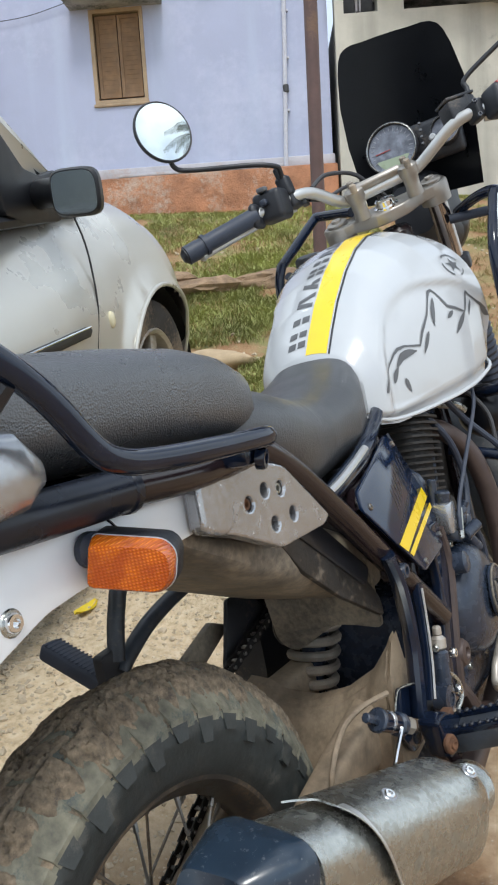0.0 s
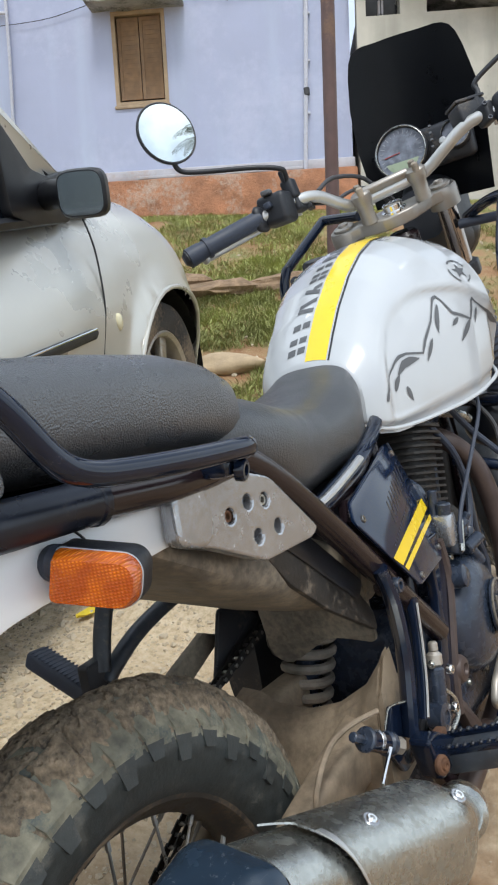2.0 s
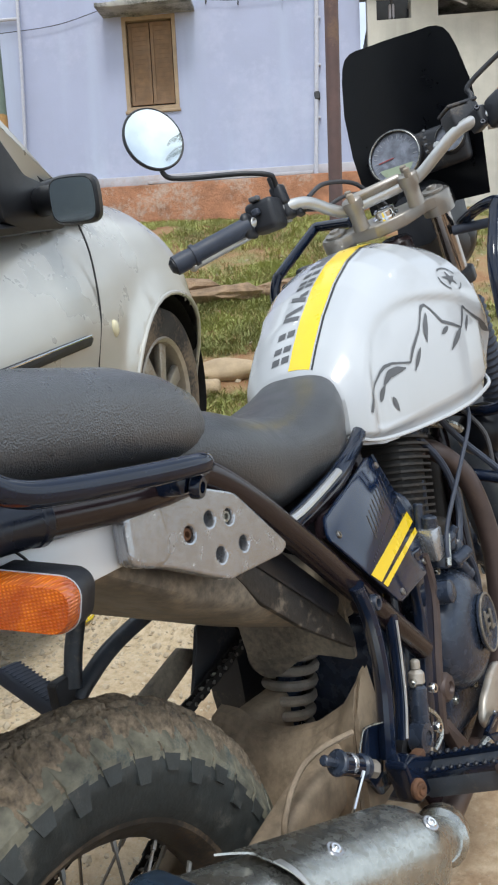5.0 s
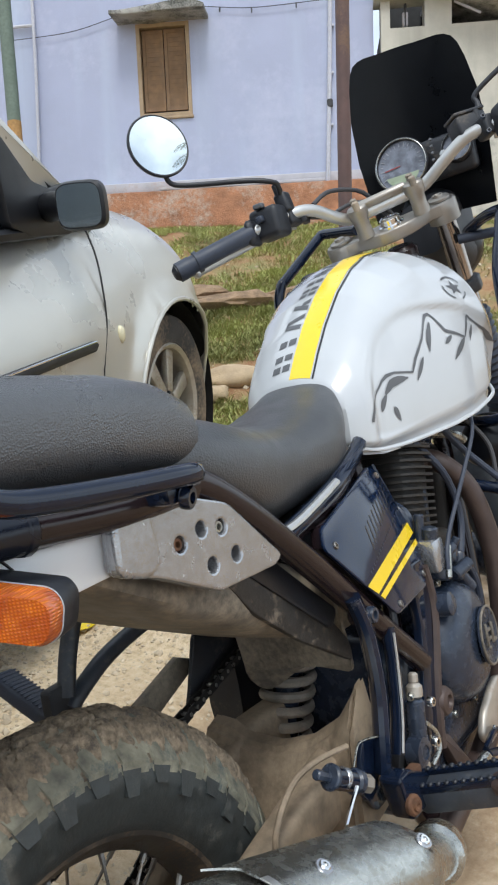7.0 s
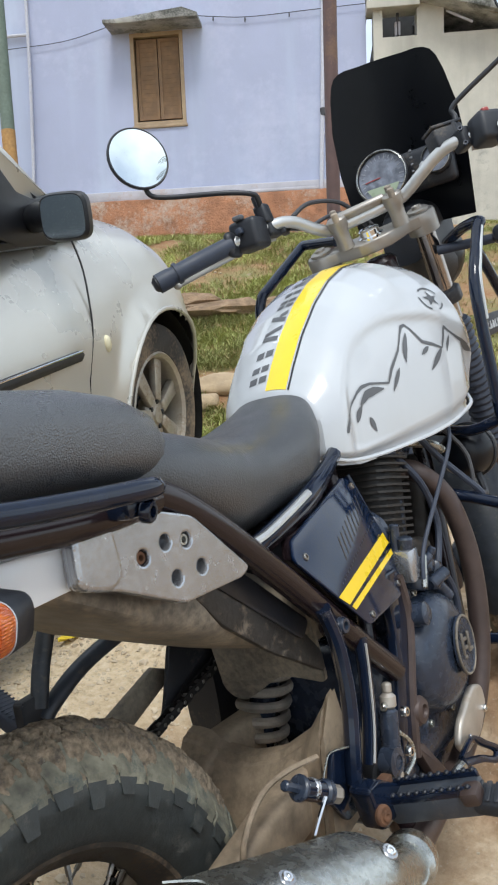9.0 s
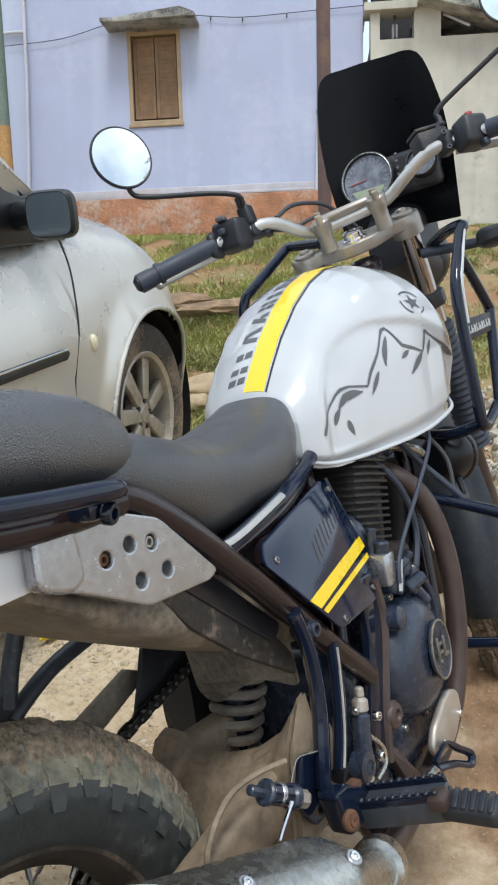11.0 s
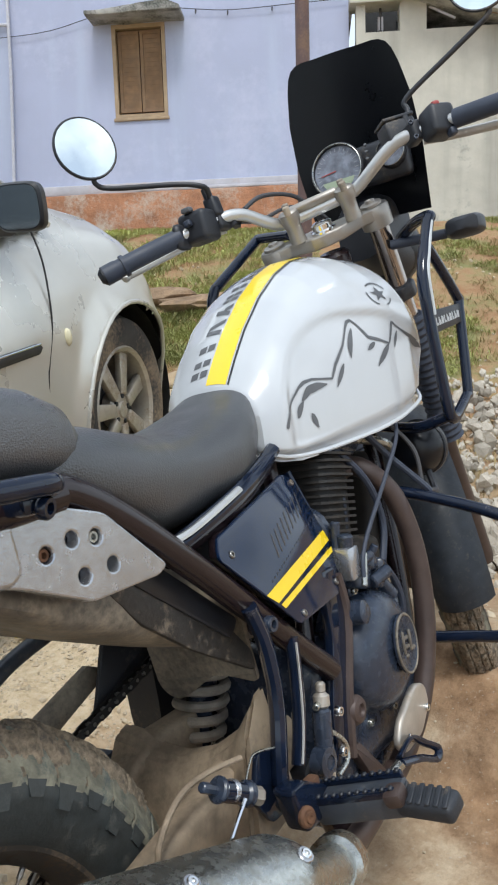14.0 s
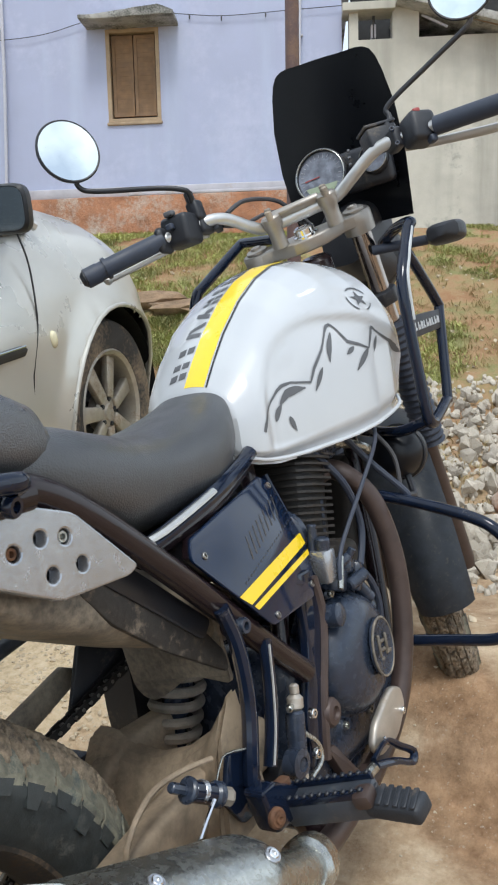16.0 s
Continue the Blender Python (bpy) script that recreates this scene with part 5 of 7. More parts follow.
def indicator(name, origin, s, m, lens_label):
    """A turn signal that looks along -x before m, rounder on its outer side."""
    def ring(x, w, h, round_out, round_in):
        poly, out = [(-w, -h), (w, -h), (w, h), (-w, h)], []
        for i, (y, z) in enumerate(poly):
            r = round_out if y < 0 else round_in
            cy, cz = y - math.copysign(r, y), z - math.copysign(r, z)
            a0 = (180, 270, 0, 90)[i]
            out += [Vector((x, s * (cy + r * math.cos(radians(a0 + 90 * j / 7))), cz + r * math.sin(radians(a0 + 90 * j / 7)))) for j in range(8)]
        return out
    W, H = 0.0340, 0.0212
    b = add(name, add_rings(bmesh.new(), [ring(0.050, W * 0.40, H * 0.5, 0.006, 0.004), ring(0.044, W * 0.78, H * 0.82, 0.012, 0.006), ring(0.028, W * 1.0, H * 1.02, 0.015, 0.006), ring(0.0, W * 1.0, H * 1.02, 0.0165, 0.005), ring(-0.002, W * 0.97, H * 0.98, 0.016, 0.005)]), "plastic", None, "dark grey turn signal housing")
    l = add("lens", add_rings(bmesh.new(), [ring(0.001, W * 0.975, H * 0.98, 0.016, 0.005), ring(-0.007, W * 0.97, H * 0.97, 0.016, 0.005), ring(-0.009, W * 0.965, H * 0.955, 0.016, 0.005), ring(-0.0185, W * 0.93, H * 0.80, 0.014, 0.005), ring(-0.0205, W * 0.90, H * 0.76, 0.013, 0.005)]), "amber", b, lens_label)
    seam = add("lens_seam", tube(ring(-0.0022, W * 0.985, H * 0.99, 0.016, 0.005) + [ring(-0.0022, W * 0.985, H * 0.99, 0.016, 0.005)[0]], 0.0005, 5, 1), "dial_light", b)
    stalk = add("stalk", tube([(0.018, 0.02 * s, 0), (0.02, 0.045 * s, 0.004), (0.03, 0.080 * s, 0.008)], 0.0125, 12, 4), "rubber_grip", b)
    for o in (b, l, stalk, seam):
        o.data.transform(m)
    return b


both(lambda s: indicator("rear_indicator", None, s, Matrix.Translation((-0.052, -0.1715 * s, 0.7500)) @ pose(0, 0, 0, 0, 0, 28 * s) @ pose(0, 0, 0, 15 * s, 0, 0), "amber ribbed lens, dusty"))
both(lambda s: add("stalk_boot", rod((-0.062, -0.132 * s, 0.766), (-0.064, -0.150 * s, 0.765), 0.0145, 18, 0.2), "rubber_grip"))

# -- wheels --
def wheel(name, centre, tyre_r, tyre_w, rim_r, blocks, m=None, label="", drop=0.030):
    m = (m or Matrix()) @ axis_to(centre, (0, 1, 0))
    hw = tyre_w / 2
    w = add(name, lathe([(rim_r + 0.001, -0.034), (rim_r + 0.010, -0.037), (rim_r + 0.011, -0.030), (rim_r - 0.001, -0.022), (rim_r - 0.010, -0.010), (rim_r - 0.010, 0.010), (rim_r - 0.001, 0.022), (rim_r + 0.011, 0.030), (rim_r + 0.010, 0.037), (rim_r + 0.001, 0.034), (rim_r - 0.016, 0.012), (rim_r - 0.016, -0.012), (rim_r + 0.001, -0.034)], m, 56, cap=False), "rim", None, label)
    prof = [(rim_r + 0.004, -0.034), (rim_r + 0.02, -hw * 0.86), (rim_r + 0.05, -hw * 0.98), (tyre_r - drop - 0.016, -hw * 1.0), (tyre_r - drop * 0.93 - 0.006, -hw * 0.93), (tyre_r - drop * 0.50 - 0.0055, -hw * 0.75), (tyre_r - drop * 0.22 - 0.0055, -hw * 0.53), (tyre_r - 0.0060, -hw * 0.25), (tyre_r - 0.0060, hw * 0.25), (tyre_r - drop * 0.22 - 0.0055, hw * 0.53), (tyre_r - drop * 0.50 - 0.0055, hw * 0.75), (tyre_r - drop * 0.93 - 0.006, hw * 0.93), (tyre_r - drop - 0.016, hw * 1.0), (rim_r + 0.05, hw * 0.98), (rim_r + 0.02, hw * 0.86), (rim_r + 0.004, 0.034)]
    # rounded rows of tread blocks with grooves between
    g, bm, relief = random.Random(3), bmesh.new(), bmesh.new()
    shape = [(0.0, 0.23, 0.0, 0.0), (0.27, 0.50, 0.5, 0.0), (0.55, 0.98, 0.0, 0.0)]
    n = blocks

    def crown(t):
        return tyre_r - drop * abs(t) ** 2.4

    for j in range(n):
        for side in (-1, 1):
            for a, b, shift, _ in shape:
                th0 = 2 * math.pi * (j + shift + (0.0 if side > 0 else 0.35)) / n
                dth = 2 * math.pi / n * 0.87
                rake = 0.35 * 2 * math.pi / n
                quad_lo, quad_hi = [], []
                for t, e in ((a, 0), (b, 0), (b, 1), (a, 1)):
                    th = th0 + e * dth + rake * t + g.uniform(-0.004, 0.004)
                    for r_, lst in ((crown(t) - 0.012, quad_lo), (crown(t) + g.uniform(-0.0008, 0.0008), quad_hi)):
                        lst.append(bm.verts.new(m @ Vector((r_ * math.cos(th), r_ * math.sin(th), side * t * hw))))
                faces = [quad_hi] + [[quad_lo[k], quad_lo[(k + 1) % 4], quad_hi[(k + 1) % 4], quad_hi[k]] for k in range(4)]
                for f in faces:
                    bm.faces.new(f if side > 0 else f[::-1])
            # shoulder lugs on the sidewall
            th0 = 2 * math.pi * (j + (0.0 if side > 0 else 0.35) + 0.33) / n
            lo, hi = [], []
            for e, r_ in ((0, tyre_r - drop), (0.62, tyre_r - drop), (0.5, tyre_r - drop - 0.020 - 0.010 * (j % 2)), (0.12, tyre_r - drop - 0.020 - 0.010 * (j % 2))):
                th = th0 + e * 2 * math.pi / n
                lo.append(relief.verts.new(m @ Vector((r_ * math.cos(th), r_ * math.sin(th), side * hw * 0.93))))
                hi.append(relief.verts.new(m @ Vector((r_ * math.cos(th), r_ * math.sin(th), side * (hw * 1.0 + (0.0028 if r_ < tyre_r - drop - 0.01 else -0.002))))))
            for f in [hi] + [[lo[k], lo[(k + 1) % 4], hi[(k + 1) % 4], hi[k]] for k in range(4)]:
                relief.faces.new(f if side > 0 else f[::-1])
    bmesh.ops.recalc_face_normals(relief, faces=list(relief.faces))
    tyre = add("tyre", merge(lathe(prof, m, 72, cap=False), relief), "rubber", w, "dusty black off-road tyre")
    bmesh.ops.recalc_face_normals(bm, faces=list(bm.faces))
    add("tread", bm, "tread", w, "worn blocky tread caked with dry mud", smooth=False)
    hub = add("hub", lathe([(0.025, -0.075), (0.045, -0.07), (0.062, -0.045), (0.062, -0.038), (0.034, -0.03), (0.034, 0.03), (0.062, 0.038), (0.062, 0.045), (0.045, 0.07), (0.025, 0.075)], m, 28), "engine", w)
    for j in range(36):
        side = -1 if j % 2 else 1
        a0 = 2 * math.pi * j / 36
        a1 = a0 + (0.62 if (j // 2) % 2 else -0.62)
        p = m @ Vector((0.056 * math.cos(a1), 0.056 * math.sin(a1), side * 0.042))
        q = m @ Vector(((rim_r - 0.014) * math.cos(a0), (rim_r - 0.014) * math.sin(a0), side * 0.006))
        add("spoke", tube([p, q], 0.0019, 6, 1), "spoke", w)
        add("spoke_nipple", tube([q, q.lerp(p, 0.09)], 0.0032, 6, 1), "spoke", w)
    return w, m


REAR = (0.036, -0.006, 0.277)
rear, rear_m = wheel("rear_wheel", REAR, 0.323, 0.112, 0.206, 40, None, "black spoked rear wheel with a muddy tyre", 0.044)


def mud_clods(m, parent, tyre_r, hw, lean, spread, thick, mid, wide, drop, seed, label, material="clod"):
    """Dry cracked mud packed along a tyre's crown."""
    bm = bmesh.new()
    n_a, n_t = 420, 60
    up_l = m.inverted().to_3x3() @ Vector((lean, 0, 1))
    up_a = math.atan2(up_l.y, up_l.x)
    grid = []
    for i in range(n_a + 1):
        th = up_a + radians(spread) * (i / n_a - 0.5) * 2
        row = []
        for j in range(n_t + 1):
            t = -1 + 2 * j / n_t
            p = Vector((th * 6, t * 1.6, seed))
            k = 0.7 * noise.noise(p) + 0.5 * noise.noise(p * 2.7) + 0.20 * noise.noise(p * 7) + 0.13 * noise.noise(p * 15) + 0.10 * noise.noise(p * 33)
            lane = sum(t > e + 0.05 * noise.noise(Vector((th * 9, e * 5, seed))) for e in (-0.42, -0.05, 0.35, 0.7))
            along = th * 20 / math.pi + 0.5 * (lane % 2) + 0.35 * t + 0.22 * noise.noise(p * 1.3)
            gap = abs(along % 1 - 0.5)
            side = min(abs(t - e - 0.05 * noise.noise(Vector((th * 9, e * 5, seed)))) for e in (-0.42, -0.05, 0.35, 0.7))
            step = 0.5 * noise.noise(Vector((math.floor(along - 0.5) * 3.7, lane * 5.3, seed)))
            crack = 1.5 * max(0.0, 1 - (0.5 - gap) / 0.09) + 1.2 * max(0.0, 1 - side / 0.04) + 0.8 * max(0.0, 1 - abs(noise.noise(p * 4.3 + Vector((1, 9, 4)))) / 0.06)
            ragged = abs(t) * (1 + 0.25 * noise.noise(Vector((th * 22, 7 if t > 0 else 3, seed))))
            lump = thick * (0.55 + 0.7 * k + step) - 0.95 * thick * crack - 3.2 * thick * max(0.0, ragged - 0.72) / 0.28
            r = tyre_r - drop * abs(mid + t * wide) ** 2.4 + max(lump, -0.007)
            row.append(bm.verts.new(m @ Vector((r * math.cos(th), r * math.sin(th), (mid + t * wide) * hw))))
        grid.append(row)
    for a, b in zip(grid, grid[1:]):
        for j in range(n_t):
            bm.faces.new((a[j], a[j + 1], b[j + 1], b[j]))
    bmesh.ops.recalc_face_normals(bm, faces=list(bm.faces))
    add("caked_mud", bm, material, parent, label)


mud_clods(rear_m, rear, 0.3240, 0.056, -0.35, 85, 0.0060, 0.02, 0.98, 0.044, 0.5, "brown dry mud caked on the tread")
mud_clods(rear_m, rear, 0.3186, 0.056, -0.35, 85, 0.0022, -0.42, 0.55, 0.044, 7.7, "thin dusty mud filling the outer grooves", "tread")
add("brake_disc", lathe([(0.06, -0.080), (0.12, -0.080), (0.12, -0.076), (0.06, -0.076)], rear_m, 40), "steel", rear)
add("sprocket", lathe([(0.03, 0.078), (0.084, 0.078), (0.084, 0.084), (0.03, 0.084)], rear_m, 40), "chain", rear)
for j in range(40):
    a = 2 * math.pi * j / 40
    p = rear_m @ Vector((0.084 * math.cos(a), 0.084 * math.sin(a), 0.081))
    add("sprocket_tooth", rbox((0.008, 0.005, 0.008), Matrix.Translation(p), 0.001, None, 1), "chain", rear)


def chain_run():
    """The roller chain, link after link."""
    def run(a, b):
        a, b = Vector(a), Vector(b)
        n = int((b - a).length / 0.0159)
        way = (b - a).normalized()
        turn = way.to_track_quat("X", "Z").to_matrix().to_4x4()
        for j in range(n):
            p = a + way * 0.0159 * j
            yield Matrix.Translation(p) @ turn, j
    c = add("drive_chain", rod((0.56, 0.098, 0.478), (0.56, 0.112, 0.478), 0.035, 20), "chain", None, "oily drive chain and sprocket")
    for a, b in (((0.045, 0.108, 0.374), (0.55, 0.108, 0.514)), ((0.045, 0.108, 0.205), (0.33, 0.108, 0.3685))):
        bm, pins = None, None
        for m, j in run(a, b):
            w = 0.016 if j % 2 else 0.011
            for s in (-1, 1):
                bm = rbox((0.0195, 0.0016, 0.012), m @ Matrix.Translation((0.008, s * w / 2, 0)), 0.0, bm)
            pins = rod(m @ Vector((0, -0.010, 0)), m @ Vector((0, 0.010, 0)), 0.0030, 6, 0.05, pins)
        add("chain_run", bm, "chain", c, smooth=False)
        add("roller_run", pins, "spoke", c)


chain_run()
add("chain_case", slab(rounded([(0.447, 0.558), (0.418, 0.484), (0.408, 0.463), (0.440, 0.468), (0.559, 0.500), (0.559, 0.545)], 0.008), 0.126, 0.134, 0.003), "plastic", None, "black plastic chain case")
add("gear_cover", loft([(0.60, 0.225, 0.035, 0.33, 0.50), (0.64, 0.225, 0.045, 0.32, 0.51), (0.70, 0.22, 0.045, 0.32, 0.50)], 20, 3.2), "plastic", None, "dark cover on the left flank")
# chain guard strip, side stand and left pillion peg
add("chain_guard", slab([(0.441, 0.524), (0.487, 0.504), (0.352, 0.449), (0.296, 0.474)], 0.160, 0.172, 0.002), "tray", None, "dusty flat chain guard")
left = add("pillion_hanger", tube([(0.255, 0.145, 0.79), (0.276, 0.165, 0.66), (0.270, 0.172, 0.626), (0.254, 0.172, 0.588), (0.242, 0.172, 0.545)], 0.0122, 10, 5), "guard_plastic", None, "matt black tubular pillion peg hanger")
add("hanger_brace", tube([(0.48, 0.150, 0.61), (0.409, 0.172, 0.592), (0.321, 0.172, 0.571), (0.262, 0.172, 0.542), (0.245, 0.172, 0.528)], 0.0122, 10, 5), "guard_plastic", left)
add("hanger_plate", slab(rounded([(0.212, 0.562), (0.250, 0.565), (0.262, 0.515), (0.212, 0.512)], 0.006), 0.168, 0.186, 0.003), "plastic", left)
peg = rbox((0.036, 0.115, 0.026), Matrix.Translation((0.232, 0.236, 0.542)) @ pose(0, 0, 0, 27, 4, 3), 0.007, None, 3)
add("pillion_peg", peg, "rubber_grip", left, "ribbed black rubber peg")
for j in range(15):
    add("peg_rib", rbox((0.034, 0.0034, 0.002), Matrix.Translation((0.232, 0.236, 0.542)) @ pose(0, 0, 0, 27, 4, 3) @ Matrix.Translation((0, -0.049 + j * 0.007, 0.0125)), 0.0009, None, 1), "rubber_grip", left)
right_h = add("pillion_hanger", tube([(0.430, -0.155, 0.614), (0.4446, -0.157, 0.570), (0.450, -0.157, 0.519), (0.447, -0.157, 0.477), (0.437, -0.157, 0.436), (0.428, -0.156, 0.395)], 0.0150, 10, 5, flat=0.7), "gloss", None, "black curved pillion peg hanger tube")
add("hanger_brace", tube([(0.514, -0.150, 0.548), (0.507, -0.151, 0.49), (0.495, -0.152, 0.44), (0.476, -0.153, 0.395)], 0.0115, 10, 5, flat=0.8), "gloss", right_h, "black brace tube with worn bright edge")
add("edge_wear", tube([(0.508, -0.1605, 0.543), (0.500, -0.1615, 0.49), (0.488, -0.1625, 0.44), (0.471, -0.1635, 0.40)], 0.0018, 6, 5), "bar", right_h)
add("frame_bolt", bolt((0.462, -0.153, 0.582), (0, -1, 0), 0.011, 0.012), "engine")
add("frame_bolt", rod((0.462, -0.13, 0.582), (0.462, -0.155, 0.582), 0.014, 14), "frame")

# -- under tray, inner mudguard, shock, swingarm --
add("under_tray", loft([(0.060, 0, 0.100, 0.738, 0.755), (0.085, 0, 0.110, 0.720, 0.75), (0.125, 0, 0.113, 0.697, 0.735), (0.20, 0, 0.112, 0.655, 0.715), (0.30, 0, 0.106, 0.612, 0.70), (0.38, 0, 0.100, 0.578, 0.685), (0.46, 0, 0.096, 0.550, 0.65), (0.54, 0, 0.09, 0.53, 0.62)], 28, 3.4), "tray", None, "mud-splashed plastic under tray")
add("splash_plate", slab(rounded([(0.252, 0.686), (0.300, 0.690), (0.343, 0.676), (0.40, 0.634), (0.482, 0.542), (0.485, 0.512), (0.373, 0.578), (0.294, 0.637)], 0.012), -0.099, -0.1095, 0.003), "splash", None, "dark dirt-speckled splash plate under the frame")


def inner_guard():
    """Curved mudguard plate ahead of the rear tyre, cut round the spring."""
    bm = bmesh.new()
    poly = [(0.092, 0.60), (0.096, 0.470), (0.086, 0.452), (0.070, 0.446), (0.05, 0.455), (0.02, 0.474), (-0.010, 0.490), (-0.05, 0.489), (-0.092, 0.487), (-0.10, 0.60)]
    f = [[], []]
    for k, off in enumerate((0.0, 0.006)):
        f[k] = [bm.verts.new((0.515 + off + 0.25 * (z - 0.5) ** 2 - 1.2 * (y - 0.01) ** 2 - 0.25 * (z - 0.5), y, z)) for y, z in rounded(poly, 0.014)]
    bm.faces.new(f[0]), bm.faces.new(f[1][::-1])
    n = len(f[0])
    for j in range(n):
        bm.faces.new((f[0][j], f[0][(j + 1) % n], f[1][(j + 1) % n], f[1][j]))
    bmesh.ops.recalc_face_normals(bm, faces=list(bm.faces))
    add("inner_mudguard", bm, "tray", None, "muddy inner mudguard plate", smooth=False)


inner_guard()


def shock():
    lo, hi = Vector((0.545, 0.078, 0.355)), Vector((0.590, 0.044, 0.555))
    way = (hi - lo).normalized()
    side = way.orthogonal().normalized()
    up = way.cross(side)
    helix = [lo + way * (0.20 * t / 108) + 0.036 * (math.cos(2 * math.pi * t / 12) * side + math.sin(2 * math.pi * t / 12) * up) for t in range(109)]
    s = add("shock_absorber", tube([lo - way * 0.03, hi], 0.022, 14, 2), "engine", None, "dusty rear shock absorber")
    add("coil_spring", tube(helix, 0.0078, 8, 2), "spring", s, "dusty coil spring")
    add("spring_seat", rod(lo - way * 0.012, lo, 0.052, 24), "engine", s)


shock()


def swingarm():
    s = add("swingarm", loft([(-0.004, -0.088, 0.016, 0.255, 0.299), (0.06, -0.088, 0.018, 0.262, 0.310), (0.20, -0.088, 0.020, 0.315, 0.375), (0.34, -0.086, 0.022, 0.335, 0.405), (0.46, -0.082, 0.024, 0.345, 0.425), (0.55, -0.080, 0.024, 0.355, 0.425)], 18, 5), "swing", None, "mud-coated steel swingarm")
    add("arm", loft([(-0.004, 0.088, 0.016, 0.255, 0.299), (0.06, 0.088, 0.016, 0.252, 0.292), (0.165, 0.088, 0.015, 0.246, 0.284), (0.25, 0.088, 0.016, 0.268, 0.318), (0.34, 0.086, 0.020, 0.305, 0.370), (0.46, 0.082, 0.024, 0.345, 0.425), (0.55, 0.080, 0.024, 0.355, 0.425)], 18, 5), "swing", s)
    # bridge, scooped for the spring
    bm, rows = bmesh.new(), []
    for j in range(25):
        y = -0.134 + 0.259 * j / 24
        top = lerp_list([-0.134, -0.123, -0.092, -0.046, 0.008, 0.056, 0.083, 0.12], [0.512, 0.492, 0.452, 0.424, 0.411, 0.416, 0.432, 0.438], y)
        rows.append([bm.verts.new((x, y, z)) for x, z in ((0.388, 0.31), (0.405, top - 0.050), (0.432, top - 0.008), (0.462, top), (0.500, 0.33))])
    for a, b in zip(rows, rows[1:]):
        for k in range(5):
            bm.faces.new((a[k], a[(k + 1) % 5], b[(k + 1) % 5], b[k]))
    bm.faces.new(rows[0]), bm.faces.new(rows[-1][::-1])
    bmesh.ops.recalc_face_normals(bm, faces=list(bm.faces))
    bmesh.ops.bevel(bm, geom=[e for e in bm.edges if e.calc_face_angle(0) > 0.5], offset=0.008, segments=2, affect="EDGES")
    add("bridge", bm, "swing", s, "mud-coated swingarm bridge")
    add("pivot", rod((0.56, -0.12, 0.335), (0.56, 0.12, 0.335), 0.022, 20), "plastic", s)
    add("axle", rod((0.036, -0.118, 0.277), (0.036, 0.118, 0.277), 0.012, 14), "steel", s)
    add("axle_nut", rod((0.036, -0.125, 0.277), (0.036, -0.110, 0.277), 0.018, 6), "steel", s)
    add("hose", tube([(0.385, -0.138, 0.446), (0.340, -0.126, 0.449), (0.301, -0.120, 0.446), (0.274, -0.117, 0.431), (0.256, -0.116, 0.413), (0.248, -0.115, 0.396), (0.243, -0.112, 0.35)], 0.0036, 8, 5), "swing", s, "mud-coated brake hose")


swingarm()
# brake-lamp switch on its bracket
add("hanger_bracket", slab(rounded([(0.408, 0.442), (0.458, 0.426), (0.468, 0.352), (0.415, 0.350), (0.386, 0.390)], 0.008), -0.138, -0.146, 0.002), "gloss", None, "dark blue-black peg bracket plate")
sw = add("brake_switch", rod((0.322, -0.152, 0.440), (0.356, -0.158, 0.420), 0.0125, 18, 0.15), "gloss", None, "brake lamp switch and linkage")
add("switch_collar", rod((0.352, -0.158, 0.422), (0.364, -0.160, 0.415), 0.0150, 18, 0.1), "engine", sw)
add("switch_nut", rod((0.360, -0.162, 0.417), (0.372, -0.172, 0.410), 0.0105, 6), "spring", sw)
add("switch_body", rod((0.334, -0.154, 0.434), (0.344, -0.156, 0.428), 0.0131, 16), "alloy", sw)
add("switch_flange", rod((0.318, -0.151, 0.443), (0.324, -0.152, 0.439), 0.0150, 18), "engine", sw)
add("switch_tip", rod((0.298, -0.148, 0.455), (0.320, -0.151, 0.441), 0.0062, 8), "engine", sw)
add("pull_rod", tube([(0.340, -0.172, 0.424), (0.315, -0.170, 0.402), (0.276, -0.167, 0.362)], 0.0024, 6, 4), "chrome", sw)
add("switch_arm", tube([(0.362, -0.150, 0.412), (0.382, -0.150, 0.438), (0.396, -0.152, 0.448), (0.432, -0.160, 0.440)], 0.0013, 6, 4), "steel", sw)

# -- exhaust --
EX_A, EX_B = Vector((-0.20, -0.113, 0.493)), Vector((0.375, -0.224, 0.320))
ex_way = (EX_B - EX_A).normalized()
EL = 0.560
EX_UP = (Vector((0, 0, 1)) - ex_way * ex_way.z).normalized()
EX_OUT = ex_way.cross(EX_UP)
EX_OUT = EX_OUT if EX_OUT.y < 0 else -EX_OUT


def can_at(psi, h, r, square=2.7):
    """A point of the silencer's squarish skin: psi degrees from its top towards the outer side."""
    a = radians(psi - 8)
    k = (abs(math.cos(a)) ** square + abs(math.sin(a)) ** square) ** (-1 / square)
    d = EX_UP * math.cos(radians(psi)) + EX_OUT * math.sin(radians(psi))
    return EX_A + ex_way * h + d * (r * k), d


def can(profile, square=2.7, n=48, slant=0.0):
    return add_rings(bmesh.new(), [[can_at(360 * j / n, h + slant * math.sin(radians(360 * j / n)), r, square)[0] for j in range(n)] for r, h in profile])


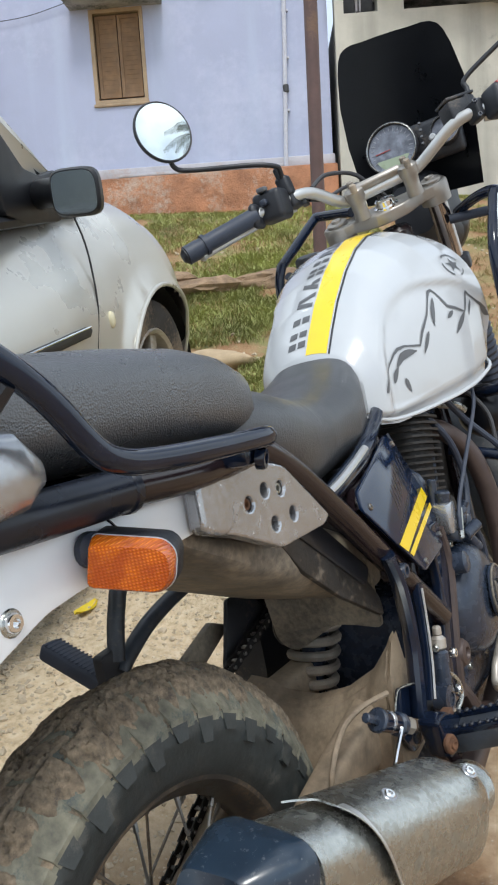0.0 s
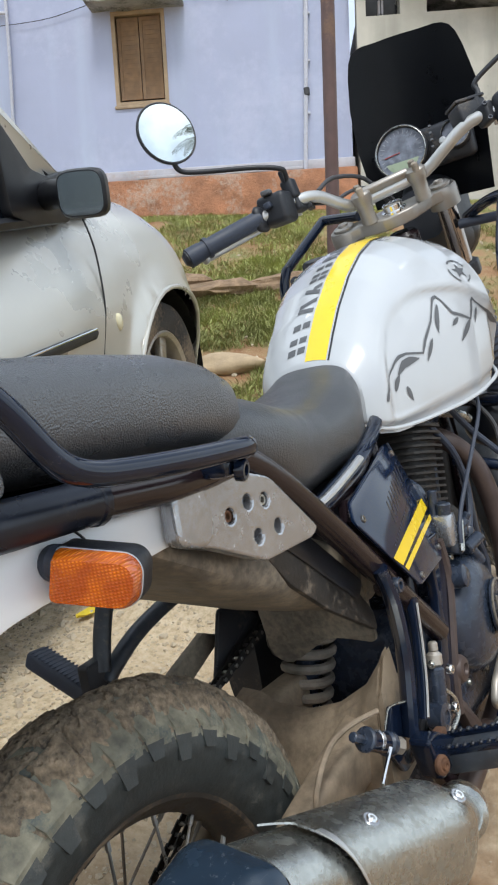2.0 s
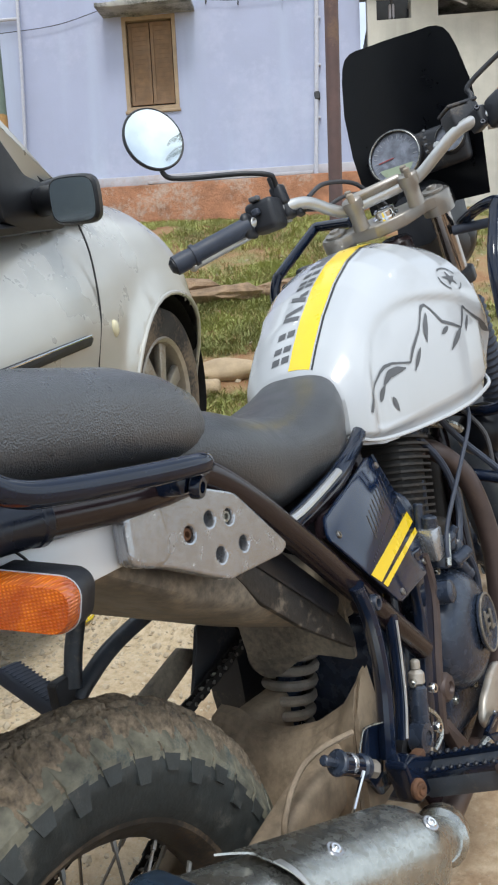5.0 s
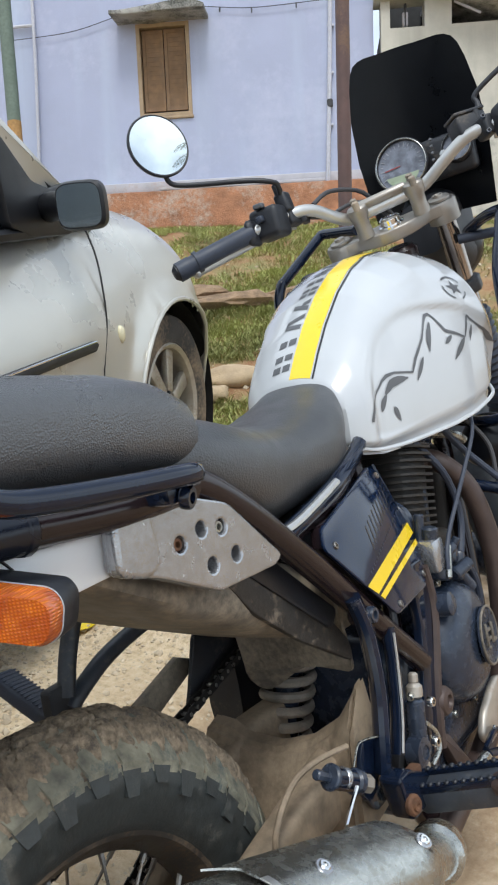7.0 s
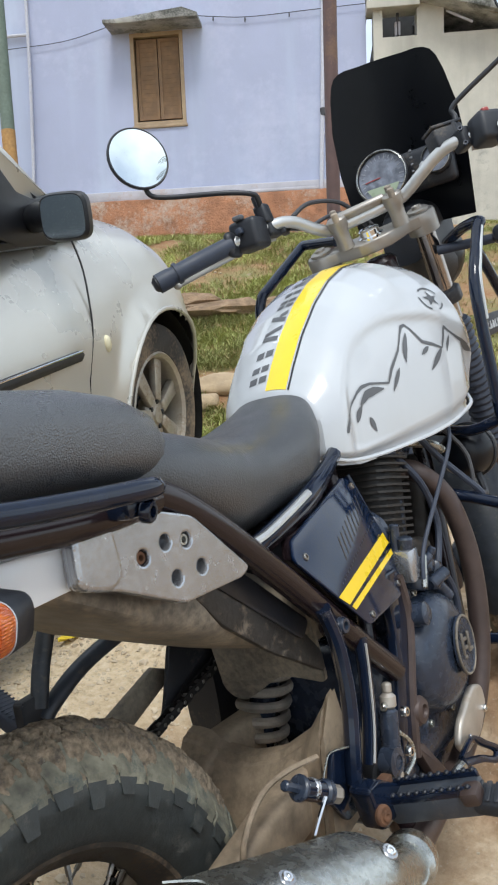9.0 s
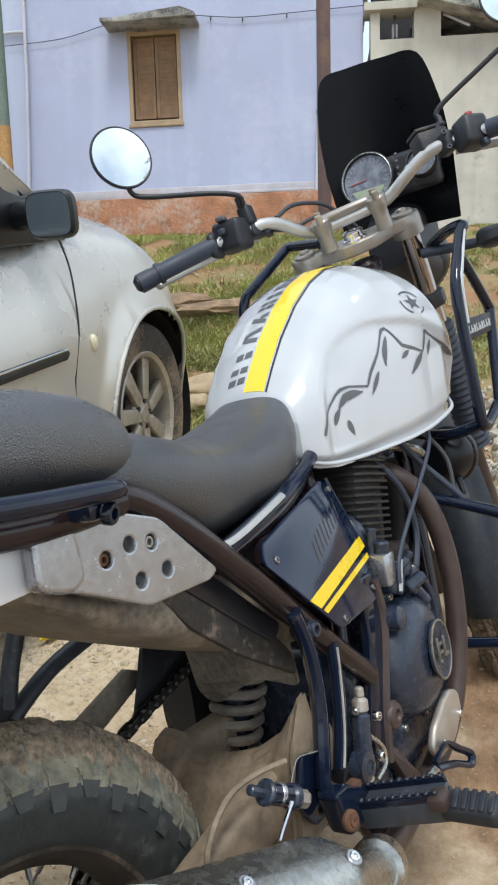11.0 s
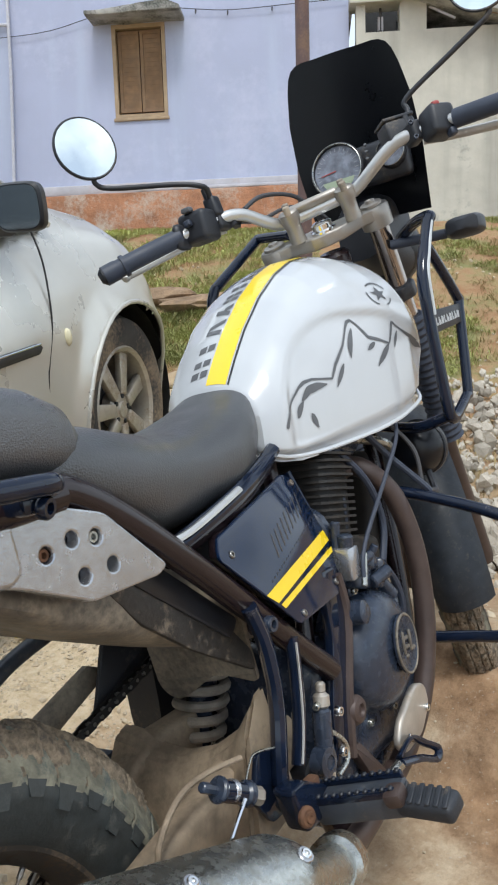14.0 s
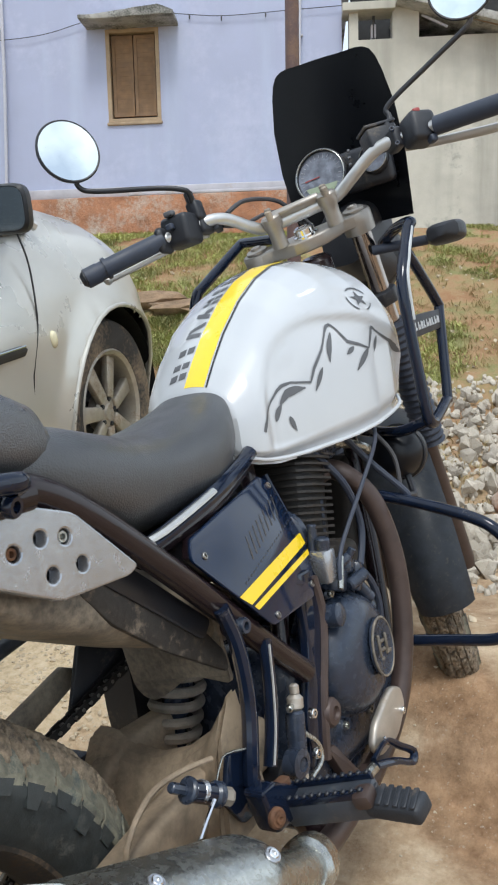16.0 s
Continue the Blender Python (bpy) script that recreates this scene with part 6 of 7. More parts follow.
ex = add("exhaust", can([(0.045, 0.235), (0.0505, 0.240), (0.0505, EL - 0.03), (0.044, EL - 0.005), (0.028, EL + 0.012)]), "steel", None, "dusty upswept steel exhaust silencer")
cap = add("end_cap", can([(0.014, 0.200), (0.016, 0.182), (0.030, 0.180), (0.0335, 0.184), (0.0510, 0.222), (0.0535, 0.232), (0.0535, 0.246), (0.049, 0.250)], 5.0, 64, 0.014), "endcap", ex, "dusty black enamelled end cap")
add("end_ring", can([(0.0500, 0.246), (0.0532, 0.247), (0.0532, 0.252), (0.0500, 0.253)], 3.0, 48, 0.022), "steel", ex)
q, d = can_at(47, 0.262, 0.0505)
add("can_rivet", lathe([(0.005, 0), (0.004, 0.002), (0.001, 0.003)], axis_to(q, d), 12), "chrome", ex)


def shield_start(psi):
    return 0.322 + 0.055 * max(0.0, psi / 105) ** 1.4 - 0.028 * max(0.0, -psi / 16)


def heat_shield():
    """Folded sheet over the can's top and outer side, cut back on the slant."""
    bm, rows = bmesh.new(), []
    for i in range(19):
        row = []
        for k in range(41):
            psi = -17 + 152 * k / 40
            h0, h1 = shield_start(psi), EL + 0.010
            r = 0.0578 - 0.010 * max(0, (i - 15) / 3) ** 2 + 0.002 * max(0, (1 - i) / 1)
            row.append(bm.verts.new(can_at(psi, h0 + (h1 - h0) * i / 18, r)[0]))
        rows.append(row)
    for a, b in zip(rows, rows[1:]):
        for k in range(40):
            bm.faces.new((a[k], a[k + 1], b[k + 1], b[k]))
    bmesh.ops.recalc_face_normals(bm, faces=list(bm.faces))
    bmesh.ops.solidify(bm, geom=list(bm.faces), thickness=0.0020)
    return add("heat_shield", bm, "steel", ex, "scuffed steel heat shield with a folded lip")


heat_shield()
bm, rows = bmesh.new(), []
for psi in range(22, 112, 4):
    rows.append([bm.verts.new(can_at(psi, shield_start(psi) + o, 0.0608)[0]) for o in (-0.002, 0.006 * math.sin(math.pi * min(1, (psi + 8) / 60)) + 0.001)])
for a, b in zip(rows, rows[1:]):
    bm.faces.new((a[0], a[1], b[1], b[0]))
bmesh.ops.recalc_face_normals(bm, faces=list(bm.faces))
bmesh.ops.solidify(bm, geom=list(bm.faces), thickness=0.0012)
add("shield_lip", bm, "bar", ex, "bright worn lip")
for psi, h in ((30, 0.402), (38, 0.548)):
    p, d = can_at(psi, h, 0.0580)
    add("shield_rivet", bolt(p, d, 0.006, 0.003), "chrome", ex)
    add("rivet_washer", rod(p - d * 0.002, p + d * 0.0009, 0.0095, 16), "alloy", ex)
PIPE = [(0.33, -0.216, 0.334), (0.38, -0.212, 0.308), (0.44, -0.19, 0.280), (0.52, -0.160, 0.250), (0.60, -0.140, 0.225), (0.70, -0.128, 0.225), (0.80, -0.125, 0.245), (0.875, -0.128, 0.285), (0.920, -0.135, 0.35), (0.946, -0.142, 0.45), (0.948, -0.142, 0.56), (0.930, -0.128, 0.655), (0.903, -0.10, 0.706), (0.89, -0.07, 0.72), (0.85, -0.05, 0.70)]
add("header_pipe", tube(PIPE, 0.0180, 14, 5), "header", ex, "burnt brown header pipe")
add("outlet_cone", rod((0.345, -0.216, 0.327), (0.475, -0.180, 0.266), 0.0275, 20, 0.1), "steel", ex, "pale dusty steel inlet of the silencer")
add("pipe_clamp", rod((0.470, -0.182, 0.268), (0.520, -0.163, 0.248), 0.037, 18, 0.1), "steel", ex, "clamp round the pipe joint")
for z in (0.262, 0.222):
    add("clamp_bolt", rod((0.520, -0.160, z), (0.548, -0.172, z - 0.004), 0.006, 8), "chrome", ex)
hs = slab(rounded([(0.818, 0.366), (0.855, 0.354), (0.860, 0.318), (0.818, 0.284), (0.752, 0.279), (0.729, 0.302), (0.748, 0.332)], 0.014), -0.150, -0.163, 0.005, None, 3)
add("pipe_shield", hs, "shield", ex, "pale worn pipe shield")
add("shield_screw", bolt((0.842, -0.163, 0.318), (0, -1, 0), 0.006, 0.005), "chrome", ex)

# -- engine --
eng = add("engine", rbox((0.36, 0.24, 0.24), Matrix.Translation((0.775, 0, 0.375)), 0.045, None, 4), "engine", None, "dusty black single-cylinder engine")
add("sump", rbox((0.30, 0.20, 0.10), Matrix.Translation((0.78, 0, 0.25)), 0.03, None, 3), "engine", eng)
add("clutch_cover", lathe([(0.122, -0.03), (0.124, -0.02), (0.121, 0.0), (0.116, 0.018), (0.107, 0.036), (0.092, 0.050), (0.066, 0.059), (0.03, 0.061), (0.002, 0.061)], axis_to((0.775, -0.104, 0.437), (0, -1, 0)) @ Matrix.Diagonal((0.84, 0.84, 1, 1)), 48), "engine", eng, "round dusty clutch cover")
add("cover_ridge", lathe([(0.1205, 0.0), (0.1235, 0.003), (0.1195, 0.007)], axis_to((0.775, -0.104, 0.437), (0, -1, 0)) @ Matrix.Diagonal((0.84, 0.84, 1, 1)), 48, cap=False), "engine", eng)
badge = lathe([(0.040, 0), (0.042, 0.002), (0.042, 0.006), (0.039, 0.008), (0.036, 0.0065), (0.002, 0.006)], axis_to((0.795, -0.166, 0.442), (0.06, -1, 0.04)) , 32)
for v in badge.verts:
    v.co.z = 0.442 + (v.co.z - 0.442) * 1.12
    v.co.x = 0.795 + (v.co.x - 0.795) * 0.95
add("cover_badge", badge, "engine", eng, "raised round badge on the cover")
add("badge_rim", tube([(0.795 + 0.0385 * math.cos(a), -0.173 + 0.0023 * math.cos(a) + 0.0018 * math.sin(a), 0.442 + 0.0455 * math.sin(a)) for a in [2 * math.pi * j / 36 for j in range(37)]], 0.0022, 6, 1), "tray", eng)
for dx, dz, w, h in ((-0.014, 0.004, 0.006, 0.036), (-0.004, 0.010, 0.014, 0.006), (-0.004, -0.004, 0.014, 0.006), (0.010, 0.002, 0.006, 0.034), (0.018, -0.012, 0.010, 0.006), (-0.008, -0.018, 0.010, 0.006)):
    add("badge_bar", rbox((w, 0.005, h), Matrix.Translation((0.795 + dx, -0.1735, 0.442 + dz)), 0.0015, None, 1), "tray", eng)
for a in range(8):
    t = 2 * math.pi * a / 8 + 0.3
    p = Vector((0.775 + 0.110 * math.cos(t), -0.122, 0.437 + 0.110 * math.sin(t)))
    add("case_screw", bolt(p, (0, -1, 0), 0.0065, 0.006), "steel", eng)
    add("screw_boss", rod(p + Vector((0, 0.03, 0)), p, 0.010, 12), "engine", eng)
add("pivot_cover", lathe([(0.021, 0), (0.022, 0.010), (0.018, 0.016), (0.010, 0.018), (0.008, 0.013), (0.001, 0.013)], axis_to((0.660, -0.132, 0.388), (0, -1, 0)), 24), "header", eng)
add("oil_plug", lathe([(0.018, 0), (0.018, 0.02), (0.012, 0.024), (0.001, 0.024)], axis_to((0.700, -0.140, 0.520), (0.1, -1, 0.1)), 20), "engine", eng)
# cylinder with cooling fins
add("cylinder", rbox((0.088, 0.208, 0.27), Matrix.Translation((0.782, 0, 0.63)) @ pose(0, 0, 0, 0, 10, 0), 0.03, None, 3), "fin", eng)
# two added dark boxes darken the gap between fins and header pipe
add("cylinder_base", rbox((0.17, 0.20, 0.085), Matrix.Translation((0.865, 0.02, 0.560)) @ pose(0, 0, 0, 0, 10, 0), 0.02, None, 3), "fin", eng)
add("oil_cooler", rbox((0.075, 0.12, 0.24), Matrix.Translation((1.035, 0.015, 0.610)) @ pose(0, 0, 0, 0, 12, 0), 0.02, None, 3), "fin", eng)
for j in range(20):
    t = j / 19
    c = Vector((0.803, 0, 0.535)).lerp(Vector((0.842, 0, 0.745)), t)
    fin, tilt = bmesh.new(), Matrix.Translation(c) @ pose(0, 0, 0, 0, 10, 0)
    edge = rounded([(-0.090, -0.114), (0.012, -0.114), (0.012, 0.116), (-0.090, 0.116)], 0.035)
    add_rings(fin, [[tilt @ Vector((x, y, z)) for x, y in edge] for z in (-0.002, 0.002)])
    add("cooling_fin", fin, "fin", eng, smooth=False)
# made-up dark box that blocks the bright ground seen past the fins
add("cam_chain_case", rbox((0.13, 0.09, 0.24), Matrix.Translation((0.885, 0.062, 0.635)) @ pose(0, 0, 0, 0, 10, 0), 0.025, None, 3), "plastic", eng)
add("cylinder_head", rbox((0.17, 0.16, 0.06), Matrix.Translation((0.855, 0, 0.775)) @ pose(0, 0, 0, 0, 10, 0), 0.02, None, 3), "engine", eng)
add("spark_cap", tube([(0.82, -0.085, 0.72), (0.80, -0.10, 0.68), (0.792, -0.10, 0.62)], 0.006, 8, 4), "rubber_grip", eng)
# throttle body, clamps and small fittings above the cover
tb = add("throttle_body", rod((0.70, -0.06, 0.64), (0.79, -0.05, 0.65), 0.036, 20), "engine", None, "throttle body with dusty clamps")
add("intake_clamp", rod((0.715, -0.07, 0.640), (0.735, -0.07, 0.642), 0.040, 20, 0.05), "engine", tb)
add("valve_block", rbox((0.034, 0.040, 0.052), Matrix.Translation((0.728, -0.126, 0.590)), 0.006), "alloy", tb)
add("valve_cap", rod((0.728, -0.132, 0.612), (0.728, -0.135, 0.634), 0.012, 14), "engine", tb)
for x, y, z, a, b, c in ((0.765, -0.125, 0.560, 0.065, 0.035, 0.040), (0.800, -0.118, 0.572, 0.045, 0.045, 0.026), (0.735, -0.118, 0.580, 0.035, 0.035, 0.03), (0.828, -0.112, 0.548, 0.045, 0.05, 0.05)):
    add("fitting", rbox((a, b, c), Matrix.Translation((x, y, z)) @ pose(0, 0, 0, 10, 15, 20), 0.008), "engine", tb)
for p, q, r in (((0.742, -0.135, 0.578), (0.776, -0.148, 0.592), 0.008), ((0.775, -0.14, 0.545), (0.815, -0.152, 0.556), 0.011), ((0.79, -0.13, 0.575), (0.80, -0.145, 0.60), 0.007), ((0.725, -0.115, 0.60), (0.728, -0.12, 0.655), 0.008), ((0.835, -0.12, 0.535), (0.86, -0.13, 0.50), 0.012)):
    add("fitting", rod(p, q, r, 10), "engine", tb)
add("clutch_cable", tube([(0.735, -0.150, 0.565), (0.757, -0.150, 0.612), (0.857, -0.150, 0.691), (0.934, -0.150, 0.756), (0.98, -0.13, 0.80)], 0.0036, 8, 5), "rubber_grip", None, "black rubber cable sleeve")
add("cable_end", rod((0.733, -0.150, 0.552), (0.750, -0.150, 0.600), 0.0045, 8), "steel")
for k, pts in enumerate(([(0.80, -0.09, 0.77), (0.86, -0.115, 0.70), (0.89, -0.12, 0.62), (0.86, -0.12, 0.55)], [(0.92, -0.10, 0.77), (0.96, -0.12, 0.72), (0.985, -0.165, 0.66), (0.99, -0.17, 0.645)], [(0.84, -0.125, 0.56), (0.87, -0.13, 0.53), (0.89, -0.13, 0.48), (0.885, -0.12, 0.42)])):
    add("hose", tube(pts, 0.006, 8, 5), "rubber_grip", None, "black rubber hose")

# frame members on the right of the engine, mirrored on the left
both(lambda s: add("frame_post", slab(rounded([(0.632, 0.60), (0.676, 0.60), (0.684, 0.52), (0.646, 0.40), (0.628, 0.33), (0.590, 0.33), (0.600, 0.40), (0.636, 0.50)], 0.01), -0.122 * s, -0.138 * s, 0.004), "gloss", None, "blue-black frame post"))
both(lambda s: add("frame_post_edge", tube(flip([(0.680, -0.136, 0.585), (0.686, -0.138, 0.52), (0.650, -0.138, 0.41), (0.632, -0.138, 0.33)], s), 0.0075, 8, 4), "header"))
both(lambda s: add("frame_tube", tube(flip([(0.62, -0.095, 0.46), (0.66, -0.085, 0.60), (0.68, -0.055, 0.72), (0.70, -0.03, 0.80)], s), 0.014, 12, 4), "frame"))
both(lambda s: add("frame_tube", tube(flip([(0.70, -0.07, 0.80), (0.85, -0.055, 0.84), (1.0, -0.03, 0.95), (1.06, -0.02, 1.02)], s), 0.017, 12, 4), "frame"))
both(lambda s: add("down_tube", tube(flip([(1.09, -0.02, 0.95), (1.06, -0.035, 0.80), (1.03, -0.06, 0.60), (0.99, -0.08, 0.40), (0.95, -0.09, 0.27), (0.80, -0.10, 0.20), (0.62, -0.11, 0.22), (0.55, -0.115, 0.34)], s), 0.016, 12, 4), "frame"))
both(lambda s: add("skid_bracket", slab(rounded([(0.64, 0.34), (0.66, 0.34), (0.735, 0.255), (0.76, 0.265), (0.78, 0.235), (0.74, 0.225), (0.70, 0.245)], 0.006), -0.120 * s, -0.138 * s, 0.003), "header"))
add("head_tube", rod((1.083 + 0.02, -0.005, 1.123), (1.16, -0.005, 0.965), 0.033, 20), "frame")
# rear brake master cylinder
mc = add("brake_master_cylinder", rod((0.566, -0.142, 0.43), (0.552, -0.142, 0.345), 0.0135, 14), "engine", None, "rear brake master cylinder with brass fittings")
add("banjo", rod((0.569, -0.142, 0.428), (0.573, -0.142, 0.450), 0.0115, 12, 0.2), "shield", mc)
add("bleed_cap", rod((0.573, -0.142, 0.449), (0.575, -0.142, 0.464), 0.007, 10, 0.2), "shield", mc)
add("banjo_side", rod((0.560, -0.142, 0.438), (0.548, -0.146, 0.438), 0.005, 8), "steel", mc)
for x, z in ((0.592, 0.416), (0.585, 0.362)):
    add("cylinder_bolt", bolt((x, -0.150, z), (0, -1, 0), 0.0075, 0.008), "chrome", mc)
add("boot", rod((0.552, -0.145, 0.352), (0.540, -0.148, 0.318), 0.011, 14, 0.2), "shield", mc)
add("clevis", lathe([(0.020, 0), (0.020, 0.02), (0.010, 0.022), (0.009, 0.005), (0.001, 0.005)], axis_to((0.545, -0.135, 0.365), (0, -1, 0)), 18), "engine", mc)
add("brake_hose", tube([(0.57, -0.142, 0.40), (0.60, -0.148, 0.37), (0.60, -0.150, 0.345), (0.57, -0.150, 0.335)], 0.0035, 8, 5), "steel", mc)

# side panel
PA, PB, PC = 0.17972, 0.32497, -0.43955


def panel_y(x, z, off=0.0):
    return PA * x + PB * z + PC - off


def on_panel(poly, thick, off, bevel=0.0025):
    bm = slab(poly, 0, -thick, bevel)
    for v in bm.verts:
        v.co.y += panel_y(v.co.x, v.co.z, off)
    return bm


panel = add("side_panel", on_panel(rounded([(0.410, 0.704), (0.394, 0.681), (0.516, 0.5645), (0.668, 0.5605), (0.697, 0.590), (0.7165, 0.628), (0.690, 0.733), (0.660, 0.745)], 0.008), 0.006, 0.0, 0.002), "panel", None, "gloss black side panel with yellow stripes")
add("panel_backing", on_panel([(0.43, 0.705), (0.41, 0.68), (0.52, 0.575), (0.66, 0.57), (0.695, 0.60), (0.68, 0.73)], 0.02, -0.022, 0.004), "frame", panel)
add("wide_stripe", on_panel([(0.4615, 0.6180), (0.4820, 0.6025), (0.7135, 0.6300), (0.7095, 0.6470)], 0.0006, 0.0062, 0), "yellow", panel, "yellow vinyl stripe", smooth=False)
add("thin_stripe", on_panel([(0.4865, 0.5990), (0.4935, 0.5925), (0.7085, 0.6135), (0.7115, 0.6210)], 0.0006, 0.0062, 0), "yellow", panel, "thin yellow vinyl stripe", smooth=False)
for x, z in ((0.423, 0.680), (0.535, 0.573), (0.672, 0.577), (0.676, 0.728)):
    add("panel_screw", bolt((x, panel_y(x, z, 0.006), z), (0.18, -1, 0.32), 0.005, 0.003), "spoke", panel)
for j in range(9):
    x = 0.535 + 0.016 * j
    z = 0.648 + 0.0045 * j
    add("faded_print_bar", on_panel([(x, z), (x + 0.0035, z), (x + 0.010, z + 0.030), (x + 0.0065, z + 0.030)], 0.0004, 0.0061, 0), "panel_print", panel, "faded dark print", smooth=False)
for j in range(20):
    x = 0.49 + 0.0105 * j
    z = 0.6265 + 0.0022 * j
    add("perforation", on_panel([(x, z), (x + 0.003, z), (x + 0.0045, z + 0.003), (x + 0.0015, z + 0.003)], 0.0004, 0.0061, 0), "black_line", panel, smooth=False)
add("panel_edge", tube([(0.700, panel_y(0.700, 0.742, -0.004), 0.742), (0.714, panel_y(0.714, 0.66, -0.004), 0.66), (0.716, panel_y(0.716, 0.60, -0.004), 0.60), (0.712, panel_y(0.712, 0.56, -0.006), 0.56)], 0.006, 8, 4), "gloss", panel)
both(lambda s: None if s == 1 else add("side_cover", slab(rounded([(0.40, 0.70), (0.39, 0.68), (0.53, 0.56), (0.66, 0.565), (0.70, 0.60), (0.69, 0.73)], 0.01), 0.130, 0.142, 0.003), "panel", None, "gloss black side panel"))

# footpeg and pedals
fp = add("footpeg", slab(rounded([(0.395, 0.405), (0.425, 0.405), (0.485, 0.37), (0.48, 0.345), (0.415, 0.345)], 0.008), -0.165, -0.195, 0.004), "gloss", None, "black steel rider footpeg with rubber pad")
pm = pose(0.462, -0.240, 0.380, 0, 0, 0) @ pose(0, 0, 0, -13, -16, 6)
add("peg_plate", rbox((0.036, 0.122, 0.034), pm @ Matrix.Translation((0.0, 0, -0.015)), 0.005, None, 2), "guard_plastic", fp, "dusty blue-black peg casting")
add("peg_rail", rbox((0.007, 0.120, 0.012), pm @ Matrix.Translation((-0.014, 0, 0.003)), 0.002, None, 2), "gloss", fp)
add("peg_rail", rbox((0.007, 0.120, 0.012), pm @ Matrix.Translation((0.014, 0, 0.003)), 0.002, None, 2), "gloss", fp)
for j in range(11):
    for dx in (-0.014, 0.014):
        add("peg_tooth", rbox((0.007, 0.006, 0.004), pm @ Matrix.Translation((dx, -0.055 + 0.011 * j, 0.010)), 0.0015, None, 1), "plastic", fp)
pad_m = pose(0.461, -0.330, 0.382, 0, 0, 0) @ pose(0, 0, 0, -5, -18, -6)
pad = add("rubber_pad", rbox((0.034, 0.074, 0.024), pad_m @ Matrix.Translation((0, 0, -0.005)), 0.007, None, 3), "dirty_rubber", fp, "worn treaded black rubber pad")
for j in range(6):
    add("tread_rib", rbox((0.031, 0.0065, 0.004), pad_m @ Matrix.Translation((0, -0.028 + 0.0112 * j, 0.0075)) @ pose(0, 0, 0, 0, 0, 14), 0.0012, None, 1), "dirty_rubber", pad)
add("peg_hinge", rbox((0.026, 0.024, 0.020), Matrix.Translation((0.452, -0.296, 0.387)) @ pose(0, 0, 0, -13, -16, 6), 0.006), "header", fp, "rusty hinge block")
add("hinge_pin", rod((0.44, -0.19, 0.388), (0.45, -0.17, 0.372), 0.006, 8), "steel", fp)
add("peg_bolt", lathe([(0.0125, 0), (0.0125, 0.004), (0.010, 0.007), (0.007, 0.007), (0.006, 0.010), (0.003, 0.010), (0.001, 0.007)], axis_to((0.412, -0.196, 0.368), (-0.2, -1, 0.1)), 20), "rust", fp, "rusty pivot bolt")
add("bracket_rust", rbox((0.03, 0.015, 0.016), Matrix.Translation((0.45, -0.182, 0.385)), 0.003), "rust", fp)
pd = add("brake_pedal", tube([(0.47, -0.165, 0.335), (0.56, -0.165, 0.29), (0.64, -0.165, 0.272), (0.69, -0.168, 0.282), (0.705, -0.175, 0.290)], 0.008, 8, 5, flat=1.5), "steel", None, "worn steel rear brake pedal")
toe = [(0.706, -0.172, 0.297), (0.751, -0.172, 0.306), (0.790, -0.176, 0.282), (0.824, -0.180, 0.258), (0.806, -0.184, 0.250), (0.760, -0.180, 0.272), (0.706, -0.176, 0.290)]
add("toe_loop", tube(toe, 0.0045, 8, 4, flat=1.6), "gloss", pd, "black toe loop with bright teeth")
for j in range(8):
    q = Vector(toe[1]).lerp(Vector(toe[3]), j / 7)
    add("toe_tooth", lathe([(0.0035, 0), (0.0032, 0.004), (0.001, 0.0055)], axis_to(q + Vector((0, 0, 0.003)), (0, 0, 1)), 8), "chrome", pd)
both(lambda s: None if s == 1 else add("footpeg", rbox((0.045, 0.12, 0.028), Matrix.Translation((0.47, 0.25, 0.36)), 0.008), "rubber_grip", None, "black rider footpeg"))
stand = add("side_stand", tube([(0.58, 0.125, 0.27), (0.60, 0.20, 0.15), (0.615, 0.27, 0.065)], 0.012, 10, 4), "gloss", None, "black steel side stand")
add("stand_foot", rbox((0.07, 0.05, 0.012), Matrix.Translation((0.618, 0.282, 0.050)) @ pose(0, 0, 0, 10, 0, 0), 0.004), "gloss", stand)

# -- steering: built straight ahead, then turned to its left --
HEAD, STEER_AXIS = Vector((1.083, -0.005, 1.163)), Vector((-0.44, 0, 0.898)).normalized()
STEER = Matrix.Translation(HEAD) @ Matrix.Rotation(radians(28), 4, STEER_AXIS) @ Matrix.Translation(-HEAD)
FORE = Vector((0.898, 0, 0.44))
# the fork and front wheel hang slightly out of line with the bars
HANG = Matrix.Translation(HEAD) @ Matrix.Rotation(radians(1.7), 4, "X") @ Matrix.Translation(-HEAD) @ STEER


def turned(name, bm, material, parent=None, label="", smooth=True):
    bmesh.ops.transform(bm, matrix=STEER, verts=list(bm.verts))
    return add(name, bm, material, parent, label, smooth)


def hung(name, bm, material, parent=None, label=""):
    bmesh.ops.transform(bm, matrix=HANG, verts=list(bm.verts))
    return add(name, bm, material, parent, label)


yoke_m = Matrix.Translation(HEAD) @ Matrix((FORE, Vector((0, 1, 0)), STEER_AXIS)).transposed().to_4x4()
# yoke frame: x forward, y left, z along the steering stem


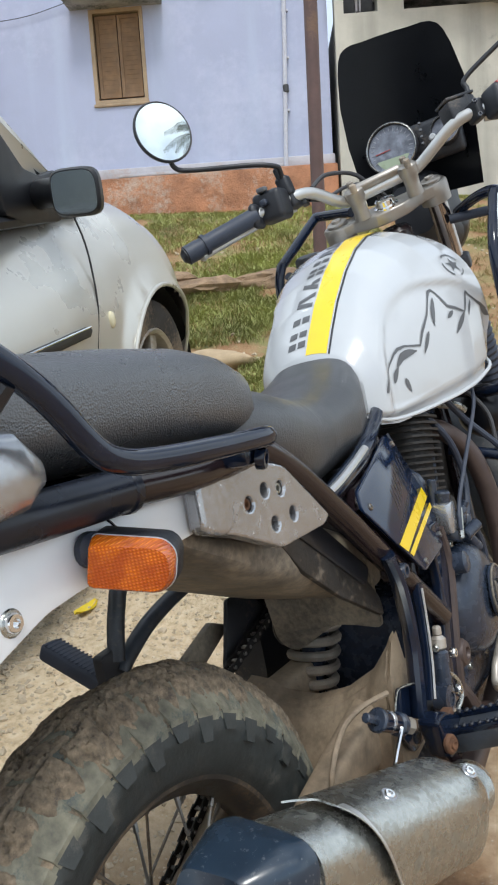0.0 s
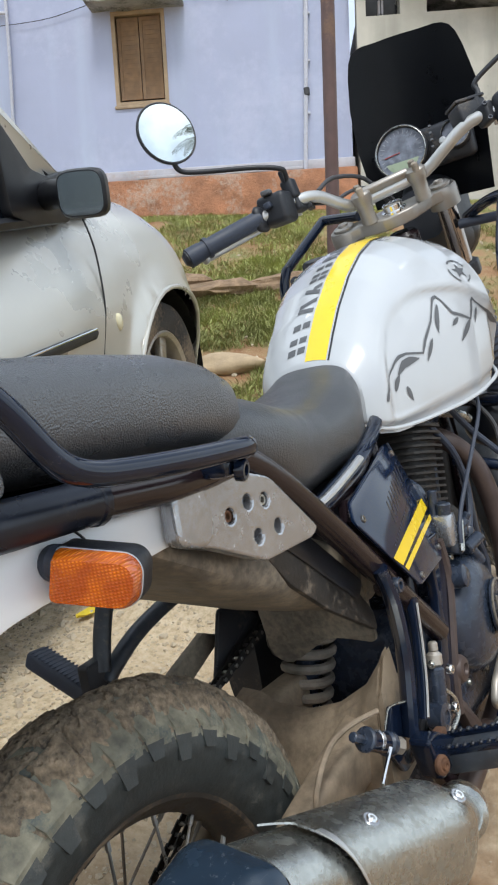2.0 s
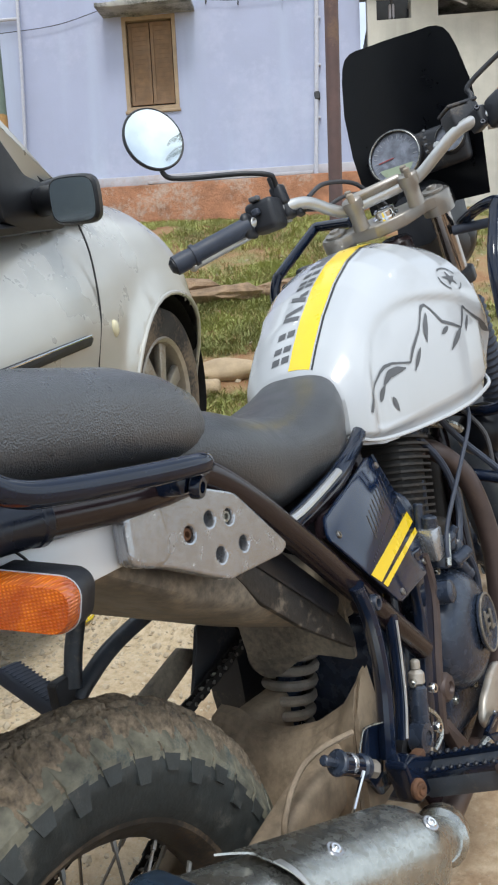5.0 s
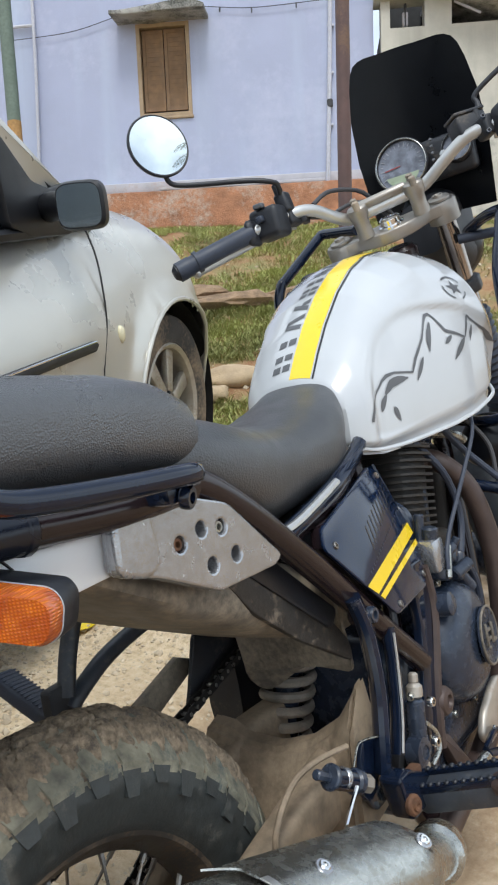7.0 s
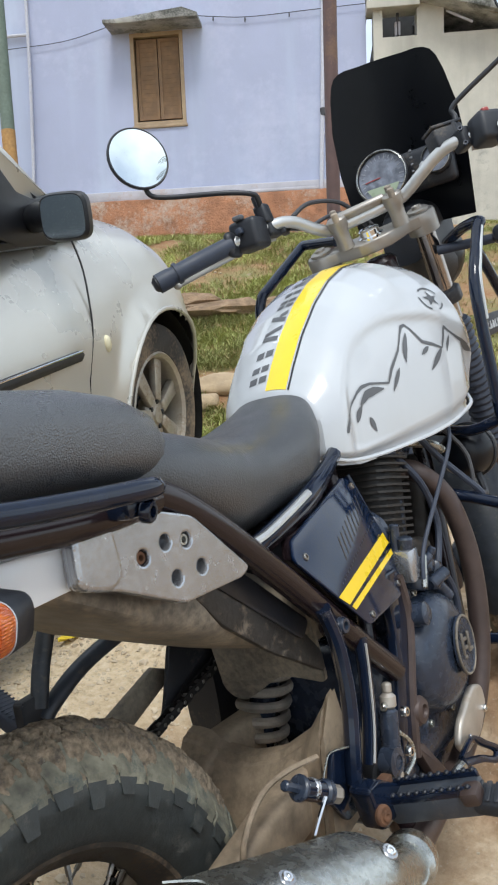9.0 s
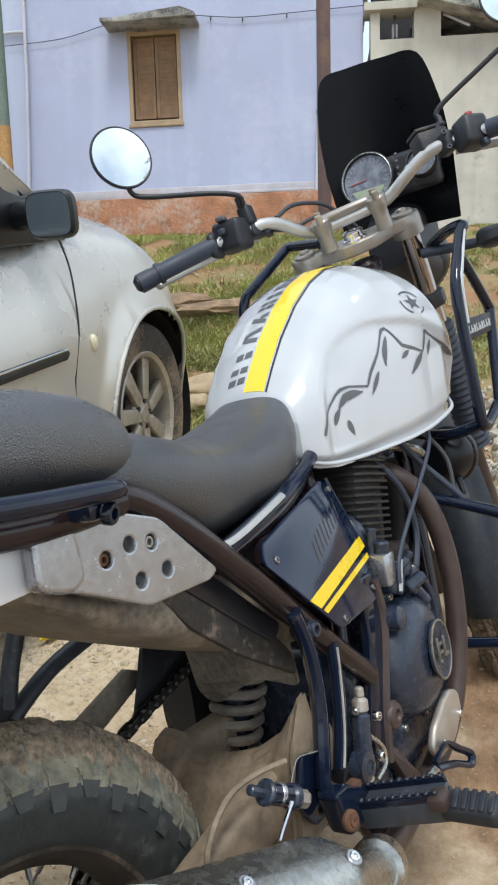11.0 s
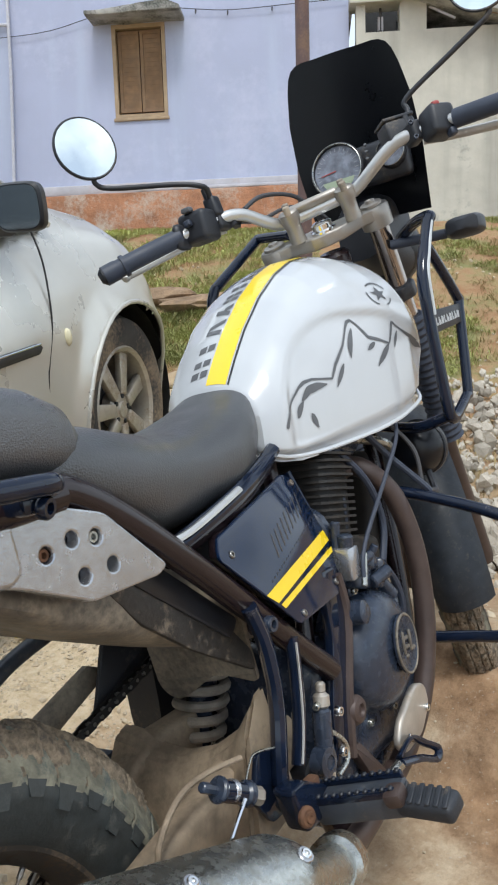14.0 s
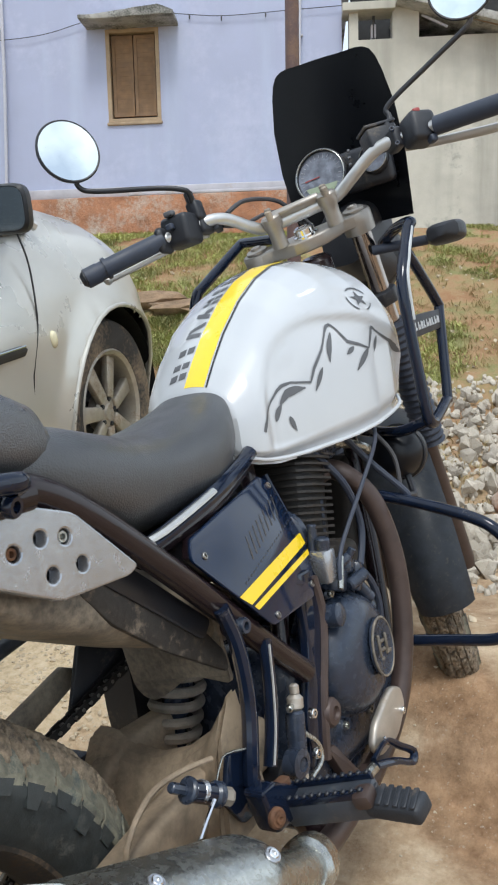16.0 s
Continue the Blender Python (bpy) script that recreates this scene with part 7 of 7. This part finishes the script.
def yoke_plate(z0, z1):
    half = [(-0.030, 0.0), (-0.026, 0.030), (-0.012, 0.052), (0.004, 0.075), (0.000, 0.098), (0.012, 0.124), (0.034, 0.133), (0.056, 0.124), (0.064, 0.10), (0.052, 0.078), (0.046, 0.05), (0.048, 0.0)]
    outline = half + [(x, -y) for x, y in half[-2:0:-1]]
    bm = bmesh.new()
    f = bm.faces.new([bm.verts.new((x, y, z0)) for x, y in outline])
    r = bmesh.ops.extrude_face_region(bm, geom=[f])
    bmesh.ops.translate(bm, vec=(0, 0, z1 - z0), verts=[v for v in r["geom"] if isinstance(v, bmesh.types.BMVert)])
    bmesh.ops.recalc_face_normals(bm, faces=list(bm.faces))
    bmesh.ops.bevel(bm, geom=list(bm.edges), offset=0.004, segments=3, affect="EDGES", profile=0.5)
    bmesh.ops.transform(bm, matrix=yoke_m, verts=list(bm.verts))
    return bm


yoke = turned("top_yoke", yoke_plate(-0.026, 0.0), "yoke", None, "satin silver cast top yoke")
turned("lower_yoke", yoke_plate(-0.20, -0.17), "plastic", yoke)
turned("stem_nut", lathe([(0.026, 0), (0.026, 0.004), (0.021, 0.006), (0.021, 0.016), (0.017, 0.019), (0.010, 0.019), (0.009, 0.010), (0.001, 0.010)], yoke_m, 24), "chrome", yoke, "chrome stem nut")
for y in (0.103, -0.103):
    m = yoke_m @ Matrix.Translation((0.032, y, 0))
    turned("yoke_boss", lathe([(0.031, -0.042), (0.032, -0.02), (0.032, -0.004), (0.029, 0.0)], m, 28), "yoke", yoke)
    turned("fork_cap", lathe([(0.022, 0), (0.022, 0.005), (0.019, 0.007), (0.011, 0.007), (0.010, 0.012), (0.006, 0.012), (0.001, 0.008)], m, 24), "yoke", yoke)
    hung("fork_leg", lathe([(0.0205, -0.24), (0.0205, -0.03)], m, 24), "fork", yoke, "worn chrome fork tube")
    gaiter = []
    for j in range(40):
        z = -0.24 - 0.30 * j / 39
        gaiter.append((0.029 + (0.0045 if j % 2 else 0), z))
    hung("fork_gaiter", lathe(gaiter[::-1], m, 24), "rubber_grip", yoke, "ribbed black rubber gaiter")
    hung("fork_slider", lathe([(0.018, -0.90), (0.022, -0.88), (0.022, -0.56), (0.028, -0.53)], m @ Matrix.Translation((0, -0.012 if y > 0 else 0.012, 0)), 24), "header", yoke)
for y in (0.052, -0.062):
    m = yoke_m @ Matrix.Translation((-0.006, y, 0))
    r_ = lathe([(0.017, 0), (0.015, 0.02), (0.016, 0.036), (0.020, 0.044), (0.020, 0.060), (0.016, 0.064)], m, 20)
    turned("bar_riser", r_, "yoke", yoke, "silver handlebar riser")
    for dx in (-0.016, 0.016):
        turned("riser_bolt", lathe([(0.0068, 0.058), (0.0068, 0.074), (0.005, 0.076), (0.001, 0.074)], m @ Matrix.Translation((dx, 0, 0)), 12), "spring", yoke)


BAR = [(0.898, 0.370, 1.2035), (0.915, 0.32, 1.2126), (0.955, 0.235, 1.2289), (0.985, 0.165, 1.2382), (1.012, 0.125, 1.2357), (1.045, 0.088, 1.212), (1.066, 0.062, 1.2035), (1.070, 0.0, 1.203)]
BAR_R = [(1.066, -0.072, 1.2035), (1.058, -0.095, 1.207), (1.040, -0.130, 1.222), (1.025, -0.165, 1.237), (1.012, -0.195, 1.242), (0.995, -0.235, 1.235), (0.935, -0.34, 1.206), (0.885, -0.43, 1.180)]
bar = turned("handlebar", tube(BAR + BAR_R, 0.0115, 14, 5), "bar", None, "silver tubular handlebar")
turned("bar_pad", rbox((0.030, 0.10, 0.014), Matrix.Translation((1.062, -0.005, 1.214)) @ pose(0, 0, 0, 0, 25, 0), 0.005, None, 3), "yoke", bar, "silver clamp bridge")
turned("bridge_slot", rbox((0.006, 0.075, 0.004), Matrix.Translation((1.056, -0.005, 1.222)) @ pose(0, 0, 0, 0, 25, 0), 0.001), "engine", bar)
turned("grip", tube([(0.900, 0.364, 1.2049), (0.915, 0.32, 1.2126), (0.951, 0.243, 1.2274)], 0.0168, 16, 5), "rubber_grip", bar, "ribbed dark rubber grip")
turned("bar_end", tube([(0.891, 0.388, 1.2004), (0.900, 0.363, 1.2049)], 0.0185, 14, 2), "rubber_grip", bar)
turned("grip_flange", tube([(0.9045, 0.3525, 1.2071), (0.9065, 0.346, 1.2082)], 0.0205, 16, 1), "rubber_grip", bar)
turned("bar_end_weight", rod((0.889, 0.396, 1.1989), (0.895, 0.376, 1.2026), 0.0155, 14, 0.2), "plastic", bar)
turned("grip", tube([(0.966, -0.285, 1.221), (0.935, -0.34, 1.206), (0.890, -0.421, 1.183)], 0.0168, 16, 5), "rubber_grip", bar, "dark rubber throttle grip")


def bar_box(size, place, yaw, material, name, label="", bevel=0.006, roll=0.0):
    return turned(name, rbox(size, Matrix.Translation(place) @ pose(0, 0, 0, roll, 0, yaw), bevel, None, 3), material, bar, label)


bar_box((0.052, 0.062, 0.058), (0.968, 0.205, 1.2337), -24, "plastic", "switch_housing", "black left switchgear", 0.010, 10)
bar_box((0.044, 0.020, 0.048), (0.955, 0.240, 1.2266), -24, "plastic", "switch_collar", "", 0.012, 10)
bar_box((0.014, 0.020, 0.010), (0.945, 0.212, 1.2653), -24, "decal", "switch_button", "", 0.003, 10)
bar_box((0.012, 0.014, 0.012), (0.938, 0.218, 1.2399), -24, "rubber_grip", "switch_button", "", 0.003)
bar_box((0.012, 0.014, 0.010), (0.946, 0.198, 1.2362), -24, "rubber_grip", "switch_button", "", 0.003)
bar_box((0.040, 0.024, 0.030), (0.992, 0.165, 1.2332), -24, "plastic", "lever_perch", "black lever perch", 0.006)
bar_box((0.026, 0.026, 0.040), (0.980, 0.168, 1.2610), -24, "plastic", "mirror_clamp", "", 0.006)
turned("clutch_lever", tube([(1.005, 0.165, 1.2192), (1.0100, 0.205, 1.2247), (0.9870, 0.27, 1.2147), (0.9600, 0.345, 1.2021), (0.9540, 0.36, 1.2001)], 0.0040, 10, 5, flat=1.4), "bar", bar, "silver clutch lever")
turned("lever_ball", lathe([(0.002, -0.008), (0.007, -0.005), (0.009, 0), (0.007, 0.005), (0.002, 0.008)], Matrix.Translation((0.9520, 0.366, 1.1997)), 14), "bar", bar)
bar_box((0.030, 0.014, 0.014), (1.010, 0.145, 1.226), -10, "plastic", "lever_pivot", "", 0.003)
turned("clutch_cable", tube([(1.02, 0.135, 1.228), (1.06, 0.10, 1.226), (1.10, 0.05, 1.24), (1.14, 0.0, 1.23), (1.16, -0.03, 1.18)], 0.004, 8, 5), "cable", bar)
turned("brake_hose", tube([(1.03, 0.12, 1.25), (1.08, 0.08, 1.275), (1.13, 0.02, 1.26), (1.16, -0.01, 1.20)], 0.0045, 8, 5), "cable", bar)
bar_box((0.050, 0.050, 0.056), (0.982, -0.258, 1.232), 27, "plastic", "switch_housing", "black right switchgear", 0.010, 10)
bar_box((0.012, 0.015, 0.010), (0.964, -0.262, 1.259), 27, "red", "kill_switch", "red kill switch", 0.004)
bar_box((0.018, 0.014, 0.014), (0.966, -0.272, 1.202), 27, "rubber_grip", "switch_button", "", 0.004)
bar_box((0.040, 0.022, 0.038), (1.004, -0.216, 1.239), 25, "plastic", "lever_perch", "black brake master cylinder clamp", 0.006)
bar_box((0.044, 0.062, 0.040), (1.038, -0.196, 1.262), 22, "plastic", "brake_reservoir", "black brake fluid reservoir", 0.006)
bar_box((0.046, 0.064, 0.006), (1.038, -0.196, 1.285), 22, "plastic", "reservoir_lid", "", 0.002)
for dz in (0.014, -0.014):
    turned("clamp_screw", bolt((0.985, -0.216, 1.239 + dz), (-1, 0, 0.2), 0.005, 0.005), "engine", bar)
turned("brake_lever", tube([(1.028, -0.232, 1.228), (1.024, -0.28, 1.214), (0.996, -0.36, 1.188), (0.976, -0.41, 1.173)], 0.0062, 10, 5, flat=1.4), "bar", bar, "silver brake lever")
turned("lever_ball", lathe([(0.002, -0.008), (0.007, -0.005), (0.009, 0), (0.007, 0.005), (0.002, 0.008)], Matrix.Translation((0.974, -0.416, 1.169)), 14), "bar", bar)


def mirror(stem, centre, facing, label):
    turned("mirror_stem", tube(stem, 0.0050, 10, 6), "plastic", bar, "black bent mirror stem")
    m = axis_to(centre, facing)
    head = turned("mirror", lathe([(0.004, -0.022), (0.030, -0.020), (0.050, -0.010), (0.0585, -0.002), (0.0595, 0.003), (0.0575, 0.0055), (0.0545, 0.0045)], m, 40), "plastic", bar, label)
    turned("mirror_glass", lathe([(0.0552, 0.0050), (0.040, 0.0058), (0.020, 0.0063), (0.0005, 0.0065)], m, 40), "mirror", bar, "round mirror glass")
    turned("stem_nut", rod(stem[0], Vector(stem[0]) + Vector((0, 0, 0.03)), 0.009, 10), "plastic", bar)


mirror([(0.976, 0.170, 1.270), (0.960, 0.166, 1.288), (0.948, 0.172, 1.297), (0.937, 0.215, 1.316), (0.925, 0.318, 1.352), (0.915, 0.345, 1.368), (0.905, 0.343, 1.392)], (0.900, 0.338, 1.431), (-0.7277, -0.5553, -0.0789), "round black mirror")
mirror([(1.030, -0.215, 1.255), (1.042, -0.228, 1.295), (1.042, -0.235, 1.318), (1.02, -0.330, 1.350), (0.998, -0.405, 1.374), (0.995, -0.414, 1.392)], (0.990, -0.417, 1.440), (-0.93, 0.20, -0.02), "round black mirror")

# front wheel, mudguard
FRONT = (1.575, 0.0, 0.405)
fw, fm = wheel("front_wheel", FRONT, 0.346, 0.092, 0.270, 34, HANG, "black spoked front wheel with an off-road tyre")
bm, rows = bmesh.new(), []
for i in range(41):
    a = radians(40 + 148 * i / 40)
    row = []
    for k in range(13):
        t = -1 + 2 * k / 12
        w = 0.068 + 0.010 * math.sin(math.pi * i / 40) - 0.010 * (i / 40) ** 5
        r = 0.395 - 0.035 * abs(t) ** 2.5
        row.append(bm.verts.new((FRONT[0] + r * math.cos(a), t * w - 0.018, FRONT[2] + r * math.sin(a))))
    rows.append(row)
for a, b in zip(rows, rows[1:]):
    for k in range(12):
        bm.faces.new((a[k], a[k + 1], b[k + 1], b[k]))
bmesh.ops.solidify(bm, geom=list(bm.faces), thickness=0.003)
bmesh.ops.recalc_face_normals(bm, faces=list(bm.faces))
hung("front_mudguard", bm, "guard_plastic", None, "dusty blue-black plastic front mudguard")
mud_clods(fm, fw, 0.350, 0.046, -4.0, 60, 0.006, 0.0, 1.0, 0.030, 3.5, "brown mud coating the tyre")

# -- instruments, screen, lamp and guards fixed to the frame --
dash = add("instrument_panel", rbox((0.03, 0.19, 0.085), Matrix.Translation((1.250, -0.045, 1.300)) @ pose(0, 0, 0, 0, -6, 0), 0.012, None, 3), "plastic", None, "instrument cluster with a round speedometer")
DIAL_WAY = Vector((-0.955, -0.10, 0.10))


def gauge(centre, r, name, label):
    m = axis_to(centre, DIAL_WAY)
    g = add(name, lathe([(r * 0.9, -0.03), (r, -0.02), (r * 1.03, 0.0), (r * 1.03, 0.008), (r * 0.98, 0.011), (r * 0.93, 0.009), (r * 0.92, 0.003)], m, 40), "plastic", dash, label)
    add("dial_ring", lathe([(r * 0.985, 0.0112), (r * 0.96, 0.0122), (r * 0.935, 0.0105)], m, 40, cap=False), "steel", dash)
    add("dial_face", lathe([(r * 0.93, 0.0035), (0.0005, 0.0036)], m, 40), "dial", dash, "grey dial face under glass")
    return m


gm = gauge((1.218, 0.008, 1.302), 0.056, "speedometer", "round speedometer")
for j in range(19):
    a = radians(-30 + 240 * j / 18)
    add("dial_tick", rbox((0.006 if j % 2 else 0.009, 0.0016, 0.0008), gm @ Matrix.Rotation(a, 4, "Z") @ Matrix.Translation((0.043, 0, 0.0042)), 0, None), "tick", dash, smooth=False)
up_d = Vector((0, 0, 1)) - DIAL_WAY.normalized() * DIAL_WAY.normalized().z
up_d.normalize()
side_d = DIAL_WAY.normalized().cross(up_d)
face = Matrix((side_d, up_d, DIAL_WAY.normalized())).transposed().to_4x4()
fm_ = Matrix.Translation((1.218, 0.008, 1.302)) @ face
lcd = bmesh.new()
lcd_pts = [(0.040 * math.cos(a), 0.046 * math.sin(a)) for a in [radians(205 + 130 * j / 12) for j in range(13)]]
lcd.faces.new([lcd.verts.new(fm_ @ Vector((x, min(y, -0.018), 0.0046))) for x, y in lcd_pts])
add("lcd_window", lcd, "lcd", dash, "pale green lcd window", smooth=False)
add("needle", rbox((0.034, 0.0022, 0.001), fm_ @ Matrix.Translation((0.020, -0.002, 0.0052)) @ pose(0, 0, 0, 0, 0, -6), 0, None), "red", dash, smooth=False)
gauge((1.232, -0.108, 1.306), 0.030, "small_gauge", "small round gauge")
for j in range(4):
    add("tell_tale", rod((1.222, -0.060, 1.334 - 0.014 * j), (1.218, -0.060, 1.336 - 0.014 * j), 0.0035, 8), "decal", dash)
add("dial_knob", lathe([(0.007, 0), (0.008, 0.006), (0.005, 0.010), (0.001, 0.010)], axis_to((1.218, -0.084, 1.296), DIAL_WAY), 12), "dial_light", dash)


def windscreen():
    half = [(0.140, 1.20), (0.152, 1.33), (0.149, 1.42), (0.136, 1.49), (0.127, 1.520), (0.117, 1.537), (0.103, 1.547), (0.085, 1.5525), (0.05, 1.555)]
    bm, rows = bmesh.new(), []
    n = 24
    for i in range(81):
        z = 1.555 - 0.355 * (1 - i / 80) ** 1.6
        w = lerp_list([q[1] for q in half], [q[0] for q in half], z)
        rows.append([bm.verts.new((1.315 - 0.13 * (z - 1.2) - 1.8 * (t * w) ** 2, t * w * (0.80 if t > 0 else 1.10), z + 0.10 * t * w + 0.004 * (1 - t * t))) for t in [-1 + 2 * k / n for k in range(n + 1)]])
    for a, b in zip(rows, rows[1:]):
        for k in range(n):
            bm.faces.new((a[k], a[k + 1], b[k + 1], b[k]))
    bmesh.ops.solidify(bm, geom=list(bm.faces), thickness=0.004)
    bmesh.ops.recalc_face_normals(bm, faces=list(bm.faces))
    return add("windscreen", bm, "smoke", None, "opaque black tinted windscreen")


ws = windscreen()
hl = add("headlamp", lathe([(0.05, -0.07), (0.075, -0.03), (0.083, 0.0), (0.083, 0.02), (0.076, 0.03), (0.04, 0.038), (0.001, 0.04)], axis_to((1.36, 0, 1.14), (1, 0, -0.05)), 32), "smoke", None, "round headlamp in a black shell")
add("lamp_cowl", loft([(1.22, -0.01, 0.045, 1.11, 1.22), (1.27, -0.01, 0.060, 1.09, 1.25), (1.35, 0, 0.078, 1.07, 1.25)], 24, 3.5), "plastic", hl)


def guard(s):
    y = -0.22 * s
    loop = [(1.074, y, 1.128), (1.066, y, 1.118), (0.998, y, 1.022), (0.996, y, 0.94), (1.010, y, 0.80), (1.018, y, 0.772), (1.040, y, 0.768), (1.112, y, 0.800), (1.126, y, 0.815), (1.152, y, 0.965), (1.150, y, 0.985), (1.064, y, 1.055)]
    if s > 0:
        g = add("tank_guard", tube(loop[1:7], 0.0105, 12, 5), "gloss", None, "black tubular side guard frame")
    else:
        g = add("tank_guard", tube([(1.087, 0.074, 1.176), (1.118, 0.155, 1.193), (1.126, 0.174, 1.196), (1.116, 0.180, 1.188), (0.998, 0.205, 1.103), (0.984, 0.209, 1.090), (0.972, 0.214, 1.05), (0.978, 0.218, 0.96), (1.010, 0.22, 0.80), (1.030, 0.22, 0.770)], 0.0105, 12, 5), "gloss", None, "black tubular guard frame bent over beside the yoke")
    add("guard_tube", tube(loop[5:12] + [(1.030, y, 1.078)], 0.0095, 12, 5), "gloss", g)
    if s > 0:
        add("guard_tube", tube([(0.998, y, 1.022), (1.058, y, 1.112), (1.078, y, 1.130), (1.12, y * 0.8, 1.135), (1.20, y * 0.5, 1.13)], 0.0105, 12, 5), "gloss", g)
    add("guard_strut", tube([(1.018, y, 0.775), (1.03, y * 0.7, 0.76), (1.06, y * 0.3, 0.77)], 0.0105, 12, 5), "gloss", g)
    if s > 0:
        add("guard_wear", tube([(1.060, y - 0.008 * s, 1.118), (1.02, y - 0.0095 * s, 1.06), (0.9985, y - 0.010 * s, 1.02), (0.996, y - 0.010 * s, 0.95)], 0.0035, 6, 5), "bar", g)
    plate = slab(rounded([(0.995, 0.957), (1.143, 0.972), (1.146, 0.938), (0.998, 0.918)], 0.003), y - 0.004 * s, y + 0.004 * s, 0.001)
    p = add("name_plate", plate, "plastic", g, "black plate with worn pale print")
    for j in range(9):
        x = 1.012 + 0.0138 * j
        z = 0.9385 + 0.00125 * j * 1.4
        add("print_bar", slab([(x, z - 0.007), (x + 0.0035, z - 0.007), (x + 0.0035, z + 0.007), (x, z + 0.007)], y - 0.0042 * s, y - 0.0050 * s, 0), "dial_light", g, smooth=False)
        add("print_bar", slab([(x + 0.005, z - 0.006), (x + 0.0095, z - 0.006), (x + 0.0095, z - 0.002 + 0.004 * (j % 3)), (x + 0.005, z - 0.002 + 0.004 * (j % 3))], y - 0.0042 * s, y - 0.0050 * s, 0), "dial_light", g, smooth=False)
    ind = [(1.17, -0.10 * s, 1.115), (1.19, -0.19 * s, 1.112), (1.195, -0.205 * s, 1.112)]
    add("indicator_stalk", tube(ind, 0.010, 10, 4), "rubber_grip", g)


both(guard)


def front_indicator(s):
    m = Matrix.Translation((1.20, -0.242 * s, 1.116)) @ Matrix.Rotation(math.pi, 4, "Z") @ pose(0, 0, 0, 0, 0, 4) @ Matrix.Scale(0.9, 4)
    b = add("front_indicator", loft([(0.040, 0, 0.012, -0.010, 0.010), (0.03, 0, 0.034, -0.018, 0.018), (0.010, 0, 0.041, -0.0225, 0.0225), (-0.006, 0, 0.041, -0.0225, 0.0225)], 28, 3.6), "plastic", None, "black front turn signal")
    l = add("lens", loft([(-0.006, 0, 0.0405, -0.022, 0.022), (-0.014, 0, 0.038, -0.020, 0.020), (-0.017, 0, 0.03, -0.015, 0.015)], 28, 3.6), "amber", b, "amber lens")
    for o in (b, l):
        o.data.transform(m)


both(front_indicator)


def crash_bar(s):
    loop = [(0.965, -0.075, 0.665), (0.975, -0.13, 0.653), (0.98, -0.20, 0.632), (0.98, -0.275, 0.606), (0.98, -0.316, 0.582), (0.985, -0.335, 0.545), (0.99, -0.333, 0.46), (0.995, -0.315, 0.405), (1.0, -0.28, 0.386), (1.0, -0.20, 0.383), (0.995, -0.11, 0.382)]
    c = add("crash_bar", tube(flip(loop, s), 0.0105, 12, 5), "gloss", None, "black tubular engine crash bar")
    lamp_m = axis_to((1.09, -0.118 * s, 0.718), (1, -0.05 * s, 0.0))
    f = add("fog_lamp", lathe([(0.012, -0.050), (0.030, -0.046), (0.044, -0.030), (0.050, -0.005), (0.052, 0.012), (0.050, 0.020), (0.044, 0.022)], lamp_m, 32), "smoke", None, "round black auxiliary lamp")
    add("lamp_glass", lathe([(0.046, 0.021), (0.02, 0.026), (0.001, 0.027)], lamp_m, 32), "dial_light", f)
    add("lamp_ring", lathe([(0.052, 0.006), (0.0545, 0.008), (0.0545, 0.016), (0.052, 0.018)], lamp_m, 32, cap=False), "plastic", f)
    add("lamp_bracket", tube(flip([(1.08, -0.135, 0.675), (1.06, -0.15, 0.64), (1.0, -0.155, 0.65)], s), 0.007, 8, 4), "plastic", f)
    add("lamp_wire", tube(flip([(0.97, -0.10, 0.79), (0.98, -0.13, 0.765), (0.99, -0.155, 0.72), (0.985, -0.16, 0.66)], s), 0.004, 8, 5), "cable", f)


both(crash_bar)
both(lambda s: add("radiator_hose", tube(flip([(0.92, -0.06, 0.765), (0.97, -0.10, 0.75), (0.99, -0.11, 0.735)], s), 0.008, 8, 4), "steel"))
